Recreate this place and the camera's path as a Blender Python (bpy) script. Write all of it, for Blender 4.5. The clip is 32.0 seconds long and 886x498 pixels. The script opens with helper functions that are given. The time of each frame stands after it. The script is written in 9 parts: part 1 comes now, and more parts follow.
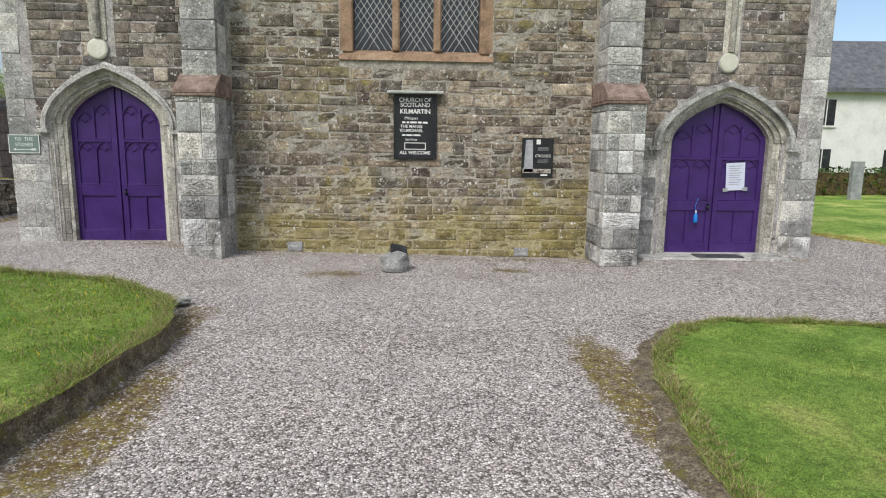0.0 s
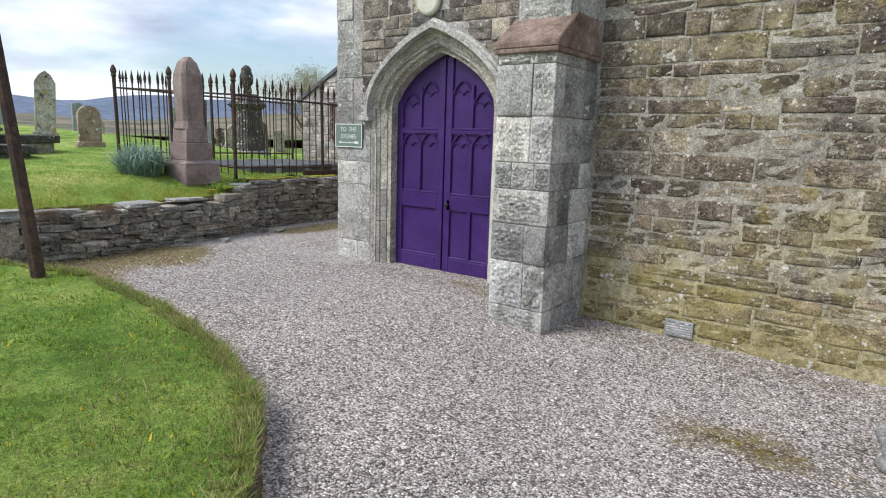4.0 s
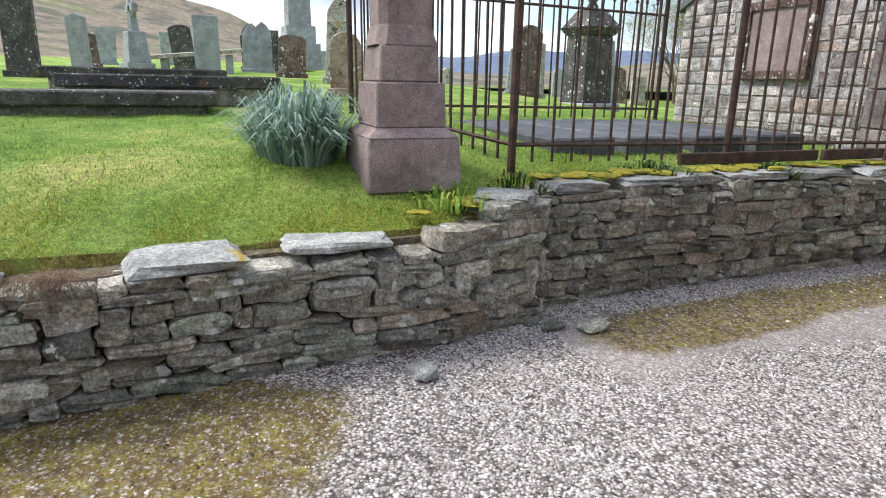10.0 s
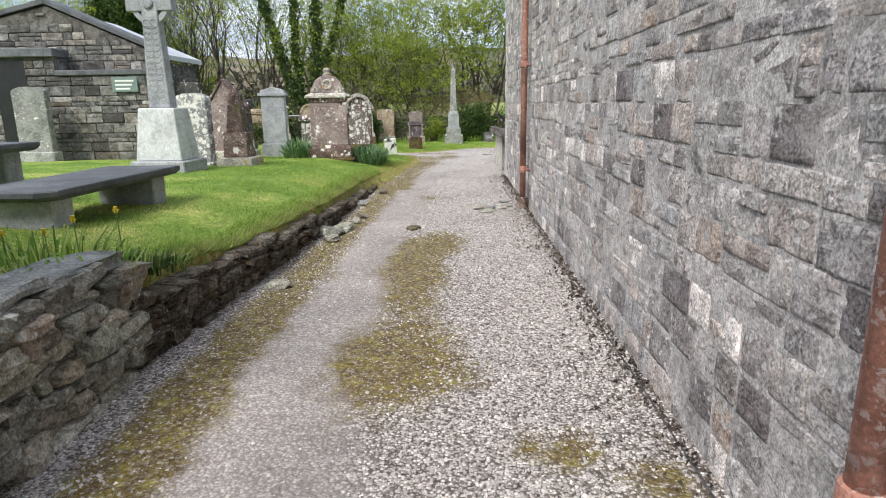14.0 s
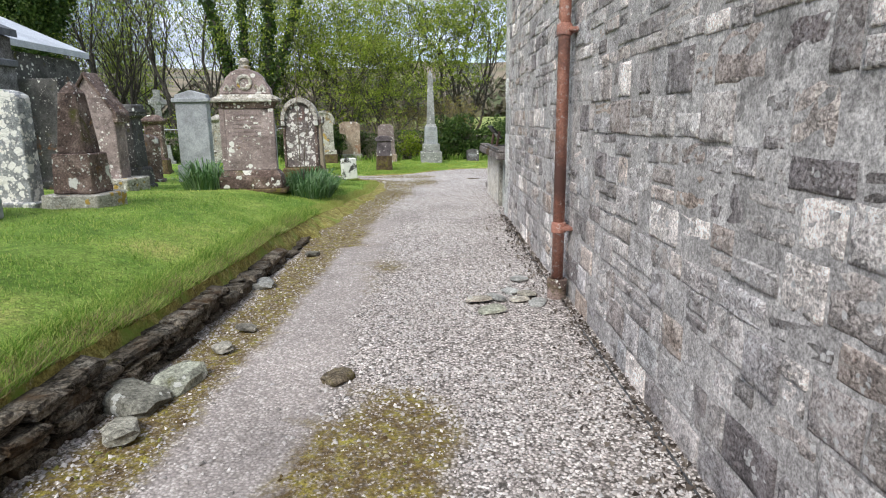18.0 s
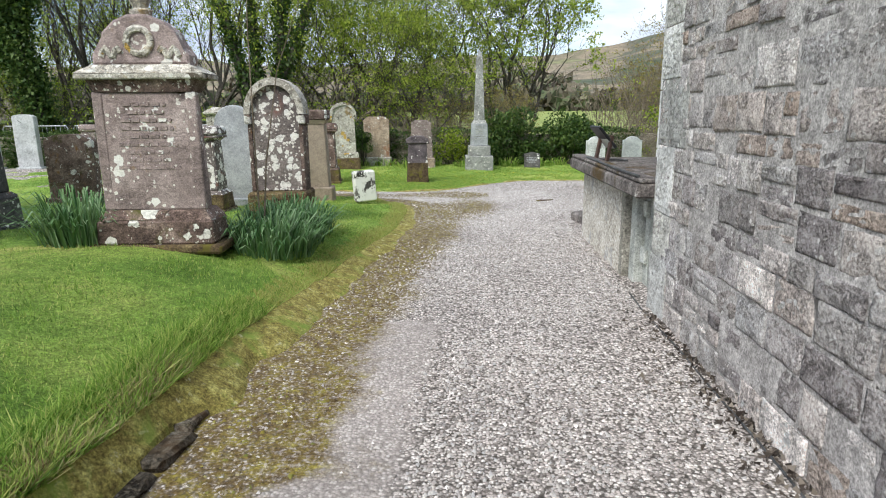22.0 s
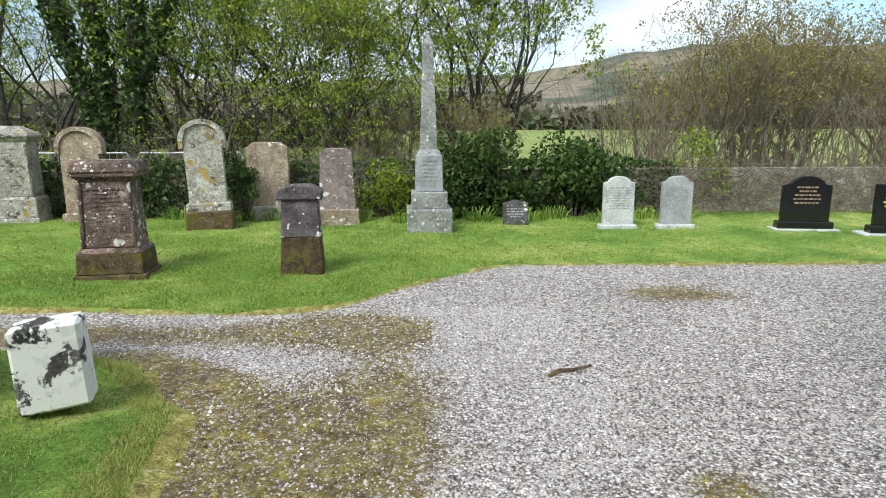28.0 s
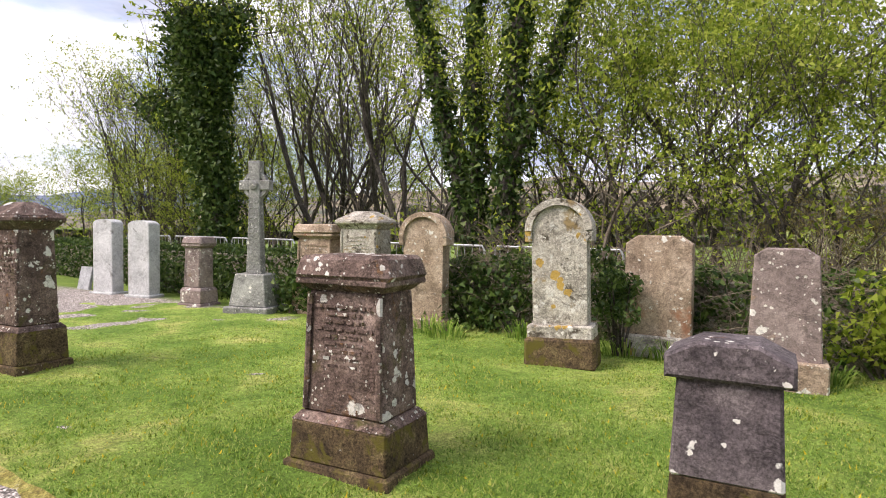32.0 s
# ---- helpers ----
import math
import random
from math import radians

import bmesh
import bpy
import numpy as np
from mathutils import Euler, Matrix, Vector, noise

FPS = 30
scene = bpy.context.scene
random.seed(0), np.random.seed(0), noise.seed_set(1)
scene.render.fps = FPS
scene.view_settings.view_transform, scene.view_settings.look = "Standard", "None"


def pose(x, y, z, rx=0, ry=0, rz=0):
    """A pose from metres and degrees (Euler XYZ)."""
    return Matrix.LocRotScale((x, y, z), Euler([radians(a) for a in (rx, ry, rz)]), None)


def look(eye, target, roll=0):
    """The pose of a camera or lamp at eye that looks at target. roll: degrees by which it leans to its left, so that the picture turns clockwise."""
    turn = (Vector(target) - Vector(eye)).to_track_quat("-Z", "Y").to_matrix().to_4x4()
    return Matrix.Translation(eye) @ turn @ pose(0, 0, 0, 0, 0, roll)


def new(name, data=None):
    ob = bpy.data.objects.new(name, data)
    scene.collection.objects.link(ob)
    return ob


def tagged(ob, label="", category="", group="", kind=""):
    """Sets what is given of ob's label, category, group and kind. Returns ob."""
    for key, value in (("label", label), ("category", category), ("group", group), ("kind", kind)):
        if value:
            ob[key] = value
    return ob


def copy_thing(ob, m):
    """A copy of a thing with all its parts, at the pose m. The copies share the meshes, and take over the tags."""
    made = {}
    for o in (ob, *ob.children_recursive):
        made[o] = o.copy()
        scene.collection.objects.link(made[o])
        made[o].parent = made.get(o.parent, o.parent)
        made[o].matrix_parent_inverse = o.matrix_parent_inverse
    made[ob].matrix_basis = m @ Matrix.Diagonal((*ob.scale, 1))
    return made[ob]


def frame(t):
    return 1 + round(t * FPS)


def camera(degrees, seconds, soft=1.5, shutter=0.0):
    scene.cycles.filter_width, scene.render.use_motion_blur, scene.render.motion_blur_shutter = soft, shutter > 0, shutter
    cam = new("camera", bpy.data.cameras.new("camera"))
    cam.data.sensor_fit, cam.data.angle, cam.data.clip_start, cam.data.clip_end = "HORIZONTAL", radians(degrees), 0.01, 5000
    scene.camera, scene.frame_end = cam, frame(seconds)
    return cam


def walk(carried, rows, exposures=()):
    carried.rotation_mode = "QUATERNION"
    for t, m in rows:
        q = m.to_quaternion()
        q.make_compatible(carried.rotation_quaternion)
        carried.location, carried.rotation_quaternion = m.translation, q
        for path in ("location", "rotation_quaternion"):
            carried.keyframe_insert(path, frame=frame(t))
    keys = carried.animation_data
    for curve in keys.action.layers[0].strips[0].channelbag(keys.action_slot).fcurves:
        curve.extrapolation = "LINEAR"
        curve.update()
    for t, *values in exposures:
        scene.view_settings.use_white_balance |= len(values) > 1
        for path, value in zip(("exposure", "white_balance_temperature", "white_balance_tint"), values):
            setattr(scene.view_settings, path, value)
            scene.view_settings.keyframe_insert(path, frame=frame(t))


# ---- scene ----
cam = camera(72.6, 32.0, 1.05)
PATH = [
    (0, (0.329, -11.487, 1.786), (0.436, -9.516, 1.461), 0.8),
    (0.5, (0.323, -10.821, 1.733), (0.433, -8.85, 1.417), 0.8),
    (1, (0.337, -10.159, 1.726), (0.357, -8.183, 1.414), 1.0),
    (1.5, (0.254, -9.496, 1.739), (0.132, -7.525, 1.422), 1.1),
    (2, (0.161, -8.855, 1.761), (-0.177, -6.911, 1.437), 1.2),
    (2.5, (0.138, -8.179, 1.82), (-0.564, -6.336, 1.486), 1.6),
    (3, (0.001, -7.576, 1.84), (-0.896, -5.822, 1.498), 1.6),
    (3.5, (-0.106, -6.951, 1.814), (-1.156, -5.285, 1.461), 1.7),
    (5.5, (-1.124, -4.172, 1.674), (-2.551, -2.822, 1.298), 1.1),
    (6, (-1.555, -3.708, 1.631), (-3.04, -2.424, 1.247), 1.0),
    (6.5, (-2.039, -3.345, 1.624), (-3.612, -2.172, 1.238), 1.1),
    (7, (-2.552, -3.0, 1.64), (-4.194, -1.946, 1.201), 0.6),
    (7.5, (-3.082, -2.707, 1.607), (-4.843, -1.873, 1.156), 0.9),
    (8, (-3.722, -2.482, 1.581), (-5.544, -1.807, 1.107), 1.0),
    (8.5, (-4.388, -2.255, 1.532), (-6.203, -1.589, 1.018), 1.2),
    (9, (-4.977, -2.073, 1.544), (-6.793, -1.414, 1.028), 1.1),
    (9.5, (-5.547, -1.843, 1.599), (-7.362, -1.189, 1.07), 1.0),
    (10, (-6.132, -1.529, 1.589), (-7.937, -0.854, 1.054), 1.1),
    (10.5, (-6.637, -1.205, 1.561), (-8.392, -0.404, 1.033), 1.1),
    (11, (-6.976, -0.678, 1.523), (-8.573, 0.408, 1.005), 0.4),
    (11.5, (-7.345, -0.079, 1.506), (-8.68, 1.316, 0.985), 0.2),
    (12, (-7.543, 0.556, 1.56), (-8.459, 2.246, 1.008), -0.5),
    (12.5, (-7.695, 1.256, 1.505), (-8.181, 3.107, 0.924), -1.0),
    (13, (-7.842, 1.915, 1.56), (-8.151, 3.801, 0.97), -0.8),
    (13.5, (-7.961, 2.559, 1.611), (-8.09, 4.468, 1.028), -0.7),
    (14, (-7.997, 3.236, 1.633), (-8.002, 5.181, 1.166), -0.9),
    (14.5, (-8.113, 3.848, 1.617), (-8.092, 5.801, 1.185), -0.5),
    (16.5, (-7.775, 5.947, 1.478), (-7.675, 7.898, 1.051), -0.8),
    (17, (-7.778, 6.576, 1.486), (-7.67, 8.527, 1.06), -0.7),
    (17.5, (-7.817, 7.2, 1.499), (-7.719, 9.151, 1.073), -0.7),
    (18, (-7.889, 7.813, 1.524), (-7.822, 9.767, 1.101), -0.6),
    (18.5, (-8.012, 8.414, 1.506), (-7.987, 10.369, 1.082), -0.6),
    (19, (-8.053, 9.013, 1.474), (-8.064, 10.967, 1.05), -0.7),
    (19.5, (-8.075, 9.636, 1.515), (-8.146, 11.589, 1.09), -0.7),
    (20, (-8.079, 10.278, 1.55), (-8.155, 12.229, 1.116), -1.0),
    (20.5, (-8.057, 10.905, 1.481), (-8.121, 12.859, 1.056), -1.0),
    (21, (-8.065, 11.561, 1.511), (-8.129, 13.513, 1.081), -0.7),
    (21.5, (-8.049, 12.173, 1.483), (-8.11, 14.125, 1.05), -0.6),
    (22, (-8.054, 12.799, 1.524), (-8.111, 14.75, 1.085), -0.4),
    (22.5, (-8.004, 13.4, 1.529), (-8.062, 15.346, 1.069), -0.5),
    (23, (-7.936, 13.973, 1.498), (-7.994, 15.903, 0.978), -0.2),
    (23.5, (-7.977, 14.545, 1.529), (-8.02, 16.473, 0.999), 0.1),
    (24, (-7.95, 15.122, 1.556), (-7.998, 17.05, 1.026), -0.2),
    (24.5, (-7.869, 15.702, 1.587), (-7.907, 17.631, 1.058), -0.0),
    (25, (-7.813, 16.297, 1.554), (-7.839, 18.226, 1.027), 0.2),
    (25.5, (-7.695, 16.823, 1.487), (-7.681, 18.752, 0.96), 0.1),
    (27.5, (-7.527, 19.18, 1.513), (-7.491, 21.111, 0.993), -0.2),
    (28, (-7.503, 19.79, 1.631), (-7.461, 21.752, 1.248), -0.2),
    (28.5, (-7.525, 20.396, 1.69), (-7.493, 22.394, 1.604), -0.1),
    (29, (-7.617, 20.97, 1.628), (-7.799, 22.96, 1.556), -0.1),
    (29.5, (-7.621, 21.562, 1.599), (-8.066, 23.51, 1.523), 0.0),
    (30, (-7.699, 22.147, 1.584), (-8.37, 24.03, 1.513), 0.0),
    (30.5, (-7.841, 22.693, 1.585), (-8.65, 24.52, 1.508), 0.2),
    (31, (-7.992, 23.208, 1.556), (-8.895, 24.991, 1.475), 0.3),
    (31.5, (-8.243, 23.66, 1.534), (-9.263, 25.378, 1.459), 0.5),
    (32, (-8.566, 24.038, 1.501), (-9.712, 25.675, 1.431), 0.7),
]
walk(cam, [(t, look(eye, target, roll)) for t, eye, target, roll in PATH], [(0, 0.26, 6400, 10), (3, 0.37, 6350, 9), (6, 0.44, 5900, 10), (8.5, 0.46, 5950, 14), (9.3, 0.56, 6050, 12), (10.3, 0.94, 6300, 10), (12, 0.98, 6400, 9), (14, 0.72, 6350, 9), (18, 0.64, 6200, 9), (24, 0.68, 6220, 5), (28, 0.62, 6130, 4), (32, 0.82, 6900, 20)])

# ---- world, sun ----
world = bpy.data.worlds.new("sky")
scene.world = world
world.use_nodes = True
wn, wl = world.node_tree.nodes, world.node_tree.links
sky = wn.new("ShaderNodeTexSky")
sky.sky_type, sky.sun_disc = "NISHITA", False
sky.sun_elevation, sky.sun_rotation = radians(43), radians(-143)
sky.air_density, sky.dust_density = 1.0, 1.5
tc = wn.new("ShaderNodeTexCoord")
mp = wn.new("ShaderNodeMapping")
mp.inputs["Scale"].default_value = (1.0, 1.0, 3.6)
cl = wn.new("ShaderNodeTexNoise")
cl.inputs["Scale"].default_value, cl.inputs["Detail"].default_value, cl.inputs["Roughness"].default_value = 2.4, 9.0, 0.55
cr = wn.new("ShaderNodeValToRGB")
cr.color_ramp.elements[0].position, cr.color_ramp.elements[1].position = 0.37, 0.53
sh = wn.new("ShaderNodeTexNoise")
sh.inputs["Scale"].default_value, sh.inputs["Detail"].default_value = 3.6, 8.0
sr = wn.new("ShaderNodeValToRGB")
sr.color_ramp.elements[0].position, sr.color_ramp.elements[1].position = 0.35, 0.62
sr.color_ramp.elements[0].color, sr.color_ramp.elements[1].color = (2.8, 3.2, 4.1, 1), (6.8, 7.1, 7.6, 1)
bl = wn.new("ShaderNodeMix")
bl.data_type = "RGBA"
wl.new(tc.outputs["Generated"], mp.inputs["Vector"])
wl.new(mp.outputs["Vector"], cl.inputs["Vector"])
wl.new(mp.outputs["Vector"], sh.inputs["Vector"])
wl.new(cl.outputs["Fac"], cr.inputs["Fac"])
wl.new(sh.outputs["Fac"], sr.inputs["Fac"])
wl.new(cr.outputs["Color"], bl.inputs["Factor"])
wl.new(sky.outputs["Color"], bl.inputs["A"])
wl.new(sr.outputs["Color"], bl.inputs["B"])
wl.new(bl.outputs["Result"], wn["Background"].inputs["Color"])
wn["Background"].inputs["Strength"].default_value = 0.13

sun = new("sun", bpy.data.lights.new("sun", "SUN"))
sun.data.energy, sun.data.angle, sun.data.color = 2.4, radians(25), (1.0, 0.95, 0.87)
sun.matrix_world = look((0, 0, 0), (0.36, 0.56, -0.745))

# ---- materials ----
def nodes_of(name):
    m = bpy.data.materials.new(name)
    m.use_nodes = True
    return m, m.node_tree.nodes, m.node_tree.links, m.node_tree.nodes["Principled BSDF"]


def ramp(n, l, fac, stops):
    r = n.new("ShaderNodeValToRGB")
    e = r.color_ramp.elements
    while len(e) < len(stops):
        e.new(0.5)
    for k, (p, c) in zip(e, stops):
        k.position, k.color = p, (*c, 1) if len(c) == 3 else c
    l.new(fac, r.inputs["Fac"])
    return r.outputs["Color"]


def noise_of(n, l, scale, detail=6.0, rough=0.6, vec=None, warp=0.0):
    t = n.new("ShaderNodeTexNoise")
    t.inputs["Scale"].default_value, t.inputs["Detail"].default_value = scale, detail
    t.inputs["Roughness"].default_value, t.inputs["Distortion"].default_value = rough, warp
    l.new(vec, t.inputs["Vector"])
    return t.outputs["Fac"]


def mix_of(n, l, fac, a, b, how="MIX"):
    x = n.new("ShaderNodeMix")
    x.data_type, x.blend_type = "RGBA", how
    for sock, v in (("Factor", fac), ("A", a), ("B", b)):
        i = x.inputs[sock]
        if isinstance(v, (int, float)):
            i.default_value = v
        elif isinstance(v, tuple):
            i.default_value = (*v, 1)
        else:
            l.new(v, i)
    return x.outputs["Result"]


def mask_of(n, l, fac, lo, hi):
    return ramp(n, l, fac, [(lo, (0, 0, 0)), (hi, (1, 1, 1))])


def surface(name, dark, mid, light, scale=3.0, fine=60.0, rough=0.85, bump=0.4, vary=0.0, stains=(), metal=0.0, tints=(), lichen=(), wash=(), dist=0.01, cracks=0.0, deep=0.85, algae=()):
    """A weathered surface: broad tone, grain, stains of (colour, scale, threshold, softness), and relief."""
    m, n, l, b = nodes_of(name)
    vec = place = n.new("ShaderNodeNewGeometry").outputs["Position"]
    shift = None
    if vary:
        info = n.new("ShaderNodeObjectInfo")
        both = n.new("ShaderNodeMath")
        both.operation = "ADD"
        l.new(info.outputs["Random"], both.inputs[0])
        l.new(n.new("ShaderNodeNewGeometry").outputs["Random Per Island"], both.inputs[1])
        frac = n.new("ShaderNodeMath")
        frac.operation = "FRACT"
        l.new(both.outputs[0], frac.inputs[0])
        shift = frac.outputs[0]
        add = n.new("ShaderNodeVectorMath")
        add.operation = "MULTIPLY_ADD"
        l.new(shift, add.inputs[0])
        add.inputs[1].default_value = (37.0, 53.0, 71.0)
        l.new(vec, add.inputs[2])
        vec = add.outputs[0]
    broad = noise_of(n, l, scale, 8.0, 0.62, vec, 0.3)
    grain = noise_of(n, l, fine, 5.0, 0.75, vec)
    blotch = noise_of(n, l, scale * 6.5, 7.0, 0.72, vec, 0.4)
    col = ramp(n, l, broad, [(0.28, dark), (0.5, mid), (0.74, light)])
    col = mix_of(n, l, min(1.0, bump + 0.1), col, ramp(n, l, blotch, [(0.32, (0.26, 0.26, 0.26)), (0.5, (0.52, 0.52, 0.52)), (0.68, (0.8, 0.8, 0.8))]), "OVERLAY")
    col = mix_of(n, l, min(0.95, 0.35 + bump * 0.6), col, ramp(n, l, grain, [(0.34, (0.16, 0.16, 0.16)), (0.5, (0.52, 0.52, 0.52)), (0.66, (0.88, 0.88, 0.88))]), "OVERLAY")
    if vary:
        hs = n.new("ShaderNodeHueSaturation")
        hs.inputs["Saturation"].default_value = 1.0
        mr = n.new("ShaderNodeMapRange")
        mr.inputs["To Min"].default_value, mr.inputs["To Max"].default_value = 1 - vary, 1 + vary
        l.new(shift, mr.inputs["Value"])
        l.new(mr.outputs[0], hs.inputs["Value"])
        l.new(col, hs.inputs["Color"])
        col = hs.outputs["Color"]
    if tints:
        col = mix_of(n, l, 1.0, col, ramp(n, l, shift, [(i / (len(tints) - 1), c) for i, c in enumerate(tints)]), "MULTIPLY")
    for c, sc, th, soft in stains:
        col = mix_of(n, l, mask_of(n, l, noise_of(n, l, sc, 9.0, 0.68, vec, 0.5), th, th + soft), col, c)
    for c, sc, th, soft, most in wash:
        f = n.new("ShaderNodeMath")
        f.operation = "MULTIPLY"
        l.new(mask_of(n, l, noise_of(n, l, sc, 10.0, 0.7, place, 0.8), th, th + soft), f.inputs[0])
        f.inputs[1].default_value = most
        col = mix_of(n, l, f.outputs[0], col, mix_of(n, l, 0.6, c, ramp(n, l, blotch, [(0.35, (0.3, 0.3, 0.3)), (0.65, (0.75, 0.75, 0.75))]), "OVERLAY"))
    for c, z0, z1, most in algae:
        up = n.new("ShaderNodeSeparateXYZ")
        l.new(place, up.inputs[0])
        grown = n.new("ShaderNodeMapRange")
        grown.inputs["From Min"].default_value, grown.inputs["From Max"].default_value = z0, z1
        grown.inputs["To Min"].default_value, grown.inputs["To Max"].default_value = 0.2, -0.2
        l.new(up.outputs["Z"], grown.inputs["Value"])
        add = n.new("ShaderNodeMath")
        l.new(grown.outputs[0], add.inputs[0])
        l.new(noise_of(n, l, 1.3, 8.0, 0.66, place, 0.6), add.inputs[1])
        f = n.new("ShaderNodeMath")
        f.operation = "MULTIPLY"
        l.new(mask_of(n, l, add.outputs[0], 0.48, 0.68), f.inputs[0])
        f.inputs[1].default_value = most
        col = mix_of(n, l, f.outputs[0], col, mix_of(n, l, 0.7, c, ramp(n, l, blotch, [(0.35, (0.25, 0.25, 0.25)), (0.65, (0.8, 0.8, 0.8))]), "OVERLAY"))
    for c, sc, size, crowd in lichen:
        vo = n.new("ShaderNodeTexVoronoi")
        vo.inputs["Scale"].default_value = sc
        wob = n.new("ShaderNodeVectorMath")
        wob.operation = "MULTIPLY_ADD"
        wt = n.new("ShaderNodeTexNoise")
        wt.inputs["Scale"].default_value, wt.inputs["Detail"].default_value = sc * 2.2, 4.0
        l.new(vec, wt.inputs["Vector"])
        l.new(wt.outputs["Color"], wob.inputs[0])
        wob.inputs[1].default_value = (0.7 / sc,) * 3
        l.new(vec, wob.inputs[2])
        l.new(wob.outputs[0], vo.inputs["Vector"])
        vs = n.new("ShaderNodeSeparateColor")
        l.new(vo.outputs["Color"], vs.inputs[0])
        rad = n.new("ShaderNodeMapRange")
        rad.inputs["From Min"].default_value, rad.inputs["To Min"].default_value, rad.inputs["To Max"].default_value = 1 - crowd, -0.05, size
        rad.clamp = False
        patchy = n.new("ShaderNodeMath")
        patchy.operation = "MULTIPLY_ADD"
        l.new(noise_of(n, l, sc * 0.22, 4.0, 0.5, vec), patchy.inputs[0])
        patchy.inputs[1].default_value = 1.6
        l.new(vs.outputs[0], patchy.inputs[2])
        less = n.new("ShaderNodeMath")
        less.operation = "SUBTRACT"
        l.new(patchy.outputs[0], less.inputs[0])
        less.inputs[1].default_value = 0.8
        l.new(less.outputs[0], rad.inputs["Value"])
        edge = n.new("ShaderNodeMath")
        edge.operation = "SUBTRACT"
        l.new(rad.outputs[0], edge.inputs[0])
        l.new(vo.outputs["Distance"], edge.inputs[1])
        spot = mask_of(n, l, edge.outputs[0], 0.0, 0.06)
        tone = mix_of(n, l, 0.6, c, ramp(n, l, grain, [(0.35, (0.3, 0.3, 0.3)), (0.65, (0.75, 0.75, 0.75))]), "OVERLAY")
        col = mix_of(n, l, spot, col, tone)
    rift = None
    if cracks:
        flat = n.new("ShaderNodeVectorMath")
        flat.operation = "MULTIPLY"
        l.new(vec, flat.inputs[0])
        flat.inputs[1].default_value = (1.0, 1.0, 1.9)
        away = n.new("ShaderNodeMath")
        away.operation = "SUBTRACT"
        l.new(noise_of(n, l, cracks, 7.0, 0.66, flat.outputs[0], 0.7), away.inputs[0])
        away.inputs[1].default_value = 0.5
        size = n.new("ShaderNodeMath")
        size.operation = "ABSOLUTE"
        l.new(away.outputs[0], size.inputs[0])
        broken = mask_of(n, l, noise_of(n, l, cracks * 0.4, 4.0, 0.6, vec), 0.4, 0.56)
        rift = mix_of(n, l, broken, (1, 1, 1), ramp(n, l, size.outputs[0], [(0.0, (0.16, 0.155, 0.15)), (0.022, (0.5, 0.5, 0.5)), (0.05, (1, 1, 1)), (0.12, (1.0, 1.0, 1.0))]))
        col = mix_of(n, l, deep, col, rift, "MULTIPLY")
    l.new(col, b.inputs["Base Color"])
    b.inputs["Roughness"].default_value, b.inputs["Metallic"].default_value = rough, metal
    if rough > 0.6 and not metal:
        b.inputs["Specular IOR Level"].default_value = 0.25
    bp = n.new("ShaderNodeBump")
    bp.inputs["Strength"].default_value, bp.inputs["Distance"].default_value = bump, dist
    h = mix_of(n, l, 0.4, mix_of(n, l, 0.6, broad, blotch), grain)
    if rift:
        h = mix_of(n, l, 0.6 * deep, h, rift)
    l.new(h, bp.inputs["Height"])
    l.new(bp.outputs[0], b.inputs["Normal"])
    return m


def plain(name, c, rough=0.5, metal=0.0):
    m, n, l, b = nodes_of(name)
    b.inputs["Base Color"].default_value = (*c, 1)
    b.inputs["Roughness"].default_value, b.inputs["Metallic"].default_value = rough, metal
    return m


def islands(name, cols, rough=0.8, trans=0.0):
    """Small loose pieces in one mesh, each with its own tone."""
    m, n, l, b = nodes_of(name)
    r = n.new("ShaderNodeNewGeometry").outputs["Random Per Island"]
    c = ramp(n, l, r, [(i / max(1, len(cols) - 1), k) for i, k in enumerate(cols)])
    l.new(c, b.inputs["Base Color"])
    b.inputs["Roughness"].default_value = rough
    b.inputs["Specular IOR Level"].default_value = 0.2
    if trans:
        t = n.new("ShaderNodeBsdfTranslucent")
        l.new(c, t.inputs["Color"])
        x = n.new("ShaderNodeMixShader")
        x.inputs[0].default_value = trans
        l.new(b.outputs[0], x.inputs[1])
        l.new(t.outputs[0], x.inputs[2])
        l.new(x.outputs[0], n["Material Output"].inputs["Surface"])
    return m


WHITE_LICHEN, MOSS, YELLOW = (0.55, 0.55, 0.5), (0.09, 0.085, 0.025), (0.33, 0.24, 0.04)
STONE_TINTS = [(0.6, 0.55, 0.51), (1.0, 0.95, 0.85), (0.7, 0.69, 0.7), (1.2, 1.12, 0.95), (0.5, 0.44, 0.43), (1.05, 1.0, 0.95), (0.75, 0.65, 0.55), (1.35, 1.28, 1.15)]
FLANK_TINTS = [(0.55, 0.5, 0.5), (0.95, 0.93, 0.95), (1.15, 0.97, 0.82), (0.8, 0.77, 0.77), (0.5, 0.47, 0.48), (1.4, 1.37, 1.34), (0.7, 0.68, 0.68), (1.0, 1.0, 1.0), (0.84, 0.87, 0.88), (1.08, 1.0, 0.93), (0.45, 0.44, 0.44), (1.05, 1.03, 1.0), (0.85, 0.79, 0.75), (0.8, 0.8, 0.82), (1.45, 1.4, 1.34), (0.7, 0.72, 0.74), (1.02, 0.92, 0.84), (0.95, 0.95, 0.97)]
SPOTS = [((0.7, 0.69, 0.64), 16, 0.34, 0.34), ((0.62, 0.6, 0.54), 42, 0.34, 0.3)]
FEW = [((0.66, 0.65, 0.6), 14, 0.3, 0.16), ((0.6, 0.58, 0.52), 38, 0.3, 0.15)]
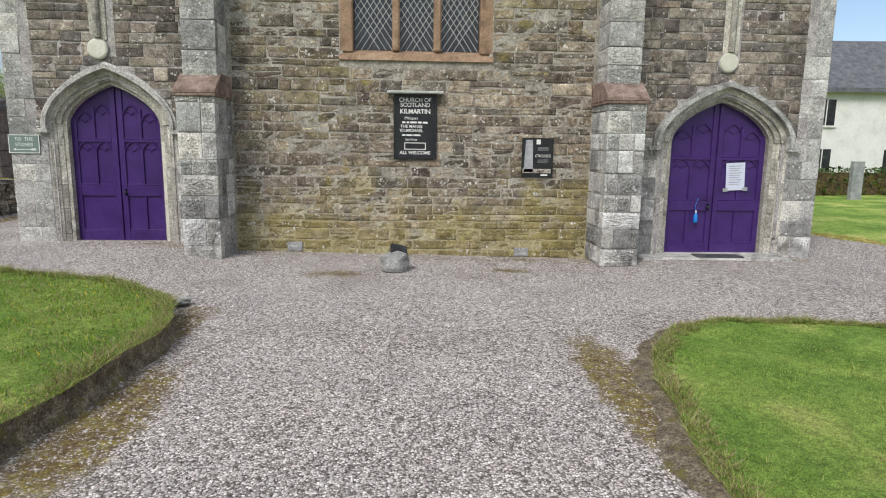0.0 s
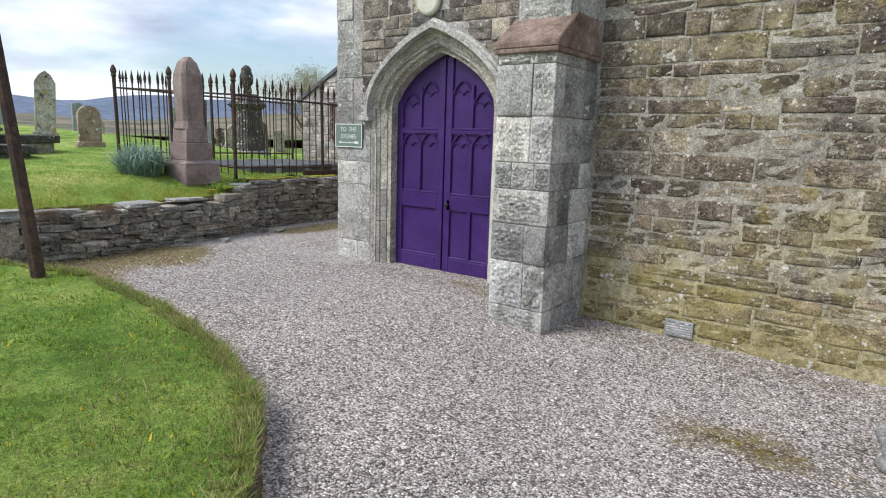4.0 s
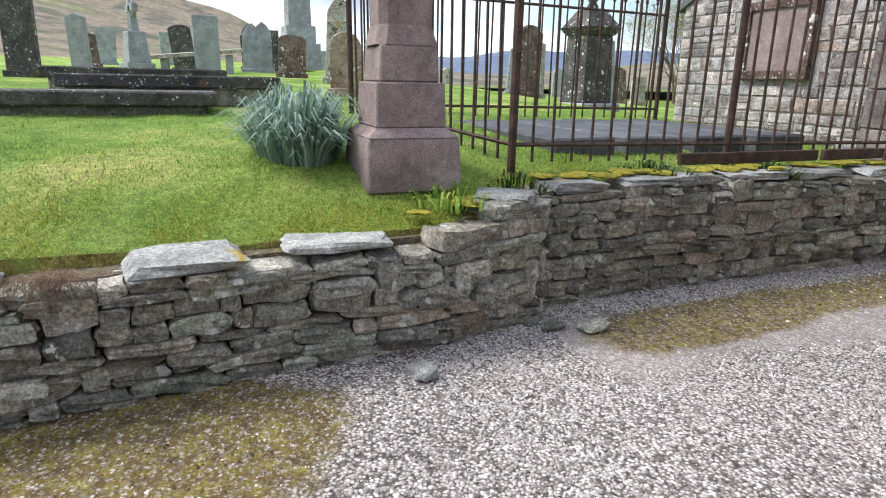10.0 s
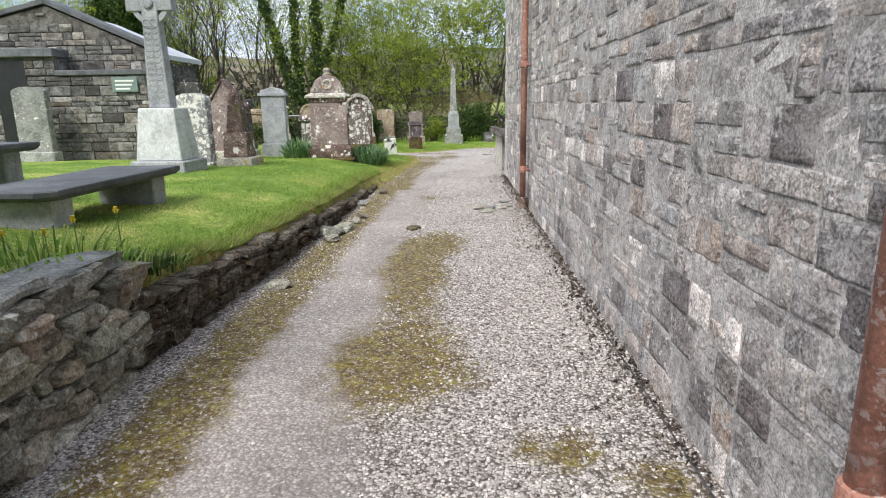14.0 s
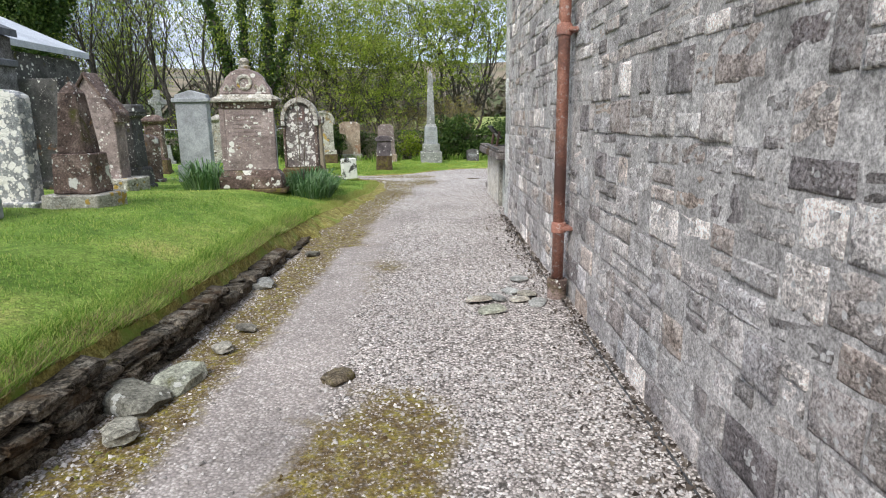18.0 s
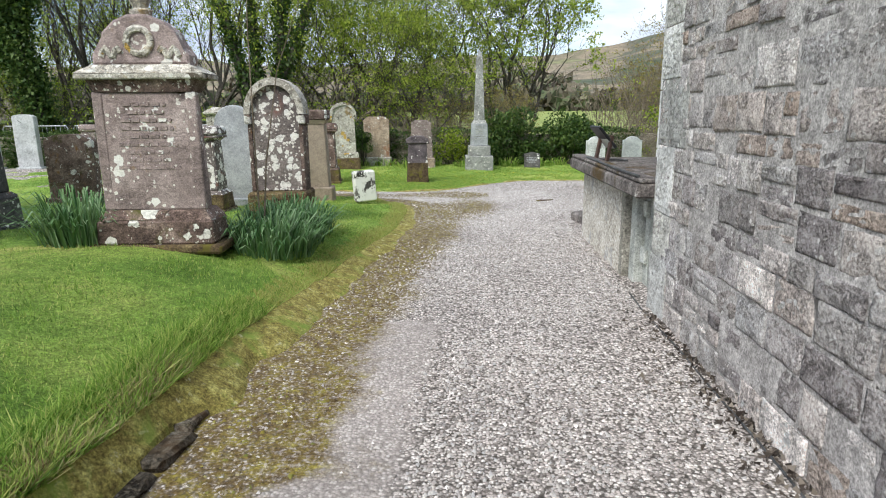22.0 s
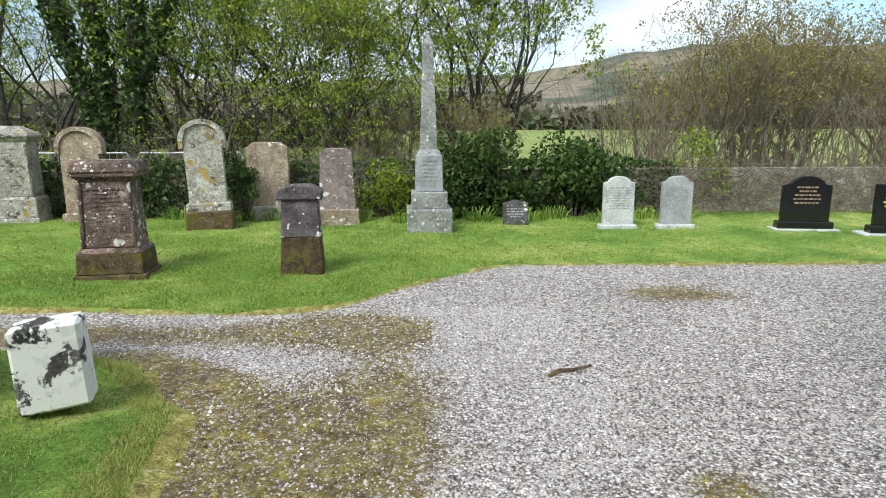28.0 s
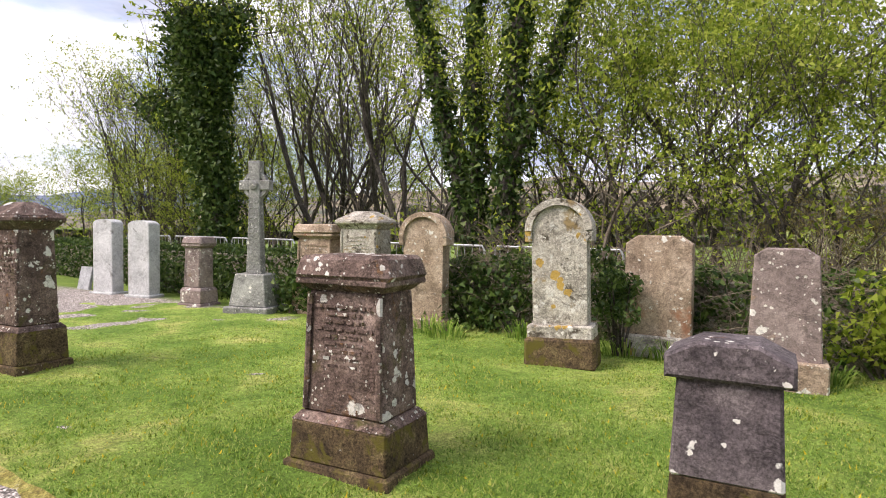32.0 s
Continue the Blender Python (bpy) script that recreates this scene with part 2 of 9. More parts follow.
MANY = [((0.74, 0.72, 0.68), 11, 0.72, 0.95), ((0.68, 0.65, 0.6), 26, 0.6, 0.8)]
# church stone: schist and sandstone rubble, browner on the tower, greyer on the flank
M_TOWER = surface("tower_rubble", (0.125, 0.109, 0.095), (0.28, 0.25, 0.21), (0.47, 0.435, 0.37), 7.5, 80, 0.9, 0.95, 0.3,
                  [((0.6, 0.58, 0.54), 13, 0.61, 0.04), ((0.33, 0.275, 0.1), 2.2, 0.59, 0.12), ((0.05, 0.04, 0.035), 1.1, 0.57, 0.14)], dist=0.02, tints=STONE_TINTS, wash=[((0.07, 0.062, 0.055), 0.5, 0.5, 0.16, 0.7), ((0.36, 0.31, 0.12), 0.6, 0.53, 0.12, 0.5)], lichen=[((0.62, 0.6, 0.55), 17, 0.3, 0.22), ((0.55, 0.53, 0.48), 34, 0.36, 0.2)], cracks=12.0, deep=0.6, algae=[((0.36, 0.3, 0.09), 0.0, 2.3, 0.5)])
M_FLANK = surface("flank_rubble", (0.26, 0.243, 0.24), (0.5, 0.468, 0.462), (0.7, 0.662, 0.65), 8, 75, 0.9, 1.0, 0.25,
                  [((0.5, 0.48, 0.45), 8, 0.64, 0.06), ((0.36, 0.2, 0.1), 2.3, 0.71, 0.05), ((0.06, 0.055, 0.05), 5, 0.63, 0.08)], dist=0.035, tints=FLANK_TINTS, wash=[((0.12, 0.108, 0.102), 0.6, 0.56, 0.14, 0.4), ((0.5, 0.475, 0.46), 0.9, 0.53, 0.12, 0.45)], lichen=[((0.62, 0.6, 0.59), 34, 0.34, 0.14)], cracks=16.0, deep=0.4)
M_AISLE = surface("aisle_rubble", (0.12, 0.112, 0.105), (0.27, 0.252, 0.235), (0.44, 0.415, 0.385), 7, 80, 0.9, 1.0, 0.3,
                  [((0.5, 0.48, 0.44), 9, 0.65, 0.05), ((0.34, 0.22, 0.1), 2.4, 0.66, 0.06), ((0.05, 0.045, 0.04), 2, 0.58, 0.12)], dist=0.025, tints=STONE_TINTS, lichen=[((0.6, 0.58, 0.54), 26, 0.34, 0.18)], cracks=14.0, deep=0.5)
M_SHEDSTONE = surface("shed_rubble", (0.1, 0.1, 0.098), (0.21, 0.208, 0.2), (0.36, 0.355, 0.345), 6, 80, 0.9, 1.0, 0.3,
                      [((0.48, 0.47, 0.45), 5, 0.64, 0.06), ((0.05, 0.05, 0.045), 3, 0.6, 0.1)], dist=0.03, tints=FLANK_TINTS, cracks=12.0, deep=0.6)
M_MORTAR = surface("mortar", (0.18, 0.165, 0.14), (0.31, 0.288, 0.245), (0.45, 0.425, 0.37), 3, 80, 0.95, 0.8, 0, [((0.24, 0.21, 0.08), 1.2, 0.6, 0.15), ((0.1, 0.09, 0.08), 0.9, 0.56, 0.14)], algae=[((0.38, 0.32, 0.1), 0.0, 2.3, 0.5)])
M_MORTAR_F = surface("mortar_flank", (0.2, 0.187, 0.18), (0.35, 0.328, 0.318), (0.5, 0.472, 0.456), 4, 80, 0.95, 0.8, 0, [((0.09, 0.082, 0.078), 3, 0.6, 0.08)])
M_DRESSED = surface("dressed_stone", (0.28, 0.273, 0.262), (0.46, 0.452, 0.438), (0.63, 0.62, 0.6), 3.5, 46, 0.9, 0.72, 0.2,
                    [ ((0.6, 0.6, 0.57), 10, 0.66, 0.05)], dist=0.03, tints=[(0.66, 0.67, 0.66), (1.05, 1.05, 1.04), (0.56, 0.57, 0.57), (1.38, 1.39, 1.4), (0.8, 0.79, 0.76), (1.0, 1.0, 0.97), (0.68, 0.7, 0.69), (1.15, 1.12, 1.06)], wash=[((0.09, 0.088, 0.085), 0.7, 0.52, 0.14, 0.75)], lichen=[((0.6, 0.6, 0.58), 22, 0.3, 0.16)], cracks=0)
M_PALE = surface("pale_moulded_stone", (0.25, 0.235, 0.2), (0.4, 0.38, 0.33), (0.55, 0.53, 0.48), 4, 60, 0.88, 0.8, 0.3,
                 [((0.13, 0.125, 0.115), 2.2, 0.56, 0.14), ((0.62, 0.61, 0.58), 6, 0.66, 0.06)], dist=0.015)
M_QUOIN = surface("pale_dressed_quoin", (0.42, 0.415, 0.4), (0.6, 0.592, 0.57), (0.72, 0.71, 0.69), 3, 70, 0.9, 0.5, 0.15, [((0.25, 0.245, 0.23), 2.4, 0.62, 0.1)])
M_RED = surface("red_sandstone", (0.1, 0.075, 0.062), (0.21, 0.15, 0.125), (0.34, 0.27, 0.235), 4, 80, 0.9, 0.6, 0.2, [(WHITE_LICHEN, 9, 0.68, 0.03)])
M_ORANGE = surface("orange_sandstone", (0.15, 0.1, 0.068), (0.29, 0.195, 0.128), (0.41, 0.3, 0.215), 4, 70, 0.88, 0.4, 0.1, [((0.12, 0.08, 0.06), 3, 0.62, 0.1)])
# grave stones
MID = [((0.72, 0.7, 0.66), 11, 0.42, 0.3), ((0.66, 0.63, 0.58), 30, 0.4, 0.34)]
M_GBROWN = surface("brown_gravestone", (0.06, 0.041, 0.036), (0.15, 0.105, 0.09), (0.3, 0.23, 0.2), 4, 80, 0.92, 0.8, 0.2,
                   [(MOSS, 2.4, 0.58, 0.1), ((0.24, 0.12, 0.04), 2.8, 0.6, 0.08)], lichen=SPOTS + [((0.7, 0.68, 0.63), 6, 0.42, 0.2)], cracks=8.0, deep=0.6, dist=0.02)
M_GPINK = surface("pink_grey_gravestone", (0.13, 0.1, 0.096), (0.26, 0.205, 0.195), (0.4, 0.33, 0.315), 2.2, 90, 0.9, 0.4, 0.1, [((0.08, 0.065, 0.06), 1.8, 0.58, 0.12), ((0.3, 0.2, 0.12), 3, 0.62, 0.08)], lichen=MID, cracks=8.0, deep=0.5)
M_GLICHEN = surface("lichened_gravestone", (0.075, 0.0625, 0.0625), (0.163, 0.138, 0.131), (0.25, 0.213, 0.2), 3, 80, 0.92, 0.5, 0.1,
                    [((0.2, 0.1, 0.08), 2.0, 0.55, 0.1)], lichen=MANY, cracks=9.0, deep=0.5)
M_GCRUST = surface("lichen_crusted_stone", (0.03, 0.028, 0.026), (0.07, 0.066, 0.06), (0.16, 0.15, 0.14), 5, 80, 0.95, 0.7, 0, [((0.72, 0.72, 0.68), 4.2, 0.46, 0.03), ((0.62, 0.62, 0.58), 11, 0.56, 0.03), ((0.12, 0.1, 0.03), 3, 0.66, 0.06)])
M_GTAN = surface("tan_gravestone", (0.2, 0.148, 0.108), (0.36, 0.275, 0.205), (0.5, 0.405, 0.32), 4, 80, 0.9, 0.6, 0.1, [((0.3, 0.15, 0.09), 2.2, 0.58, 0.1), (WHITE_LICHEN, 6, 0.66, 0.04), ((0.13, 0.1, 0.07), 2, 0.6, 0.1)], lichen=FEW, cracks=7.0, deep=0.45)
M_GROSE = surface("plain_rose_sandstone", (0.14, 0.105, 0.1), (0.23, 0.178, 0.168), (0.32, 0.26, 0.245), 2.5, 90, 0.9, 0.35, 0.12, [((0.09, 0.07, 0.065), 1.6, 0.58, 0.14), ((0.45, 0.43, 0.4), 7, 0.71, 0.03)])
M_GSAND = surface("smooth_buff_sandstone", (0.17, 0.135, 0.105), (0.27, 0.22, 0.172), (0.36, 0.3, 0.24), 1.6, 90, 0.9, 0.25, 0.05, [((0.11, 0.085, 0.06), 1.4, 0.6, 0.15)])
M_GLICHG = surface("grey_lichened_slab", (0.16, 0.163, 0.168), (0.27, 0.275, 0.28), (0.4, 0.405, 0.41), 3, 80, 0.9, 0.5, 0.1, [((0.1, 0.1, 0.1), 2.4, 0.58, 0.1)], lichen=MANY, cracks=8.0, deep=0.4)
M_GPALE = surface("pale_gravestone", (0.25, 0.228, 0.195), (0.41, 0.382, 0.332), (0.58, 0.56, 0.51), 4, 80, 0.9, 0.7, 0.1, [((0.1, 0.085, 0.065), 4.5, 0.56, 0.06), ((0.3, 0.22, 0.11), 3.5, 0.58, 0.08), ((0.6, 0.6, 0.56), 8, 0.6, 0.04)], lichen=SPOTS + [((0.45, 0.3, 0.08), 12, 0.3, 0.15)], cracks=7.0, deep=0.6)
M_GGREY = surface("grey_granite", (0.19, 0.196, 0.206), (0.3, 0.31, 0.324), (0.41, 0.42, 0.436), 4, 120, 0.75, 0.35, 0.1, [((0.13, 0.13, 0.13), 2, 0.64, 0.12)])
M_GWHITE = surface("white_gravestone", (0.36, 0.37, 0.375), (0.5, 0.51, 0.515), (0.63, 0.64, 0.645), 3, 110, 0.8, 0.4, 0.05, [((0.24, 0.24, 0.225), 3.5, 0.58, 0.1), ((0.15, 0.15, 0.14), 7, 0.66, 0.05)])
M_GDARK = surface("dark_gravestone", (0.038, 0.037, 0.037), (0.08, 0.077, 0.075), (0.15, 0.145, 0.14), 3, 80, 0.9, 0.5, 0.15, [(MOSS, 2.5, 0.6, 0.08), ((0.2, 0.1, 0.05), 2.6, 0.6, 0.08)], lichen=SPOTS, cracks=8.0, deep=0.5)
M_GPURPLE = surface("purple_brown_gravestone", (0.05, 0.042, 0.048), (0.1, 0.084, 0.09), (0.17, 0.145, 0.15), 4, 80, 0.9, 0.7, 0.1, [((0.2, 0.1, 0.06), 3, 0.58, 0.08), ((0.03, 0.028, 0.028), 3, 0.6, 0.1)], lichen=[((0.72, 0.71, 0.68), 9, 0.42, 0.34), ((0.66, 0.64, 0.6), 22, 0.36, 0.3)], cracks=8.0, deep=0.5)
M_OBELISK = surface("grey_lichened_granite", (0.17, 0.172, 0.165), (0.29, 0.292, 0.28), (0.42, 0.42, 0.4), 3, 90, 0.85, 0.5, 0.15, [((0.12, 0.115, 0.1), 2.2, 0.6, 0.1)], lichen=SPOTS, cracks=9.0, deep=0.5)
M_SLAB = surface("dark_blue_slate_slab", (0.05, 0.054, 0.06), (0.09, 0.095, 0.105), (0.16, 0.165, 0.175), 2.5, 90, 0.65, 0.3, 0.1, [((0.2, 0.2, 0.19), 5, 0.66, 0.06)])
M_GPIER = surface("dark_pink_grey_ashlar", (0.1, 0.086, 0.084), (0.19, 0.165, 0.16), (0.3, 0.265, 0.255), 3, 80, 0.9, 0.6, 0.15, [((0.45, 0.43, 0.4), 6, 0.68, 0.04), ((0.06, 0.05, 0.048), 2, 0.58, 0.12)])
M_GBLACK = plain("polished_black_granite", (0.012, 0.012, 0.013), 0.12)
M_MOSSY = surface("mossy_base", (0.035, 0.025, 0.017), (0.095, 0.066, 0.038), (0.19, 0.15, 0.075), 8, 60, 0.95, 1.0, 0.2, [((0.12, 0.105, 0.022), 5, 0.52, 0.08), (WHITE_LICHEN, 11, 0.66, 0.03)], dist=0.02)
# dry-stone dyke, kerb
M_DYKE = surface("dyke_stone", (0.14, 0.134, 0.12), (0.3, 0.29, 0.26), (0.46, 0.446, 0.405), 3.5, 60, 0.9, 0.8, 0.2,
                 [((0.16, 0.11, 0.08), 1.5, 0.66, 0.08), (MOSS, 2.6, 0.62, 0.08)], dist=0.03, tints=[(0.6, 0.6, 0.58), (1.0, 1.0, 0.97), (0.85, 0.78, 0.7), (1.15, 1.17, 1.1), (0.5, 0.48, 0.46), (0.95, 1.0, 0.9), (0.8, 0.68, 0.6), (1.3, 1.3, 1.26)], lichen=[((0.5, 0.5, 0.46), 22, 0.32, 0.1)], cracks=6.0, deep=0.35)
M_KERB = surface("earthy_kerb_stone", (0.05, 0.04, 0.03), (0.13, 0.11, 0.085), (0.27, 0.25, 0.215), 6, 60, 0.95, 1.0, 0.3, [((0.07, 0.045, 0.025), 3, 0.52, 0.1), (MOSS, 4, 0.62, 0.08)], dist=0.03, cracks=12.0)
M_CAP = surface("cope_stone", (0.13, 0.13, 0.122), (0.26, 0.26, 0.245), (0.42, 0.42, 0.4), 4, 60, 0.9, 0.6, 0.2, [(YELLOW, 3, 0.62, 0.05), ((0.12, 0.115, 0.1), 4, 0.62, 0.07)])
M_SOIL = surface("soil", (0.06, 0.047, 0.034), (0.15, 0.122, 0.085), (0.3, 0.255, 0.18), 9, 60, 1.0, 1.0, 0, [((0.15, 0.13, 0.04), 5, 0.54, 0.08), ((0.4, 0.37, 0.34), 22, 0.64, 0.04)], dist=0.03)
M_VERGE = surface("mossy_verge", (0.11, 0.08, 0.028), (0.23, 0.2, 0.055), (0.42, 0.39, 0.14), 12, 60, 1.0, 0.9, 0, [((0.5, 0.47, 0.3), 14, 0.6, 0.08), ((0.18, 0.27, 0.045), 3, 0.52, 0.15), ((0.1, 0.07, 0.03), 4, 0.6, 0.1)], dist=0.02)
# rust-brown soil, with the shade of a deep pit put into the colour
M_PITSOIL = surface("rusty_soil_pit_shade", (0.02, 0.012, 0.008), (0.05, 0.026, 0.014), (0.1, 0.05, 0.025), 8, 60, 0.6, 0.8)
M_FARWOOD = islands("far_wood", [(0.06, 0.07, 0.04), (0.12, 0.1, 0.075), (0.16, 0.14, 0.1), (0.08, 0.11, 0.05), (0.2, 0.18, 0.12)], 0.9)
M_SLATE = surface("slate", (0.06, 0.065, 0.075), (0.11, 0.115, 0.125), (0.17, 0.175, 0.185), 4, 60, 0.7, 0.3, 0.2, [((0.2, 0.19, 0.12), 3, 0.66, 0.1)])
M_SHED_ROOF = surface("shed_roof_sheet", (0.34, 0.36, 0.4), (0.46, 0.48, 0.52), (0.58, 0.6, 0.64), 2, 40, 0.5, 0.1)
M_HARL = surface("harled_concrete", (0.36, 0.325, 0.28), (0.56, 0.52, 0.46), (0.74, 0.7, 0.64), 5, 36, 0.95, 1.0, 0, [((0.3, 0.31, 0.34), 2.6, 0.55, 0.14), ((0.42, 0.31, 0.16), 3.0, 0.6, 0.12)], dist=0.03)
M_CONC = surface("dark_weathered_concrete", (0.05, 0.043, 0.041), (0.13, 0.114, 0.108), (0.29, 0.265, 0.25), 9, 60, 0.95, 1.0, 0, [((0.42, 0.41, 0.38), 12, 0.62, 0.05), ((0.09, 0.06, 0.025), 1.3, 0.56, 0.08)], dist=0.02)
M_TIMBER = surface("grey_weathered_timber", (0.26, 0.27, 0.25), (0.44, 0.455, 0.425), (0.58, 0.595, 0.56), 6, 90, 0.85, 0.5, 0.12, [((0.08, 0.075, 0.06), 5, 0.66, 0.08)])
M_PURPLE = surface("purple_door_paint", (0.035, 0.0125, 0.096), (0.049, 0.018, 0.13), (0.064, 0.027, 0.162), 2.5, 50, 0.3, 0.12, 0, [((0.12, 0.08, 0.2), 14, 0.74, 0.03)], dist=0.004)
M_IRON = surface("rusty_iron", (0.03, 0.02, 0.018), (0.065, 0.042, 0.036), (0.13, 0.075, 0.055), 9, 70, 0.7, 0.4, 0.25)
M_PIPE = surface("red_brown_painted_iron", (0.2, 0.085, 0.06), (0.34, 0.155, 0.11), (0.44, 0.24, 0.185), 5, 60, 0.6, 0.25, 0, [((0.5, 0.4, 0.37), 26, 0.56, 0.04), ((0.17, 0.085, 0.07), 1.6, 0.54, 0.1), ((0.09, 0.05, 0.04), 5, 0.66, 0.06)])
M_BLACK = surface("black_paint", (0.008, 0.009, 0.011), (0.014, 0.015, 0.018), (0.024, 0.025, 0.028), 5, 60, 0.4, 0.1)
M_SIGNW = plain("white_sign_paint", (0.75, 0.75, 0.72), 0.5)
M_SIGNG = plain("grey_green_sign", (0.16, 0.22, 0.2), 0.5)
M_CREAM = surface("cream_disc", (0.5, 0.49, 0.41), (0.6, 0.59, 0.5), (0.68, 0.67, 0.58), 4, 60, 0.6, 0.1)
M_PAPER = plain("white_paper", (0.62, 0.66, 0.78), 0.7)
M_BLUE = plain("blue_plastic", (0.02, 0.2, 0.62), 0.3)
M_LEAD = plain("lead_came", (0.5, 0.5, 0.49), 0.6, 0.1)
M_GALV = plain("galvanised_steel", (0.5, 0.52, 0.53), 0.4, 0.7)
M_RUBBER = surface("worn_black_rubber", (0.02, 0.02, 0.021), (0.05, 0.051, 0.053), (0.11, 0.112, 0.115), 9, 60, 0.6, 0.2)
M_HOUSE = surface("white_render", (0.62, 0.62, 0.6), (0.74, 0.74, 0.72), (0.8, 0.8, 0.79), 1.5, 40, 0.85, 0.2)
M_MOSSPAD = surface("moss_cushion", (0.17, 0.145, 0.02), (0.32, 0.28, 0.035), (0.44, 0.4, 0.07), 14, 90, 1.0, 1.0, 0.2, dist=0.02)
M_BARK = surface("bark", (0.035, 0.03, 0.026), (0.075, 0.066, 0.056), (0.14, 0.125, 0.11), 6, 40, 0.95, 0.9, 0.2, [((0.08, 0.085, 0.03), 2, 0.62, 0.1)], dist=0.02)
M_TWIG = surface("pale_twig", (0.11, 0.085, 0.06), (0.17, 0.14, 0.105), (0.25, 0.21, 0.165), 6, 40, 0.95, 0.3, 0.2)
M_GRASS = islands("grass_blade", [(0.08, 0.16, 0.025), (0.17, 0.3, 0.05), (0.28, 0.43, 0.08), (0.4, 0.52, 0.12), (0.6, 0.6, 0.22)], 0.6, 0.5)
M_GRASSD = islands("deep_green_blade", [(0.06, 0.13, 0.02), (0.12, 0.23, 0.035), (0.2, 0.33, 0.055), (0.28, 0.4, 0.08), (0.44, 0.48, 0.14)], 0.6, 0.45)
M_STRAW = islands("dry_grass", [(0.16, 0.11, 0.06), (0.28, 0.21, 0.11), (0.4, 0.35, 0.17), (0.5, 0.47, 0.25)], 0.8, 0.3)
M_YMOSS = islands("yellow_moss", [(0.3, 0.27, 0.04), (0.46, 0.42, 0.07), (0.6, 0.54, 0.12), (0.36, 0.42, 0.08)], 0.8, 0.4)
M_LITTER = islands("dead_leaf", [(0.03, 0.024, 0.02), (0.07, 0.055, 0.045), (0.12, 0.1, 0.085), (0.2, 0.17, 0.14)], 0.8)
M_ROOT = islands("withered_root", [(0.11, 0.065, 0.045), (0.2, 0.125, 0.085), (0.3, 0.2, 0.14), (0.4, 0.3, 0.21)], 0.8, 0.3)
M_STRAWG = islands("yellowed_grass", [(0.26, 0.25, 0.06), (0.4, 0.39, 0.12), (0.52, 0.5, 0.2), (0.3, 0.4, 0.08)], 0.8, 0.4)
M_LEAF = islands("spring_leaf", [(0.11, 0.17, 0.02), (0.22, 0.3, 0.032), (0.34, 0.42, 0.055), (0.48, 0.52, 0.1)], 0.6, 0.5)
M_WILLOW = islands("willow_bud", [(0.2, 0.15, 0.05), (0.3, 0.25, 0.08), (0.36, 0.34, 0.1)], 0.7, 0.4)
M_IVY = islands("ivy_leaf", [(0.02, 0.045, 0.012), (0.04, 0.08, 0.018), (0.075, 0.125, 0.026), (0.13, 0.18, 0.05)], 0.45, 0.2)
M_DAFF = islands("daffodil_leaf", [(0.06, 0.14, 0.05), (0.11, 0.21, 0.075), (0.17, 0.28, 0.12), (0.25, 0.35, 0.2)], 0.5, 0.25)
M_DAFFP = islands("pale_daffodil_leaf", [(0.14, 0.22, 0.17), (0.24, 0.34, 0.28), (0.36, 0.46, 0.4)], 0.5, 0.25)
M_MOSSBIT = islands("moss_tuft", [(0.06, 0.038, 0.02), (0.12, 0.085, 0.028), (0.2, 0.165, 0.035), (0.13, 0.14, 0.035), (0.28, 0.25, 0.06), (0.36, 0.32, 0.28)], 0.95)
M_FLOWER = plain("yellow_petal", (0.75, 0.55, 0.03), 0.6)
M_PEBBLE = islands("pebble", [(0.16, 0.147, 0.14), (0.35, 0.315, 0.3), (0.46, 0.418, 0.4), (0.38, 0.372, 0.37), (0.6, 0.555, 0.53), (0.24, 0.22, 0.212), (0.8, 0.755, 0.73)], 0.85)


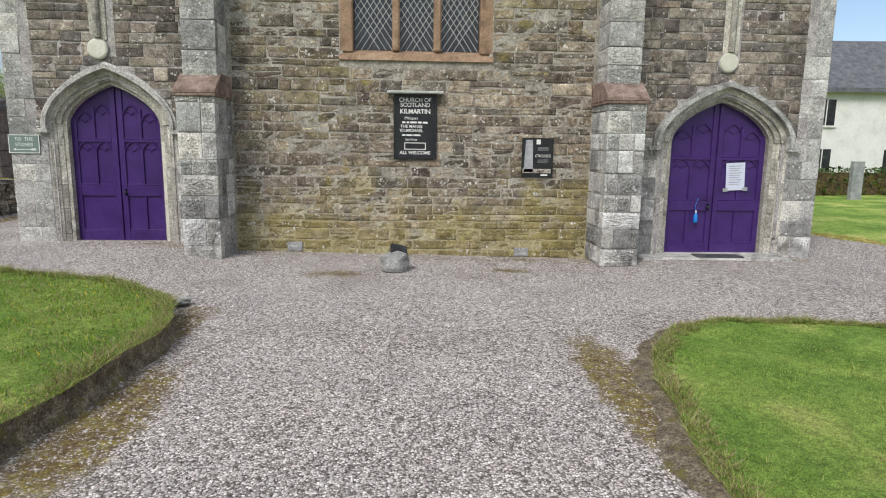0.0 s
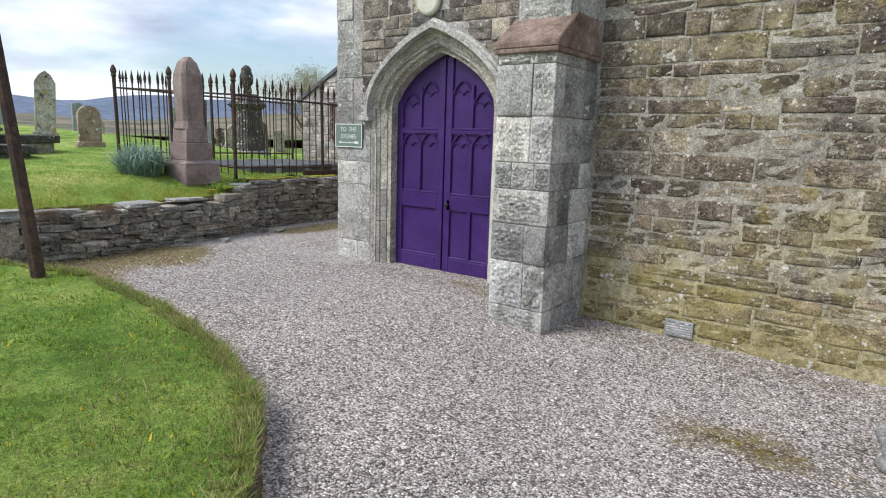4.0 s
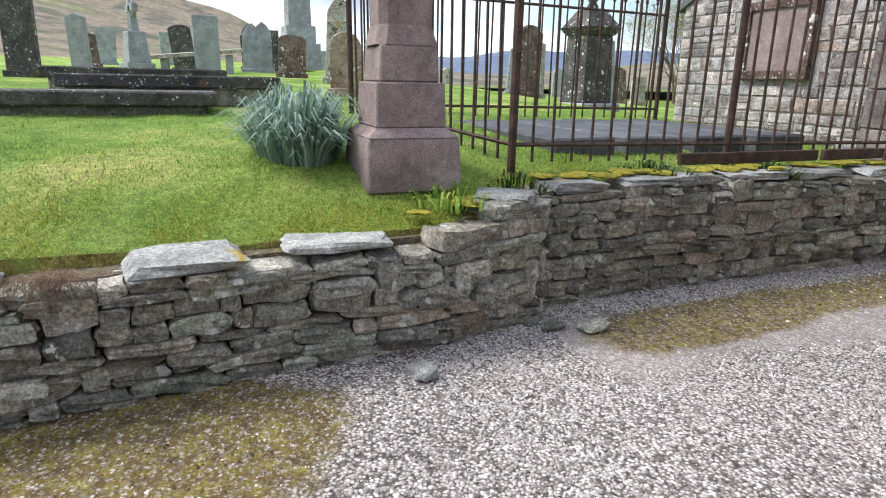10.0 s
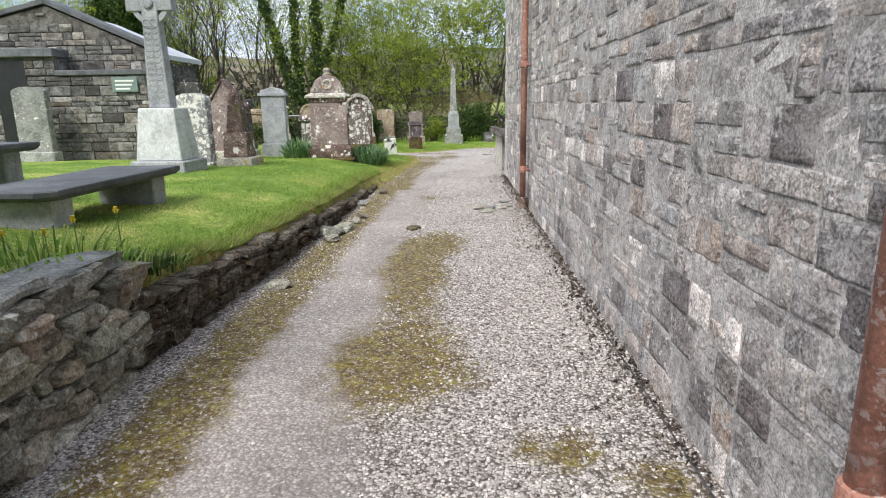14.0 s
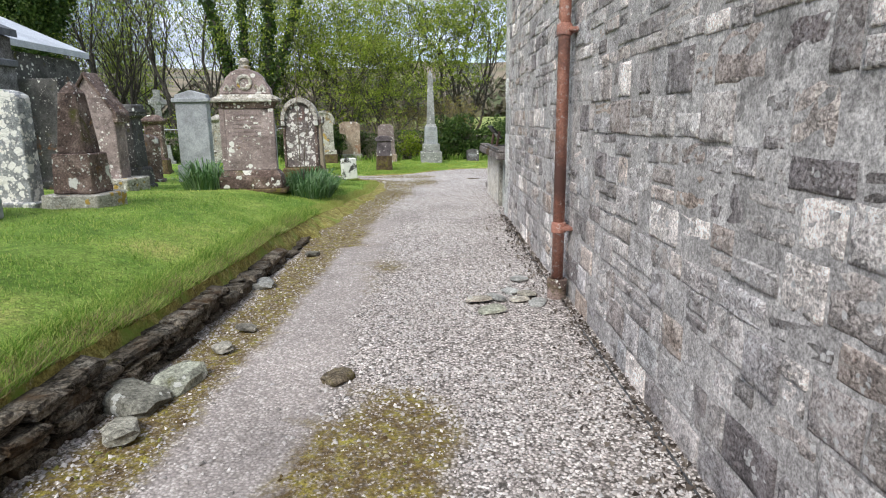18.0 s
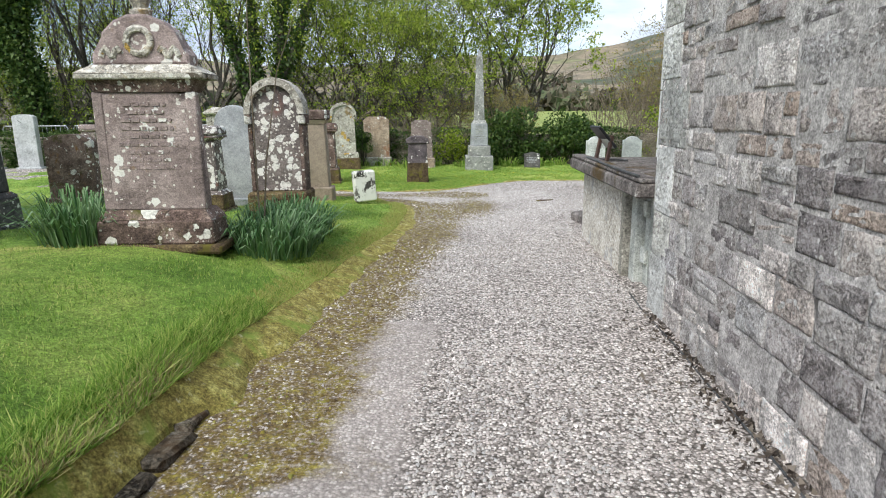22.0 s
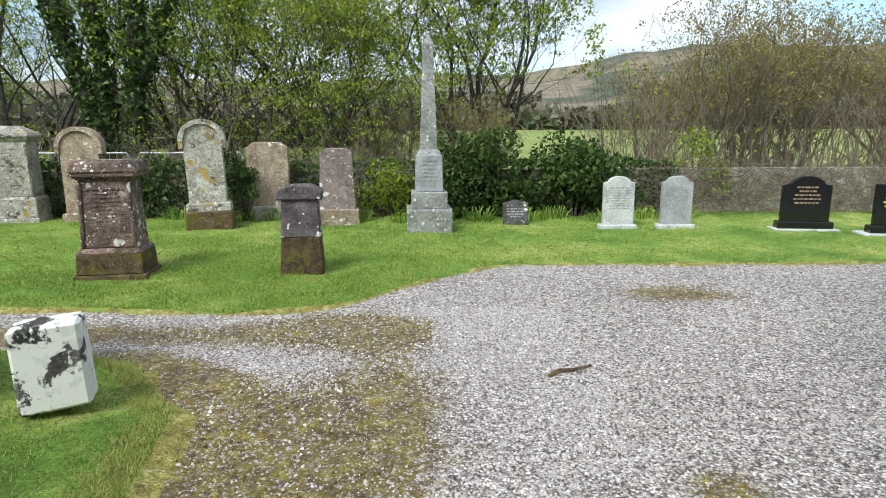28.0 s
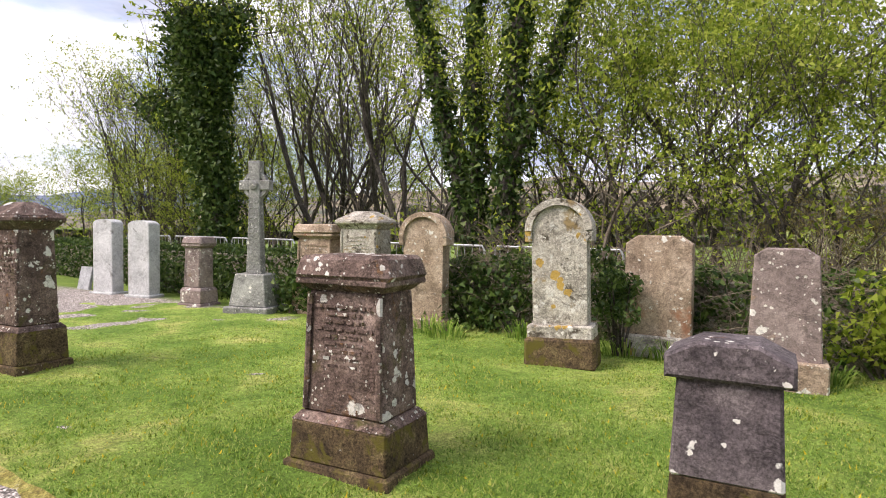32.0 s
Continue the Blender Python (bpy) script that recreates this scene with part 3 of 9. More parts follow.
def ground_material():
    """Gravel with worn earth, moss and grass mixed in by the three channels of the sheet's 'cover' attribute."""
    m, n, l, b = nodes_of("gravel_ground")
    vec = n.new("ShaderNodeNewGeometry").outputs["Position"]
    at = n.new("ShaderNodeAttribute")
    at.attribute_name = "cover"
    sep = n.new("ShaderNodeSeparateColor")
    l.new(at.outputs["Color"], sep.inputs[0])
    vo = n.new("ShaderNodeTexVoronoi")
    vo.inputs["Scale"].default_value = 60.0
    l.new(vec, vo.inputs["Vector"])
    vs = n.new("ShaderNodeSeparateColor")
    l.new(vo.outputs["Color"], vs.inputs[0])
    stone = ramp(n, l, vs.outputs[0], [(0.0, (0.14, 0.126, 0.12)), (0.35, (0.36, 0.326, 0.312)), (0.7, (0.54, 0.494, 0.474)), (1.0, (0.8, 0.755, 0.725))])
    gap = mask_of(n, l, vo.outputs["Distance"], 0.35, 0.75)
    stone = mix_of(n, l, gap, stone, (0.1, 0.09, 0.082))
    broad = noise_of(n, l, 0.9, 7, 0.6, vec)
    stone = mix_of(n, l, 0.5, stone, ramp(n, l, broad, [(0.3, (0.4, 0.39, 0.39)), (0.7, (0.62, 0.6, 0.58))]), "OVERLAY")
    heaps = noise_of(n, l, 17, 5, 0.75, vec)
    stone = mix_of(n, l, 0.85, stone, ramp(n, l, heaps, [(0.36, (0.22, 0.215, 0.21)), (0.5, (0.53, 0.525, 0.52)), (0.62, (0.8, 0.79, 0.78))]), "OVERLAY")
    fine = noise_of(n, l, 55, 6, 0.7, vec)
    earth = ramp(n, l, fine, [(0.3, (0.24, 0.208, 0.192)), (0.5, (0.35, 0.31, 0.292)), (0.7, (0.47, 0.425, 0.405))])
    earth = mix_of(n, l, 0.38, earth, stone)
    earth = mix_of(n, l, 0.6, earth, ramp(n, l, broad, [(0.34, (0.34, 0.34, 0.34)), (0.66, (0.64, 0.64, 0.64))]), "OVERLAY")
    mossc = ramp(n, l, noise_of(n, l, 9, 8, 0.7, vec), [(0.3, (0.055, 0.036, 0.02)), (0.46, (0.115, 0.08, 0.03)), (0.58, (0.17, 0.135, 0.032)), (0.7, (0.3, 0.27, 0.055))])
    mossc = mix_of(n, l, 0.8, mossc, ramp(n, l, noise_of(n, l, 48, 5, 0.75, vec), [(0.34, (0.16, 0.16, 0.16)), (0.66, (0.9, 0.9, 0.9))]), "OVERLAY")
    patch = noise_of(n, l, 2.6, 9, 0.7, vec, 0.6)

    def cover(channel, spread):
        a = n.new("ShaderNodeMath")
        a.operation = "MULTIPLY_ADD"
        l.new(patch, a.inputs[0])
        a.inputs[1].default_value = spread
        l.new(sep.outputs[channel], a.inputs[2])
        return a.outputs[0]

    col = mix_of(n, l, mask_of(n, l, cover(1, 0.9), 0.78, 1.35), stone, earth)
    mm = n.new("ShaderNodeMath")
    mm.operation = "MULTIPLY"
    l.new(mask_of(n, l, cover(0, 1.0), 0.72, 0.98), mm.inputs[0])
    l.new(mask_of(n, l, noise_of(n, l, 30, 6, 0.75, vec), 0.36, 0.52), mm.inputs[1])
    col = mix_of(n, l, mm.outputs[0], col, mossc)
    grassc = ramp(n, l, noise_of(n, l, 1.2, 9, 0.7, vec), [(0.3, (0.08, 0.13, 0.02)), (0.55, (0.14, 0.21, 0.035)), (0.75, (0.25, 0.27, 0.075))])
    col = mix_of(n, l, mask_of(n, l, sep.outputs[2], 0.3, 0.7), col, grassc)
    l.new(col, b.inputs["Base Color"])
    b.inputs["Roughness"].default_value = 0.95
    b.inputs["Specular IOR Level"].default_value = 0.2
    bp = n.new("ShaderNodeBump")
    bp.inputs["Strength"].default_value, bp.inputs["Distance"].default_value = 0.9, 0.012
    hh = mix_of(n, l, 0.5, mix_of(n, l, 1.0, vo.outputs["Distance"], (1, 1, 1), "DIFFERENCE"), fine)
    l.new(hh, bp.inputs["Height"])
    l.new(bp.outputs[0], b.inputs["Normal"])
    return m


def turf_material():
    m, n, l, b = nodes_of("turf")
    vec = n.new("ShaderNodeNewGeometry").outputs["Position"]
    a = noise_of(n, l, 0.8, 9, 0.65, vec, 0.4)
    f = noise_of(n, l, 62, 7, 0.8, vec)
    col = ramp(n, l, a, [(0.3, (0.1, 0.18, 0.03)), (0.44, (0.17, 0.28, 0.05)), (0.55, (0.27, 0.37, 0.08)), (0.67, (0.46, 0.46, 0.15)), (0.79, (0.58, 0.52, 0.24))])
    tuft = noise_of(n, l, 14, 7, 0.75, vec, 0.5)
    col = mix_of(n, l, 0.7, col, ramp(n, l, tuft, [(0.32, (0.2, 0.2, 0.2)), (0.68, (0.84, 0.84, 0.84))]), "OVERLAY")
    col = mix_of(n, l, 0.9, col, ramp(n, l, f, [(0.34, (0.14, 0.14, 0.14)), (0.66, (0.9, 0.9, 0.9))]), "OVERLAY")
    l.new(col, b.inputs["Base Color"])
    b.inputs["Roughness"].default_value = 0.9
    b.inputs["Specular IOR Level"].default_value = 0.15
    bp = n.new("ShaderNodeBump")
    bp.inputs["Strength"].default_value, bp.inputs["Distance"].default_value = 1.0, 0.03
    l.new(f, bp.inputs["Height"])
    l.new(bp.outputs[0], b.inputs["Normal"])
    return m


M_GROUND, M_TURF = ground_material(), turf_material()


def hill_material():
    m, n, l, b = nodes_of("moor_and_wood")
    vec = n.new("ShaderNodeNewGeometry").outputs["Position"]
    a = noise_of(n, l, 0.026, 10, 0.66, vec, 0.6)
    f = noise_of(n, l, 0.3, 8, 0.75, vec)
    col = ramp(n, l, a, [(0.36, (0.045, 0.07, 0.035)), (0.46, (0.11, 0.1, 0.07)), (0.53, (0.24, 0.19, 0.13)), (0.6, (0.13, 0.12, 0.07)), (0.68, (0.22, 0.22, 0.1))])
    col = mix_of(n, l, 0.7, col, ramp(n, l, f, [(0.3, (0.2, 0.2, 0.2)), (0.7, (0.8, 0.8, 0.8))]), "OVERLAY")
    l.new(col, b.inputs["Base Color"])
    b.inputs["Roughness"].default_value = 1.0
    return m


def glass_material():
    m, n, l, b = nodes_of("old_dark_glass")
    vec = n.new("ShaderNodeNewGeometry").outputs["Position"]
    c = ramp(n, l, noise_of(n, l, 5, 6, 0.7, vec), [(0.3, (0.012, 0.014, 0.017)), (0.58, (0.035, 0.04, 0.046)), (0.76, (0.12, 0.13, 0.14))])
    l.new(c, b.inputs["Base Color"])
    b.inputs["Roughness"].default_value = 0.12
    return m


M_HILL, M_GLASS = hill_material(), glass_material()
# distance haze is put into this base colour as blue
M_FARHILL = surface("haze_tinted_hill", (0.10, 0.13, 0.19), (0.13, 0.165, 0.235), (0.17, 0.2, 0.27), 0.004, 0.05, 1.0, 0.0)
M_FIELD = surface("spring_field", (0.16, 0.2, 0.05), (0.22, 0.26, 0.075), (0.28, 0.31, 0.1), 0.05, 3, 1.0, 0.1)


# ---- helpers for building ----
def mesh_ob(name, verts, faces, mat, parent=None, label="", smooth=False):
    me = bpy.data.meshes.new(name)
    me.from_pydata([tuple(v) for v in verts], [], [tuple(f) for f in faces])
    me.update()
    if smooth:
        me.polygons.foreach_set("use_smooth", [True] * len(me.polygons))
    return data_ob(name, me, mat, parent, label)


def data_ob(name, me, mat, parent=None, label=""):
    if mat is not None and not me.materials:
        me.materials.append(mat)
    ob = new(name, me)
    if parent is not None:
        ob.parent = parent
    if label:
        tagged(ob, label)
    return ob


def part(name, bm, mat, parent=None, label="", smooth=False):
    bmesh.ops.recalc_face_normals(bm, faces=bm.faces)
    me = bpy.data.meshes.new(name)
    bm.to_mesh(me)
    bm.free()
    if smooth:
        me.polygons.foreach_set("use_smooth", [True] * len(me.polygons))
    return data_ob(name, me, mat, parent, label)


def thing(name, label, category, x=0, y=0, z=0, rz=0, group="", kind="", tilt=0, tilty=0):
    ob = new(name)
    ob.empty_display_size = 0.1
    ob.matrix_basis = pose(x, y, z, tilt, tilty, rz)
    return tagged(ob, label, category, group, kind)


def bm_box(x0, y0, z0, x1, y1, z1, bevel=0.0, bm=None):
    b = bm or bmesh.new()
    vs = bmesh.ops.create_cube(b, size=1)["verts"]
    for v in vs:
        v.co = Vector(((x0 + x1) / 2 + v.co.x * (x1 - x0), (y0 + y1) / 2 + v.co.y * (y1 - y0), (z0 + z1) / 2 + v.co.z * (z1 - z0)))
    if bevel:
        es = {e for v in vs for e in v.link_edges}
        bmesh.ops.bevel(b, geom=list(es), offset=bevel, segments=1, affect="EDGES")
    return b


def bm_taper(w0, d0, w1, d1, z0, z1, bevel=0.0, bm=None, cx=0.0, cy=0.0):
    b = bm or bmesh.new()
    vs = bmesh.ops.create_cube(b, size=1)["verts"]
    for v in vs:
        top = v.co.z > 0
        v.co = Vector((cx + v.co.x * (w1 if top else w0), cy + v.co.y * (d1 if top else d0), z1 if top else z0))
    if bevel:
        bmesh.ops.bevel(b, geom=list({e for v in vs for e in v.link_edges}), offset=bevel, segments=1, affect="EDGES")
    return b


def bm_prism(pts, y0, y1, bevel=0.0, bm=None):
    """An outline in x and z, given depth from y0 to y1."""
    b = bm or bmesh.new()
    a = [b.verts.new((x, y0, z)) for x, z in pts]
    c = [b.verts.new((x, y1, z)) for x, z in pts]
    b.faces.new(a)
    b.faces.new(c[::-1])
    es = []
    for i in range(len(pts)):
        j = (i + 1) % len(pts)
        f = b.faces.new((a[i], c[i], c[j], a[j]))
    if bevel:
        front = [e for e in b.edges if all(v in a for v in e.verts) or all(v in c for v in e.verts)]
        bmesh.ops.bevel(b, geom=front, offset=bevel, segments=1, affect="EDGES")
    return b


def bm_tube(path, r, sides=8, bm=None, caps=True):
    """A round bar along points; r may be one radius or one for each point."""
    b = bm or bmesh.new()
    rs = r if isinstance(r, (list, tuple)) else [r] * len(path)
    rings = []
    up = Vector((0.13, 0.21, 1)).normalized()
    for i, p in enumerate(path):
        a, c = Vector(path[max(0, i - 1)]), Vector(path[min(len(path) - 1, i + 1)])
        d = (c - a).normalized()
        u = d.cross(up)
        u = u.normalized() if u.length > 0.05 else d.cross(Vector((1, 0, 0))).normalized()
        w = d.cross(u)
        rings.append([b.verts.new(Vector(p) + rs[i] * (math.cos(2 * math.pi * k / sides) * u + math.sin(2 * math.pi * k / sides) * w)) for k in range(sides)])
    for q, s in zip(rings, rings[1:]):
        for k in range(sides):
            b.faces.new((q[k], q[(k + 1) % sides], s[(k + 1) % sides], s[k]))
    if caps:
        b.faces.new(rings[0][::-1])
        b.faces.new(rings[-1])
    return b


def bm_lathe(profile, sides=16, bm=None, cx=0.0, cy=0.0):
    b = bm or bmesh.new()
    rings = [[b.verts.new((cx + r * math.cos(2 * math.pi * k / sides), cy + r * math.sin(2 * math.pi * k / sides), z)) for k in range(sides)] for r, z in profile]
    for q, s in zip(rings, rings[1:]):
        for k in range(sides):
            b.faces.new((q[k], q[(k + 1) % sides], s[(k + 1) % sides], s[k]))
    b.faces.new(rings[0][::-1])
    b.faces.new(rings[-1])
    return b


def roughen(bm, amount, scale=3.0, seed=0.0):
    for v in bm.verts:
        p = v.co * scale + Vector((seed, seed * 1.7, seed * 0.6))
        v.co += amount * Vector((noise.noise(p), noise.noise(p + Vector((9, 3, 1))), noise.noise(p + Vector((2, 7, 5)))))
    return bm


def rock_mesh(name, mat, seed, flat=0.6, cuts=2, square=1.28):
    b = bmesh.new()
    bmesh.ops.create_icosphere(b, subdivisions=cuts, radius=0.5)
    for v in b.verts:
        c = v.co.copy()
        for k in range(3):
            c[k] = math.copysign(min(abs(c[k]) * square, 0.5), c[k])
        v.co = c
    roughen(b, 0.16, 2.2, seed * 5.3)
    for v in b.verts:
        v.co.z *= flat
    me = bpy.data.meshes.new(name)
    b.to_mesh(me)
    b.free()
    me.materials.append(mat)
    return me


def slab_mesh(name, mat, seed):
    """An angular unit slab for dry-stone walling, split and chipped."""
    r = random.Random(seed)
    b = bmesh.new()
    bmesh.ops.create_cube(b, size=1)
    bmesh.ops.subdivide_edges(b, edges=b.edges[:], cuts=2, use_grid_fill=True)
    for v in b.verts:
        c = v.co
        corner = sum(abs(abs(k) - 0.5) < 1e-4 for k in c)
        v.co = c * (1.0 - (0.03, 0.03, 0.06, 0.13)[corner] * r.uniform(0.3, 1.4)) + Vector((r.uniform(-0.05, 0.05), r.uniform(-0.06, 0.06), r.uniform(-0.07, 0.07)))
        v.co.z += 0.1 * noise.noise((c.x * 1.7 + seed * 3.1, c.y, seed))
        v.co.x *= 1 - 0.12 * r.random() * (c.z > 0.3)
    me = bpy.data.meshes.new(name)
    b.to_mesh(me)
    b.free()
    me.materials.append(mat)
    return me


def block_mesh(name, mat, seed, rugged=0.12, n=7, inset=0.05):
    """A unit squared stone: front at y = -0.5 rugged, edges worn."""
    r = random.Random(seed)
    vs, fs = [], []
    for j in range(n):
        for i in range(n):
            u, v = i / (n - 1), j / (n - 1)
            edge = i in (0, n - 1) or j in (0, n - 1)
            u = (0, 0.05, 0.3, 0.5, 0.7, 0.95, 1)[i] if n == 7 else u
            v = (0, 0.09, 0.3, 0.5, 0.7, 0.91, 1)[j] if n == 7 else v
            q = noise.noise((u * 2.6 + seed * 3.7, v * 2.0, seed)) + 0.7 * noise.noise((u * 7 + seed, v * 5, 3.0))
            y = -0.5 + (inset if edge else 0.0) + q * rugged * (0.5 if edge else 1)
            jx, jz = (0.24 * inset, 0.6 * inset) if edge else (0.03, 0.04)
            vs.append((u - 0.5 + r.uniform(-jx, jx), y, v - 0.5 + r.uniform(-jz, jz)))
    ring = [i for i in range(n)] + [n * j + n - 1 for j in range(1, n)] + [n * (n - 1) + i for i in range(n - 2, -1, -1)] + [n * j for j in range(n - 2, 0, -1)]
    for j in range(n - 1):
        for i in range(n - 1):
            a = n * j + i
            fs.append((a, a + 1, a + n + 1, a + n))
    base = len(vs)
    vs += [(vs[k][0], 0.5, vs[k][2]) for k in ring]
    for k in range(len(ring)):
        q = (k + 1) % len(ring)
        fs.append((ring[k], base + k, base + q, ring[q]))
    me = bpy.data.meshes.new(name)
    me.from_pydata(vs, [], fs)
    me.update()
    me.polygons.foreach_set("use_smooth", [k < (n - 1) ** 2 for k in range(len(fs))])
    me.materials.append(mat)
    return me


def pecked_mesh(name, mat, seed, margin, n=27):
    """A unit dressed stone: a smooth drafted margin round a face roughened with a pick."""
    r = random.Random(seed)
    k = n - 5
    us = [0.0, margin * 0.5, margin] + [margin + (1 - 2 * margin) * (i + 0.5) / k for i in range(k - 1)] + [1 - margin, 1 - margin * 0.5, 1.0]
    n = len(us)
    vs, fs = [], []
    for j, v in enumerate(us):
        for i, u in enumerate(us):
            rim = min(i, j, n - 1 - i, n - 1 - j)
            y = -0.5 + (0.06 + 0.012 * noise.noise((u * 5, v * 5, seed)) if rim < 3 else 0.03 * noise.noise((u * 2.5 + seed, v * 2.5, 1.0)) + r.choice((-0.05, -0.02, 0.0, 0.02, 0.055, 0.075)))
            if rim == 0:
                y += 0.015
            q = 0.3 * (1 - 2 * margin) / k if rim > 2 else 0.002
            vs.append((u - 0.5 + r.uniform(-q, q), y, v - 0.5 + r.uniform(-q, q)))
    for j in range(n - 1):
        for i in range(n - 1):
            a = n * j + i
            fs.append((a, a + 1, a + n + 1, a + n))
    ring = [i for i in range(n)] + [n * j + n - 1 for j in range(1, n)] + [n * (n - 1) + i for i in range(n - 2, -1, -1)] + [n * j for j in range(n - 2, 0, -1)]
    base = len(vs)
    vs += [(vs[q][0], 0.5, vs[q][2]) for q in ring]
    for q in range(len(ring)):
        w = (q + 1) % len(ring)
        fs.append((ring[q], base + q, base + w, ring[w]))
    me = bpy.data.meshes.new(name)
    me.from_pydata(vs, [], fs)
    me.update()
    me.polygons.foreach_set("use_smooth", [q < (n - 1) ** 2 for q in range(len(fs))])
    me.materials.append(mat)
    return me


def joined(name, parent, meshes, mats, label=""):
    """Many pieces of shared meshes laid down as one mesh."""
    vs, fs, off = [], [], 0
    cache = {}
    for me, m in zip(meshes, mats):
        if me.name not in cache:
            co = np.empty(len(me.vertices) * 3)
            me.vertices.foreach_get("co", co)
            cache[me.name] = (np.c_[co.reshape(-1, 3), np.ones(len(me.vertices))], [tuple(p.vertices) for p in me.polygons])
        co, pf = cache[me.name]
        vs.append(co @ np.array(m).T[:, :3])
        fs += [tuple(k + off for k in p) for p in pf]
        off += len(co)
    if not vs:
        return None
    me = bpy.data.meshes.new(name)
    me.from_pydata(np.concatenate(vs).tolist(), [], fs)
    me.update()
    me.polygons.foreach_set("use_smooth", [len(me.vertices) > 0] * len(me.polygons))
    ob = data_ob(name, me, meshes[0].materials[0], parent, label)
    return tagged(ob, kind="stuff")


def tri_stuff(name, v, f, mat, label, category, parent=None):
    """One mesh of very many small faces from arrays."""
    me = bpy.data.meshes.new(name)
    k = f.shape[1]
    me.vertices.add(len(v))
    me.vertices.foreach_set("co", v.astype(np.float32).ravel())
    me.loops.add(f.size)
    me.loops.foreach_set("vertex_index", f.astype(np.int32).ravel())
    me.polygons.add(len(f))
    me.polygons.foreach_set("loop_start", np.arange(0, f.size, k, dtype=np.int32))
    me.update(calc_edges=True)
    me.validate()
    ob = data_ob(name, me, mat, parent)
    return tagged(ob, label, category if parent is None else "", kind="stuff")


def interp(x, xs, ys):
    return float(np.interp(x, xs, ys))


# ---- lie of the land ----
def fade(a, b, v):
    t = np.clip((np.asarray(v, float) - a) / (b - a), 0, 1)
    return t * t * (3 - 2 * t)


def path_z(x, y):
    """Height of the gravel."""
    x, y = np.asarray(x, float), np.asarray(y, float)
    front = -0.02 * np.clip(x + 4.0, 0, 13) * np.clip((6 - y) / 6, 0, 1)
    dip = 0.13 * fade(-4.3, -2.9, x) * fade(5.6, 3.6, x) * fade(-4.5, -2.0, y) * fade(6, 1, y)
    return front - dip - 0.07 * np.clip((y - 20) / 5, 0, 1)


EDGE_Y = [-30, 0.35, 0.55, 6.8, 8.0, 10.0, 12.0, 14.0, 16.3, 18.7, 20.7, 22.3, 23.2, 23.9, 24.4, 24.6]
EDGE_X = [-9.62, -9.62, -10.1, -10.22, -10.05, -9.85, -9.7, -9.6, -9.5, -9.2, -8.9, -8.9, -9.05, -9.6, -10.8, -16.0]


def turf_z(x, y):
    """Height of the churchyard turf, above the dyke."""
    x, y = np.asarray(x, float), np.asarray(y, float)
    b = np.interp(y, [-6, 0, 5, 7, 9, 11.5, 14, 17.6, 20, 23, 26], [0.95, 0.98, 0.87, 0.68, 0.56, 0.54, 0.52, 0.42, 0.27, 0.06, -0.06])
    west = np.maximum(0, -10 - x)
    b = b + 0.05 * np.minimum(west, 12) * np.interp(y, [5, 15, 20], [1, 0.3, 0]) + 0.03 * np.maximum(0, west - 12) * np.interp(y, [5, 25], [1, 0.3])
    d = np.interp(y, EDGE_Y, EDGE_X) - x
    rim = np.interp(y, [-30, 0, 1, 6, 9, 14, 18, 22, 25], [0.3, 0.28, 0.1, 0.12, 0.22, 0.3, 0.3, 0.12, 0.0])
    return b - rim * np.clip(1 - d / np.interp(y, [12, 16], [1.1, 1.7]), 0, 1) ** 1.5


MOSS_BEDS = [(-8.3, 9.2, 0.36, 1.5, 0.8), (-8.0, 10.4, 0.28, 0.6, 0.7), (-8.3, 6.85, 0.55, 0.75, 0.72), (-7.47, 5.8, 0.16, 0.22, 0.85), (-7.09, 5.5, 0.14, 0.26, 0.85), (-9.05, 1.3, 0.2, 0.7, 0.8), (-9.25, 2.6, 0.2, 0.9, 0.75),
             (-8.3, 14.0, 0.3, 1.2, 0.4), (-7.85, 23.1, 0.5, 1.25, 0.8), (-8.2, 24.9, 0.6, 0.5, 0.7), (-4.9, 25.9, 0.7, 0.35, 0.7), (-6.1, 22.3, 0.3, 0.3, 0.6), (-8.45, -1.9, 0.75, 0.6, 0.72), (-8.3, -3.0, 0.8, 0.35, 0.7), (-2.1, -5.4, 0.3, 0.9, 0.75), (-1.72, -7.6, 0.3, 1.1, 0.85), (2.1, -6.9, 0.28, 1.6, 0.8), (-0.8, -2.0, 0.9, 0.35, 0.45), (2.0, -1.4, 0.6, 0.25, 0.55)]


def moss_at(x, y):
    """How mossy the gravel is: along the dyke, beside the lawns and in beds on the path."""
    x, y = np.asarray(x, float), np.asarray(y, float)
    d = x - np.interp(y, EDGE_Y, EDGE_X)
    side = (x < -6.9) & (y > 0.4) & (y < 24.2)
    m = np.where(side & (y < 16), 0.78 * fade(0.4, 1.2, y) * np.exp(-((d - np.interp(y, [1, 7, 10], [0.85, 0.7, 0.45])) / 0.26) ** 2), 0.0)
    m = m + np.where(side & (y >= 15), 0.95 * np.exp(-((d - 0.3) / 0.52) ** 2), 0.0)
    for bx, by, rx, ry, k in MOSS_BEDS:
        m = m + k * np.exp(-(((x - bx) / rx) ** 2 + ((y - by) / ry) ** 2))
    m = m + np.where((y < 0.2) & (x > -6) & (x < 8), 0.3 * np.exp(-((y + 0.3) / 0.4) ** 2), 0)
    m = m + 0.75 * np.exp(-((x + 8.85) / 0.42) ** 2) * fade(-0.5, -1.6, y) * (y > -4.5)
    m = m + 0.6 * np.exp(-((y - 24.75) / 0.35) ** 2) * (x < -7.5) * (x > -16)
    return np.clip(m, 0, 1)


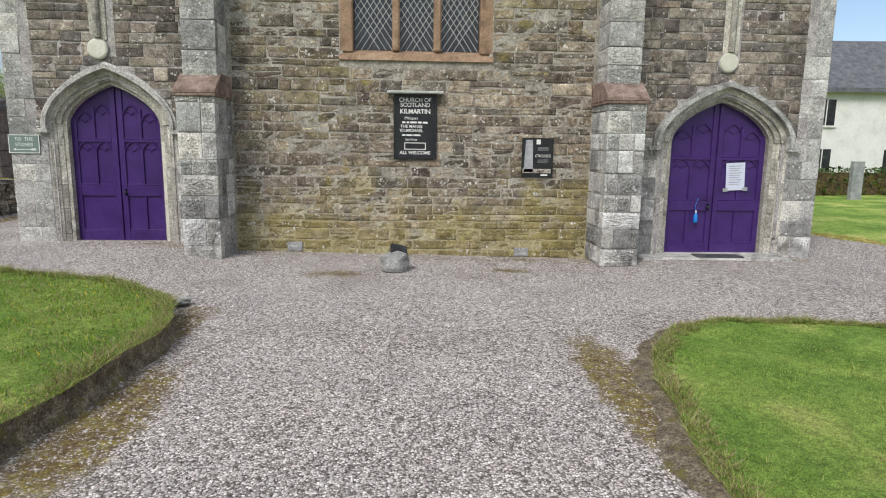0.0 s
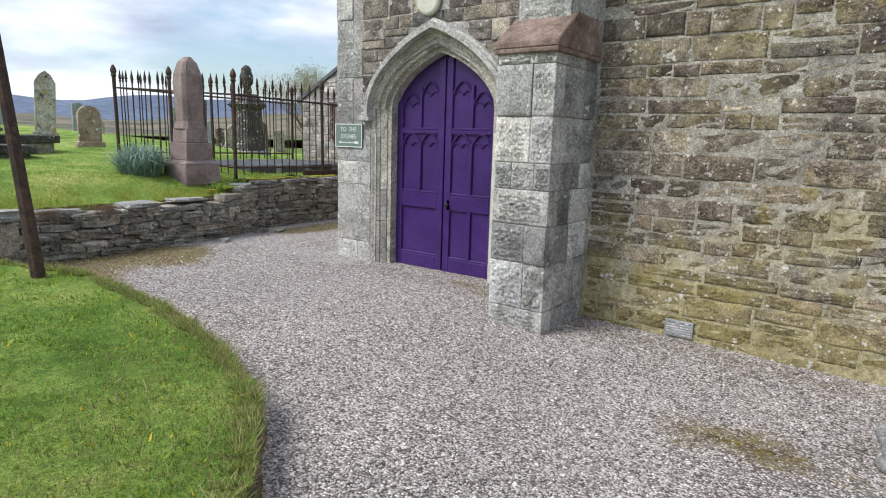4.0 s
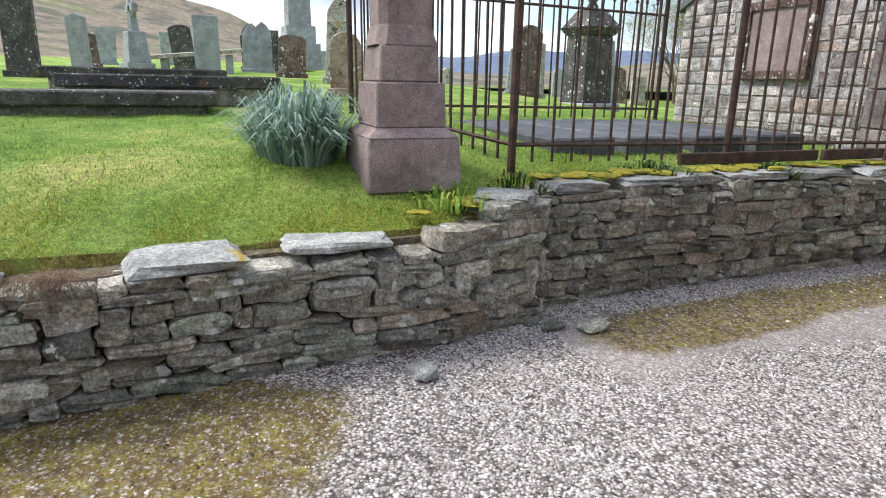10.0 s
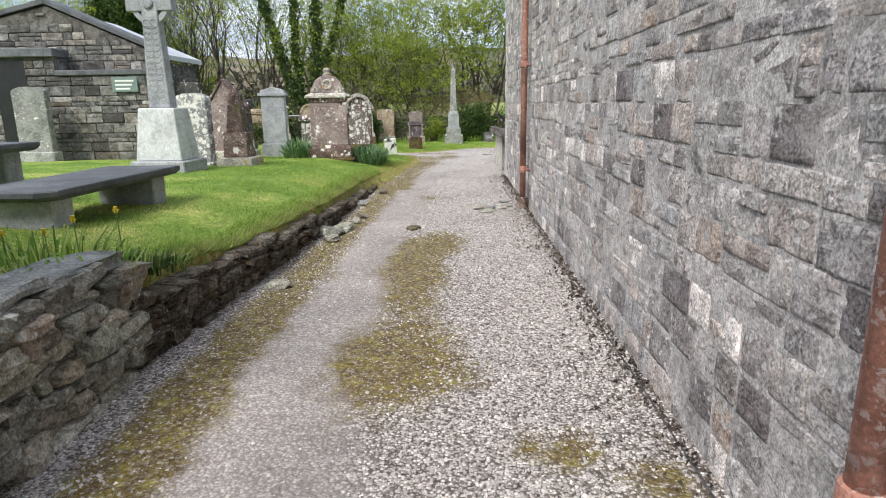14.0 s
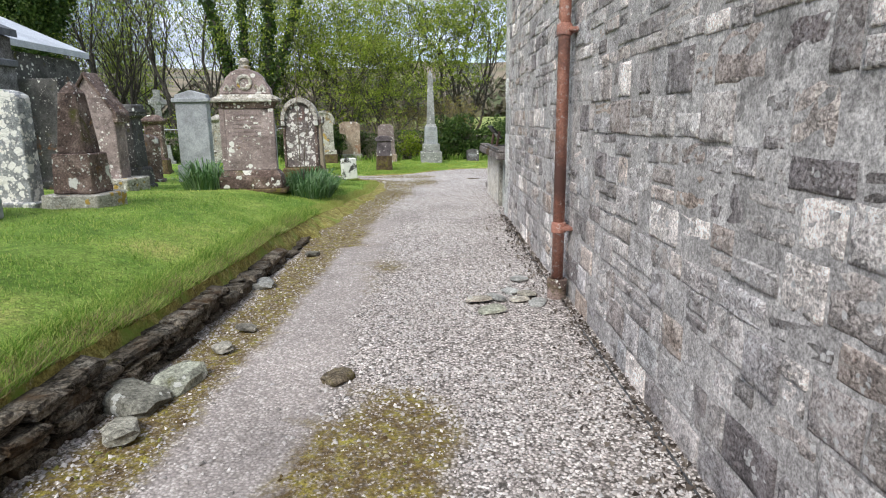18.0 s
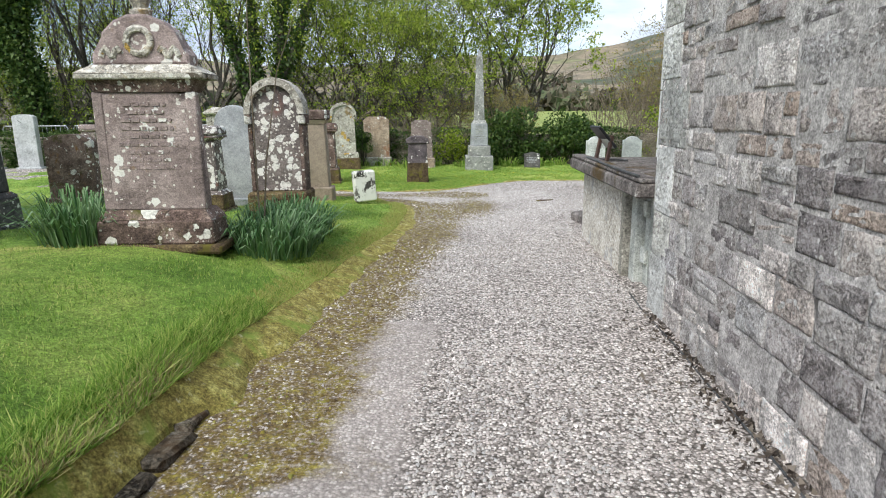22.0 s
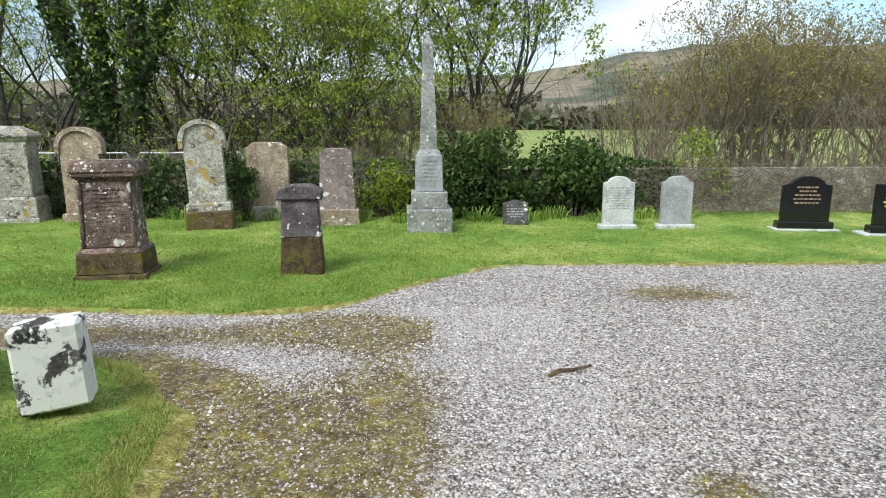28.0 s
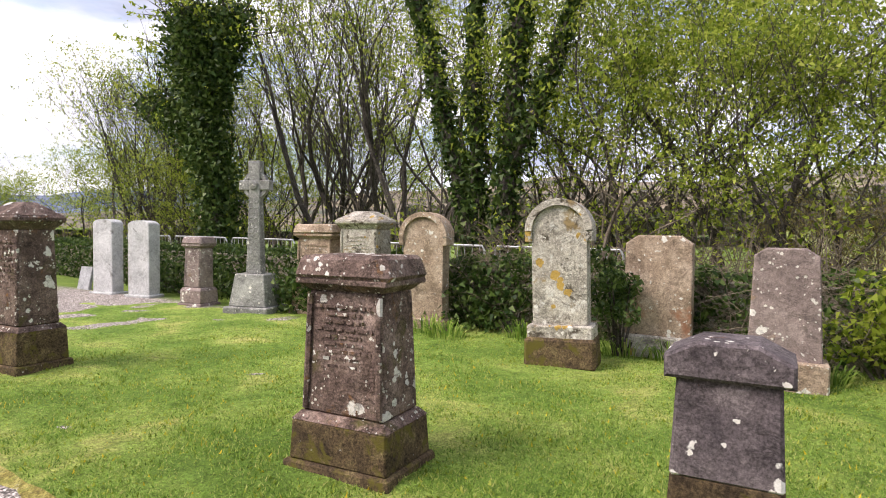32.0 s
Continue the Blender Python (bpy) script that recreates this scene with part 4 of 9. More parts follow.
def earth_at(x, y):
    """How far the gravel is worn down to fine earth."""
    d = x - np.interp(y, EDGE_Y, EDGE_X)
    e = np.where((x < -6.9) & (y > 0.5) & (y < 17), 0.84 * np.exp(-((d - np.interp(y, [1, 4, 6.3, 9, 12, 14], [1.0, 1.42, 1.28, 1.15, 0.95, 0.95])) / np.interp(y, [1, 4, 9, 14], [0.4, 0.62, 0.5, 0.36])) ** 2), 0.0)
    return e + 0.3 * np.exp(-((x + 8.3) / 1.2) ** 2) * (y > -2) * (y < 1)


def build_ground():
    def axis(lo, hi, step, far):
        mid = list(np.arange(lo, hi + step / 2, step))
        out, s, p = [], step, hi
        while p < far:
            s *= 1.5
            p += s
            out.append(p)
        low, s, p = [], step, lo
        while p > -far:
            s *= 1.5
            p -= s
            low.append(p)
        return np.array(low[::-1] + mid + out)

    xs, ys = axis(-12.0, 12.0, 0.2, 2600), axis(-14.0, 29.0, 0.2, 2600)
    X, Y = np.meshgrid(xs, ys)
    Z = path_z(X, Y)
    near = (np.abs(X) < 13) & (Y > -15) & (Y < 30)
    Z = Z - 0.35 * fade(32.5, 34, Y) - 1.6 * fade(34, 60, Y) + 0.6 * fade(-14, -60, X) * (Y < 32)
    Z[near] += np.array([0.012 * noise.noise((x * 0.8, y * 0.8, 0)) for x, y in zip(X[near], Y[near])])
    ex = np.interp(Y, EDGE_Y, EDGE_X)
    moss, earth = moss_at(X, Y), earth_at(X, Y)
    grass = np.where((np.abs(X) > 26) | (Y < -15.5) | (Y > 31), 1.0, 0.0)
    me = bpy.data.meshes.new("ground")
    ny, nx = X.shape
    idx = np.arange(nx * ny).reshape(ny, nx)
    f = np.stack([idx[:-1, :-1], idx[:-1, 1:], idx[1:, 1:], idx[1:, :-1]], -1).reshape(-1, 4)
    me.vertices.add(nx * ny)
    me.vertices.foreach_set("co", np.stack([X, Y, Z], -1).astype(np.float32).ravel())
    me.loops.add(f.size)
    me.loops.foreach_set("vertex_index", f.astype(np.int32).ravel())
    me.polygons.add(len(f))
    me.polygons.foreach_set("loop_start", np.arange(0, f.size, 4, dtype=np.int32))
    me.update(calc_edges=True)
    at = me.color_attributes.new("cover", "FLOAT_COLOR", "POINT")
    at.data.foreach_set("color", np.stack([np.clip(moss, 0, 1), np.clip(earth, 0, 1), grass, np.ones_like(grass)], -1).astype(np.float32).ravel())
    me.materials.append(M_GROUND)
    return tagged(new("ground", me), "pinkish grey gravel path with moss and worn earth", "ground", kind="structure")


build_ground()


# ---- lawns ----
def lawn(name, label, P, zf, verge=None, slope=0.05):
    """A turf sheet from rows of points, the first column being its outer edge, which drops to the gravel as bare soil."""
    ny, nx = P.shape[:2]
    X, Y = P[..., 0], P[..., 1]
    Z = zf(X, Y)
    bumps = np.array([0.035 * noise.noise((x * 1.3, y * 1.3, 3)) + 0.02 * noise.noise((x * 5, y * 5, 7)) for x, y in zip(X.ravel(), Y.ravel())]).reshape(X.shape)
    Z = Z + bumps
    verts = np.stack([X, Y, Z], -1).reshape(-1, 3)
    idx = np.arange(nx * ny).reshape(ny, nx)
    f = np.stack([idx[:-1, :-1], idx[:-1, 1:], idx[1:, 1:], idx[1:, :-1]], -1).reshape(-1, 4)
    ob = mesh_ob(name, verts.tolist(), f.tolist(), M_TURF, smooth=True)
    tagged(ob, label, "lawn", kind="structure")
    e = verts.reshape(ny, nx, 3)[:, 0]
    o = e + (e - verts.reshape(ny, nx, 3)[:, 1]) * 0.0
    low = o.copy()
    out = e[:, :2] - verts.reshape(ny, nx, 3)[:, 2, :2]
    out /= np.linalg.norm(out, axis=1, keepdims=True) + 1e-6
    rag = np.array([noise.noise((x * 3, y * 3, 1)) for x, y, _ in e])
    low[:, :2] += out * ((slope if np.isscalar(slope) else np.interp(e[:, 1], *slope)) * (1 + 0.6 * rag))[:, None]
    low[:, 2] = path_z(low[:, 0], low[:, 1]) - 0.04
    v2 = np.concatenate([e, (e + low) / 2 - np.array([0, 0, 0.0]) - np.c_[out * (0.05 if verge is None else -0.02), np.zeros(len(e))], low])
    n = len(e)
    f2 = [(i, i + 1, n + i + 1, n + i) for i in range(n - 1)] + [(n + i, n + i + 1, 2 * n + i + 1, 2 * n + i) for i in range(n - 1)]
    so = mesh_ob("lawn_edge", v2.tolist(), f2, verge or M_SOIL)
    tagged(so, "crumbling soil and moss edge of the lawn", "soil", kind="structure")
    return verts, f


def dense(pts, step):
    p = np.array(pts, float)
    d = np.r_[0, np.cumsum(np.linalg.norm(np.diff(p, axis=0), axis=1))]
    s = np.arange(0, d[-1], step)
    q = np.stack([np.interp(s, d, p[:, k]) for k in range(2)], -1)
    for _ in range(3):
        q[1:-1] = (q[:-2] + q[1:-1] * 2 + q[2:]) / 4
    return q


def fan(edge, anchor, cols):
    e = dense(edge, 0.15)
    wig = np.array([0.06 * noise.noise((x * 1.7, y * 1.7, 5)) for x, y in e])
    a = np.array(anchor, float)
    to = a - e
    L = np.linalg.norm(to, axis=1, keepdims=True)
    e = e + to / L * wig[:, None]
    u = np.array(cols)[None, :, None]
    return e[:, None, :] * (1 - u) + a * u


COLS = np.r_[np.linspace(0, 0.35, 26) ** 1.0, np.linspace(0.38, 1.0, 14)]
EDGE_FL = [(-9.3, -4.9), (-8.4, -3.95), (-7.0, -3.52), (-5.5, -3.5), (-4.2, -3.68), (-3.2, -4.1), (-2.4, -4.75), (-2.02, -5.5), (-1.9, -6.1), (-1.92, -6.75), (-2.0, -7.8), (-2.1, -8.5), (-2.5, -11), (-3.2, -16), (-4, -22)]
EDGE_FR = [(14, -4.6), (8, -5.0), (5.8, -5.0), (4.74, -4.93), (3.7, -5.0), (3.04, -5.46), (2.54, -6.3), (2.35, -7.0), (2.22, -7.7), (2.1, -8.5), (2.0, -11), (2.3, -16), (3, -22)]
EDGE_RS = [(30, -1.5), (16, -0.6), (11.5, 0.6), (10.0, 3.0), (9.8, 8), (9.8, 16), (10, 26)]
EDGE_FAR = [(-46, 23.6), (-20, 24.1), (-16.5, 24.5), (-14, 25.5), (-11.7, 25.55), (-10.6, 25.5), (-9.4, 25.3), (-8.4, 25.5), (-7.8, 26.3), (-6.6, 27.4), (-4, 27.35), (-1.65, 27.3), (3, 27.2), (9, 26.6), (10.5, 26)]
L_FL = lawn("lawn_front_left", "mossy green lawn with an eroded edge", fan(EDGE_FL, (-14, -13), COLS), lambda x, y: path_z(x, y) + 0.15 + 0.07 * fade(-3, -8, y) + 0.1 * fade(-4.5, -6.5, x) * fade(-9, -5, y))
L_FR = lawn("lawn_front_right", "mown green lawn beside the gravel", fan(EDGE_FR, (16, -13), COLS), lambda x, y: path_z(x, y) + 0.06, M_SOIL, 0.26)
lawn("lawn_south", "mown lawn beyond the church corner", fan(EDGE_RS, (40, 14), COLS[::2]), lambda x, y: path_z(x, y) + 0.05 + 0.02 * np.clip(x - 10, 0, 20), M_VERGE, 0.2)
fy_ = np.r_[np.linspace(0, 2.2, 16), np.linspace(2.5, 7.2, 18)]
ef = dense(EDGE_FAR, 0.2)
L_FAR = lawn("lawn_east", "spring grass between the path and the grave row",
             np.stack([np.repeat(ef[:, :1], len(fy_), 1), ef[:, 1:] + fy_[None] * (33 - ef[:, 1:]) / 7.2], -1), lambda x, y: path_z(x, y) + 0.025, M_VERGE, 0.14)
gy = np.r_[np.arange(-28, -4, 0.8), np.arange(-4, 24.45, 0.18)]
gd = np.r_[np.linspace(0, 3.0, 22), np.linspace(3.3, 9, 20), np.linspace(10, 70, 26)]
gx = np.interp(gy, EDGE_Y, EDGE_X)
L_YARD = lawn("lawn_churchyard", "raised churchyard turf behind the dry-stone dyke", np.stack([gx[:, None] - gd[None], np.repeat(gy[:, None], len(gd), 1)], -1), turf_z, M_VERGE, ([0, 14, 16.5, 30], [0.04, 0.06, 0.3, 0.3]))


def blades(name, surf, near, count, hmin, hmax, mat, label, seed, width=0.006, lean=0.5):
    """Grass blades scattered over the part of a turf sheet for which near(x, y) gives a density from 0 to 1."""
    r = np.random.RandomState(seed)
    v, f = surf
    t = np.concatenate([f[:, [0, 1, 2]], f[:, [0, 2, 3]]])
    a, b, c = v[t[:, 0]], v[t[:, 1]], v[t[:, 2]]
    mid = (a + b + c) / 3
    area = np.abs(np.cross((b - a)[:, :2], (c - a)[:, :2])) / 2
    w = area * near(mid[:, 0], mid[:, 1])
    k = r.choice(len(t), count, p=w / w.sum())
    s, q = np.sqrt(r.rand(count)), r.rand(count)
    p = a[k] * (1 - s)[:, None] + b[k] * (s * (1 - q))[:, None] + c[k] * (s * q)[:, None]
    clump = np.array([noise.noise((x * 2.2, y * 2.2, 11)) for x, y, _ in p])
    h = (hmin + (hmax - hmin) * r.rand(count) ** 2) * np.clip(0.8 + 0.7 * clump, 0.35, 1.6)
    th = r.rand(count) * 2 * np.pi
    side = np.stack([np.cos(th), np.sin(th), np.zeros(count)], -1) * width * (0.7 + 0.6 * r.rand(count))[:, None]
    ph = r.rand(count) * 2 * np.pi
    tip = np.stack([np.cos(ph), np.sin(ph), np.zeros(count)], -1) * (h * lean * r.rand(count))[:, None]
    tip[:, 2] = h
    p[:, 2] -= 0.005
    V = np.stack([p - side, p + side, p + tip], 1).reshape(-1, 3)
    F = np.arange(count)[:, None] * 3 + np.array([[0, 1, 2]])
    return tri_stuff(name, V, F, mat, label, "grass")


def band(x, y, x0, x1, y0, y1):
    return ((x > x0) & (x < x1) & (y > y0) & (y < y1)).astype(float)


blades("grass", L_FL, lambda x, y: band(x, y, -10, 0, -11.5, 0) * np.exp(-np.hypot(x + 2, y + 5) / 4), 110000, 0.014, 0.05, M_GRASSD, "short green grass blades on the front lawn", 1, 0.0036, 0.9)
blades("grass", L_FR, lambda x, y: band(x, y, 1, 9, -11.5, 0) * np.exp(-np.hypot(x - 3, y + 6) / 4), 70000, 0.012, 0.042, M_GRASS, "short mown grass blades", 2, 0.0036, 0.9)
blades("grass", L_YARD, lambda x, y: band(x, y, -16, -8, -5, 24.5) * np.exp(-(np.interp(y, EDGE_Y, EDGE_X) - x) / 2.2), 230000, 0.014, 0.055, M_GRASS, "lush churchyard grass blades", 3, 0.0038, 1.0)
blades("grass", L_FAR, lambda x, y: band(x, y, -20, 4, 24, 32.6) * np.exp(-np.hypot(x + 9.5, (y - 26.5) * 1.3) / 3.5), 230000, 0.012, 0.045, M_GRASS, "spring grass blades before the grave row", 4, 0.0055, 1.3)
blades("grass", L_YARD, lambda x, y: ((np.interp(y, EDGE_Y, EDGE_X) - x) < 0.3) * band(x, y, -17, -8, 6.5, 17), 52000, 0.035, 0.12, M_GRASS, "long grass hanging over the turf edge", 15, 0.0045, 1.7)
blades("weeds", L_FL, lambda x, y: band(x, y, -8, -1.5, -9, -3), 6000, 0.015, 0.05, M_LEAF, "small yellow-green weeds in the front lawn", 16, 0.016, 1.5)
blades("weeds", L_FAR, lambda x, y: band(x, y, -16, -3, 25, 32), 15000, 0.012, 0.045, M_LEAF, "small yellow-green weeds before the graves", 17, 0.014, 1.5)
blades("dry_grass", L_YARD, lambda x, y: ((np.interp(y, EDGE_Y, EDGE_X) - x) < 0.14) * band(x, y, -17, -8, 6.8, 15.8), 15000, 0.04, 0.11, M_STRAW, "withered grass fringe on the bank edge", 5, 0.0035, 1.9)
blades("wild_flowers", L_FL, lambda x, y: band(x, y, -8, -1.5, -9, -3), 420, 0.03, 0.06, M_FLOWER, "tiny yellow wild flowers in the front lawn", 26, 0.009, 0.8)
blades("wild_flowers", L_FAR, lambda x, y: band(x, y, -15, -5, 25, 30), 900, 0.025, 0.05, M_FLOWER, "tiny yellow wild flowers before the graves", 27, 0.008, 0.8)
blades("verge_grass", L_YARD, lambda x, y: ((np.interp(y, EDGE_Y, EDGE_X) - x) < 0.22) * band(x, y, -17, -8, 15.5, 24.5), 24000, 0.02, 0.06, M_STRAWG, "yellowed moss and short grass along the path", 25, 0.004, 1.5)
blades("yellow_moss", L_YARD, lambda x, y: np.exp(-((np.interp(y, EDGE_Y, EDGE_X) - x) / 0.42) ** 2) * band(x, y, -12, -8, -4.6, 1.6), 42000, 0.006, 0.02, M_YMOSS, "yellow moss among the grass behind the dyke", 28, 0.009, 1.6)
blades("dry_grass", L_FL, lambda x, y: band(x, y, -9, -1.5, -9, -2) * (np.hypot(x + 9, y + 10) > 7.0), 3000, 0.03, 0.08, M_STRAW, "withered grass fringe at the lawn edge", 6, 0.004, 1.5)


def pebbles(name, count, place, lo, hi, seed, mat, label):
    r = np.random.RandomState(seed)
    p = place(r, count)
    n = len(p)
    base = np.array([[1, 0, -0.45], [-0.5, 0.9, -0.5], [-0.55, -0.85, -0.45], [0.35, 0.3, 0.62], [-0.4, -0.1, 0.66]])
    tri = np.array([[0, 1, 3], [1, 4, 3], [1, 2, 4], [2, 0, 3], [2, 3, 4]])
    s = (lo + (hi - lo) * r.rand(n) ** 2.2) / 2
    th = r.rand(n) * 2 * np.pi
    v = base[None] * (0.75 + 0.5 * r.rand(n, 5, 1)) * np.array([1, 1, 0.75]) + r.uniform(-0.24, 0.24, (n, 5, 3))
    v = v * s[:, None, None] * np.stack([0.8 + 0.6 * r.rand(n), 0.8 + 0.4 * r.rand(n), np.ones(n)], -1)[:, None]
    c, d = np.cos(th)[:, None], np.sin(th)[:, None]
    v = np.stack([v[..., 0] * c - v[..., 1] * d, v[..., 0] * d + v[..., 1] * c, v[..., 2]], -1)
    z = path_z(p[:, 0], p[:, 1]) + s * 0.25
    V = (v + np.stack([p[:, 0], p[:, 1], z], -1)[:, None]).reshape(-1, 3)
    F = (np.arange(n)[:, None, None] * 5 + tri[None]).reshape(-1, 3)
    return tri_stuff(name, V, F, mat, label, "gravel")


def in_poly(x, y, poly):
    inside = np.zeros(len(x), bool)
    j = len(poly) - 1
    for i in range(len(poly)):
        (xi, yi), (xj, yj) = poly[i], poly[j]
        hit = ((yi > y) != (yj > y)) & (x < (xj - xi) * (y - yi) / (yj - yi + 1e-12) + xi)
        inside ^= hit
        j = i
    return inside


POLY_FL, POLY_FR = EDGE_FL + [(-30, -22), (-30, -3.2)], EDGE_FR + [(30, -22), (30, -4.6)]


def open_gravel(x, y):
    ok = ~in_poly(x, y, POLY_FL) & ~in_poly(x, y, POLY_FR) & (x > np.interp(y, EDGE_Y, EDGE_X) + 0.02)
    ok &= ~((y > 0.0) & (x > -6.92 + 0.018 * y) & (y < 21.4) & (x < 8.3))
    far = np.interp(x, [p[0] for p in EDGE_FAR], [p[1] for p in EDGE_FAR])
    return ok & (y < far)


def place_front(r, n):
    x, y = r.uniform(-9.2, 5.5, n * 2), r.uniform(-11.5, 0.0, n * 2)
    k = open_gravel(x, y) & (r.rand(n * 2) > np.clip(1.3 * moss_at(x, y), 0, 0.9)) & (r.rand(n * 2) < np.clip(1.25 - np.hypot(x + 2.5, y + 5) / 10, 0.15, 1))
    return np.stack([x, y], -1)[k][:n]


def place_side(r, n):
    x, y = r.uniform(-10.2, -6.3, n * 2), r.uniform(-0.5, 25.5, n * 2)
    k = open_gravel(x, y)
    d = x - np.interp(y, EDGE_Y, EDGE_X)
    k &= r.rand(n * 2) > 0.95 * np.clip(earth_at(x, y) * 1.7 - 0.1, 0, 1)
    k &= r.rand(n * 2) > 0.9 * np.clip(moss_at(x, y) * 1.5 - 0.1, 0, 1)
    return np.stack([x, y], -1)[k][:n]


def place_east(r, n):
    x, y = r.uniform(-9, 2, n * 2), r.uniform(20.8, 27.4, n * 2)
    k = open_gravel(x, y) & (r.rand(n * 2) > 0.92 * np.clip(moss_at(x, y) * 1.7 - 0.1, 0, 1)) & (r.rand(n * 2) < np.clip(1.3 - np.hypot(x + 6.5, y - 22) / 6, 0.1, 1))
    return np.stack([x, y], -1)[k][:n]


pebbles("gravel", 120000, place_front, 0.011, 0.03, 11, M_PEBBLE, "loose pinkish grey gravel chips")
pebbles("gravel", 125000, place_side, 0.01, 0.029, 12, M_PEBBLE, "loose pale gravel along the church wall")
pebbles("gravel", 65000, place_east, 0.011, 0.029, 13, M_PEBBLE, "loose grey gravel behind the church")


def mossy_spots(r, n):
    x = np.r_[r.uniform(-10.6, -5.8, n * 6), r.uniform(-10.2, -6.0, n)]
    y = np.r_[r.uniform(0.4, 26.8, n * 6), r.uniform(-4.6, 0.4, n)]
    lump = np.array([noise.noise((a * 2.6, b * 2.6, 4)) for a, b in zip(x, y)])
    k = (lump > -0.02) & (r.rand(len(x)) < 1.2 * (moss_at(x, y) - 0.3)) & open_gravel(x, y)
    p = np.stack([x[k], y[k]], -1)
    return p[r.permutation(len(p))][:n]


pebbles("moss_tufts", 13000, mossy_spots, 0.01, 0.034, 51, M_MOSSBIT, "yellow-green and rusty moss tufts between the gravel")


def near_line(line, reach):
    q = dense(line, 0.1)
    return lambda x, y: np.array([np.min((q[:, 0] - a) ** 2 + (q[:, 1] - b) ** 2) for a, b in zip(x, y)]) < reach ** 2


for surf_, line_, seed_, lab_ in ((L_FL, EDGE_FL, 61, "ragged grass overhanging the front lawn edge"), (L_FR, EDGE_FR, 62, "ragged grass overhanging the mown lawn edge")):
    edge_ = near_line(line_, 0.1)
    blades("grass_fringe", surf_, lambda x, y: edge_(x, y) * band(x, y, -9, 8, -9.5, -3), 16000, 0.03, 0.09, M_GRASS, lab_, seed_, 0.005, 1.8)
    blades("dry_fringe", surf_, lambda x, y: edge_(x, y) * band(x, y, -9, 8, -9.5, -3), 9000, 0.04, 0.13, M_STRAW, "withered " + lab_.split(" ", 1)[1].replace("grass", "stalks", 1), seed_ + 5, 0.004, 2.2)




# ---- the church ----
def arch_half(hw, spring, rise, n=14):
    """The right half of a depressed pointed arch, from the springing to the apex, about x = 0."""
    pts = []
    for i in range(n + 1):
        t = (i / n) ** 1.5
        x = hw * (1 - t)
        z = rise * (0.64 * math.sqrt(t * (2 - t)) + 0.36 * t)
        pts.append((x, spring + z))
    return pts


def arch_line(hw, spring, rise, z0, n=10):
    h = arch_half(hw, spring, rise, n)
    r = [(hw, z0)] + h
    return r + [(-x, z) for x, z in r[-2::-1]]


def bm_band(inner, outer, y0, y1, bm=None):
    """A solid between two open outlines in x and z."""
    b = bm or bmesh.new()
    q = [[b.verts.new((x, y, z)) for x, z in line] for line in (inner, outer) for y in (y0, y1)]
    for i in range(len(inner) - 1):
        for a, c in ((0, 2), (3, 1), (2, 3), (1, 0)):
            b.faces.new((q[a][i], q[c][i], q[c][i + 1], q[a][i + 1]))
    for i in (0, -1):
        b.faces.new((q[0][i], q[2][i], q[3][i], q[1][i]))
    return b


def courses(u0, u1, z0, z1, hr, lr, holes, seed):
    r = random.Random(seed)
    out, z = [], z0
    while z < z1 - 0.04:
        h = min(r.uniform(*hr), z1 - z)
        if z1 - z - h < 0.06:
            h = z1 - z
        cuts = [(u0, u1)]
        for hole in holes:
            got = hole(z, z + h)
            if got:
                nxt = []
                for a, b in cuts:
                    if got[1] <= a or got[0] >= b:
                        nxt.append((a, b))
                    else:
                        nxt += [(a, got[0])] if got[0] > a + 0.03 else []
                        nxt += [(got[1], b)] if got[1] < b - 0.03 else []
                cuts = nxt
        for a, b in cuts:
            u = a
            while u < b - 0.01:
                w = r.uniform(*lr)
                if b - u - w < lr[0] * 0.6:
                    w = b - u
                if h > hr[0] * 1.7 and w > lr[0] and r.random() < 0.25:
                    k = r.uniform(0.4, 0.6)
                    out += [(u, z, w, h * k), (u, z + h * k, w, h * (1 - k))]
                else:
                    out.append((u, z, w, h))
                u += w
        z += h
    return out


def lay(parent, blocks, meshes, near, seed, name="stone", depth=0.12, proud=0.012, gap=0.014, y0=0.0, limit=300):
    """Lays stones on a wall that faces its own -y: those that near() picks as parts, the rest joined."""
    r = random.Random(seed)
    chosen = sorted(range(len(blocks)), key=lambda i: near(blocks[i]))[:limit]
    chosen = set(chosen)
    rest_m, rest_t = [], []
    for i, (u, z, w, h) in enumerate(blocks):
        me = r.choice(meshes)
        d = depth * r.uniform(0.85, 1.1)
        tight, flush = meshes is DRESS_BLOCKS, meshes in (FLANK_BLOCKS, TOWER_BLOCKS)
        g, out = (0.007, r.uniform(0, 0.004)) if tight else (0.02, r.uniform(0.0, 0.007)) if flush else (gap, r.uniform(0, 0.014))
        z = z + r.uniform(-0.012, 0.012) * (not tight)
        m = Matrix.LocRotScale((u + w / 2, y0 + depth / 2 - (0.006 if tight else proud) - out, z + h / 2), Euler((0, 0, 0)), (w - g, d, h - g))
        if i in chosen:
            ob = new(name, me)
            ob.parent = parent
            ob.matrix_basis = m
        else:
            rest_m.append(me)
            rest_t.append(m)
    joined("stonework", parent, rest_m, rest_t)


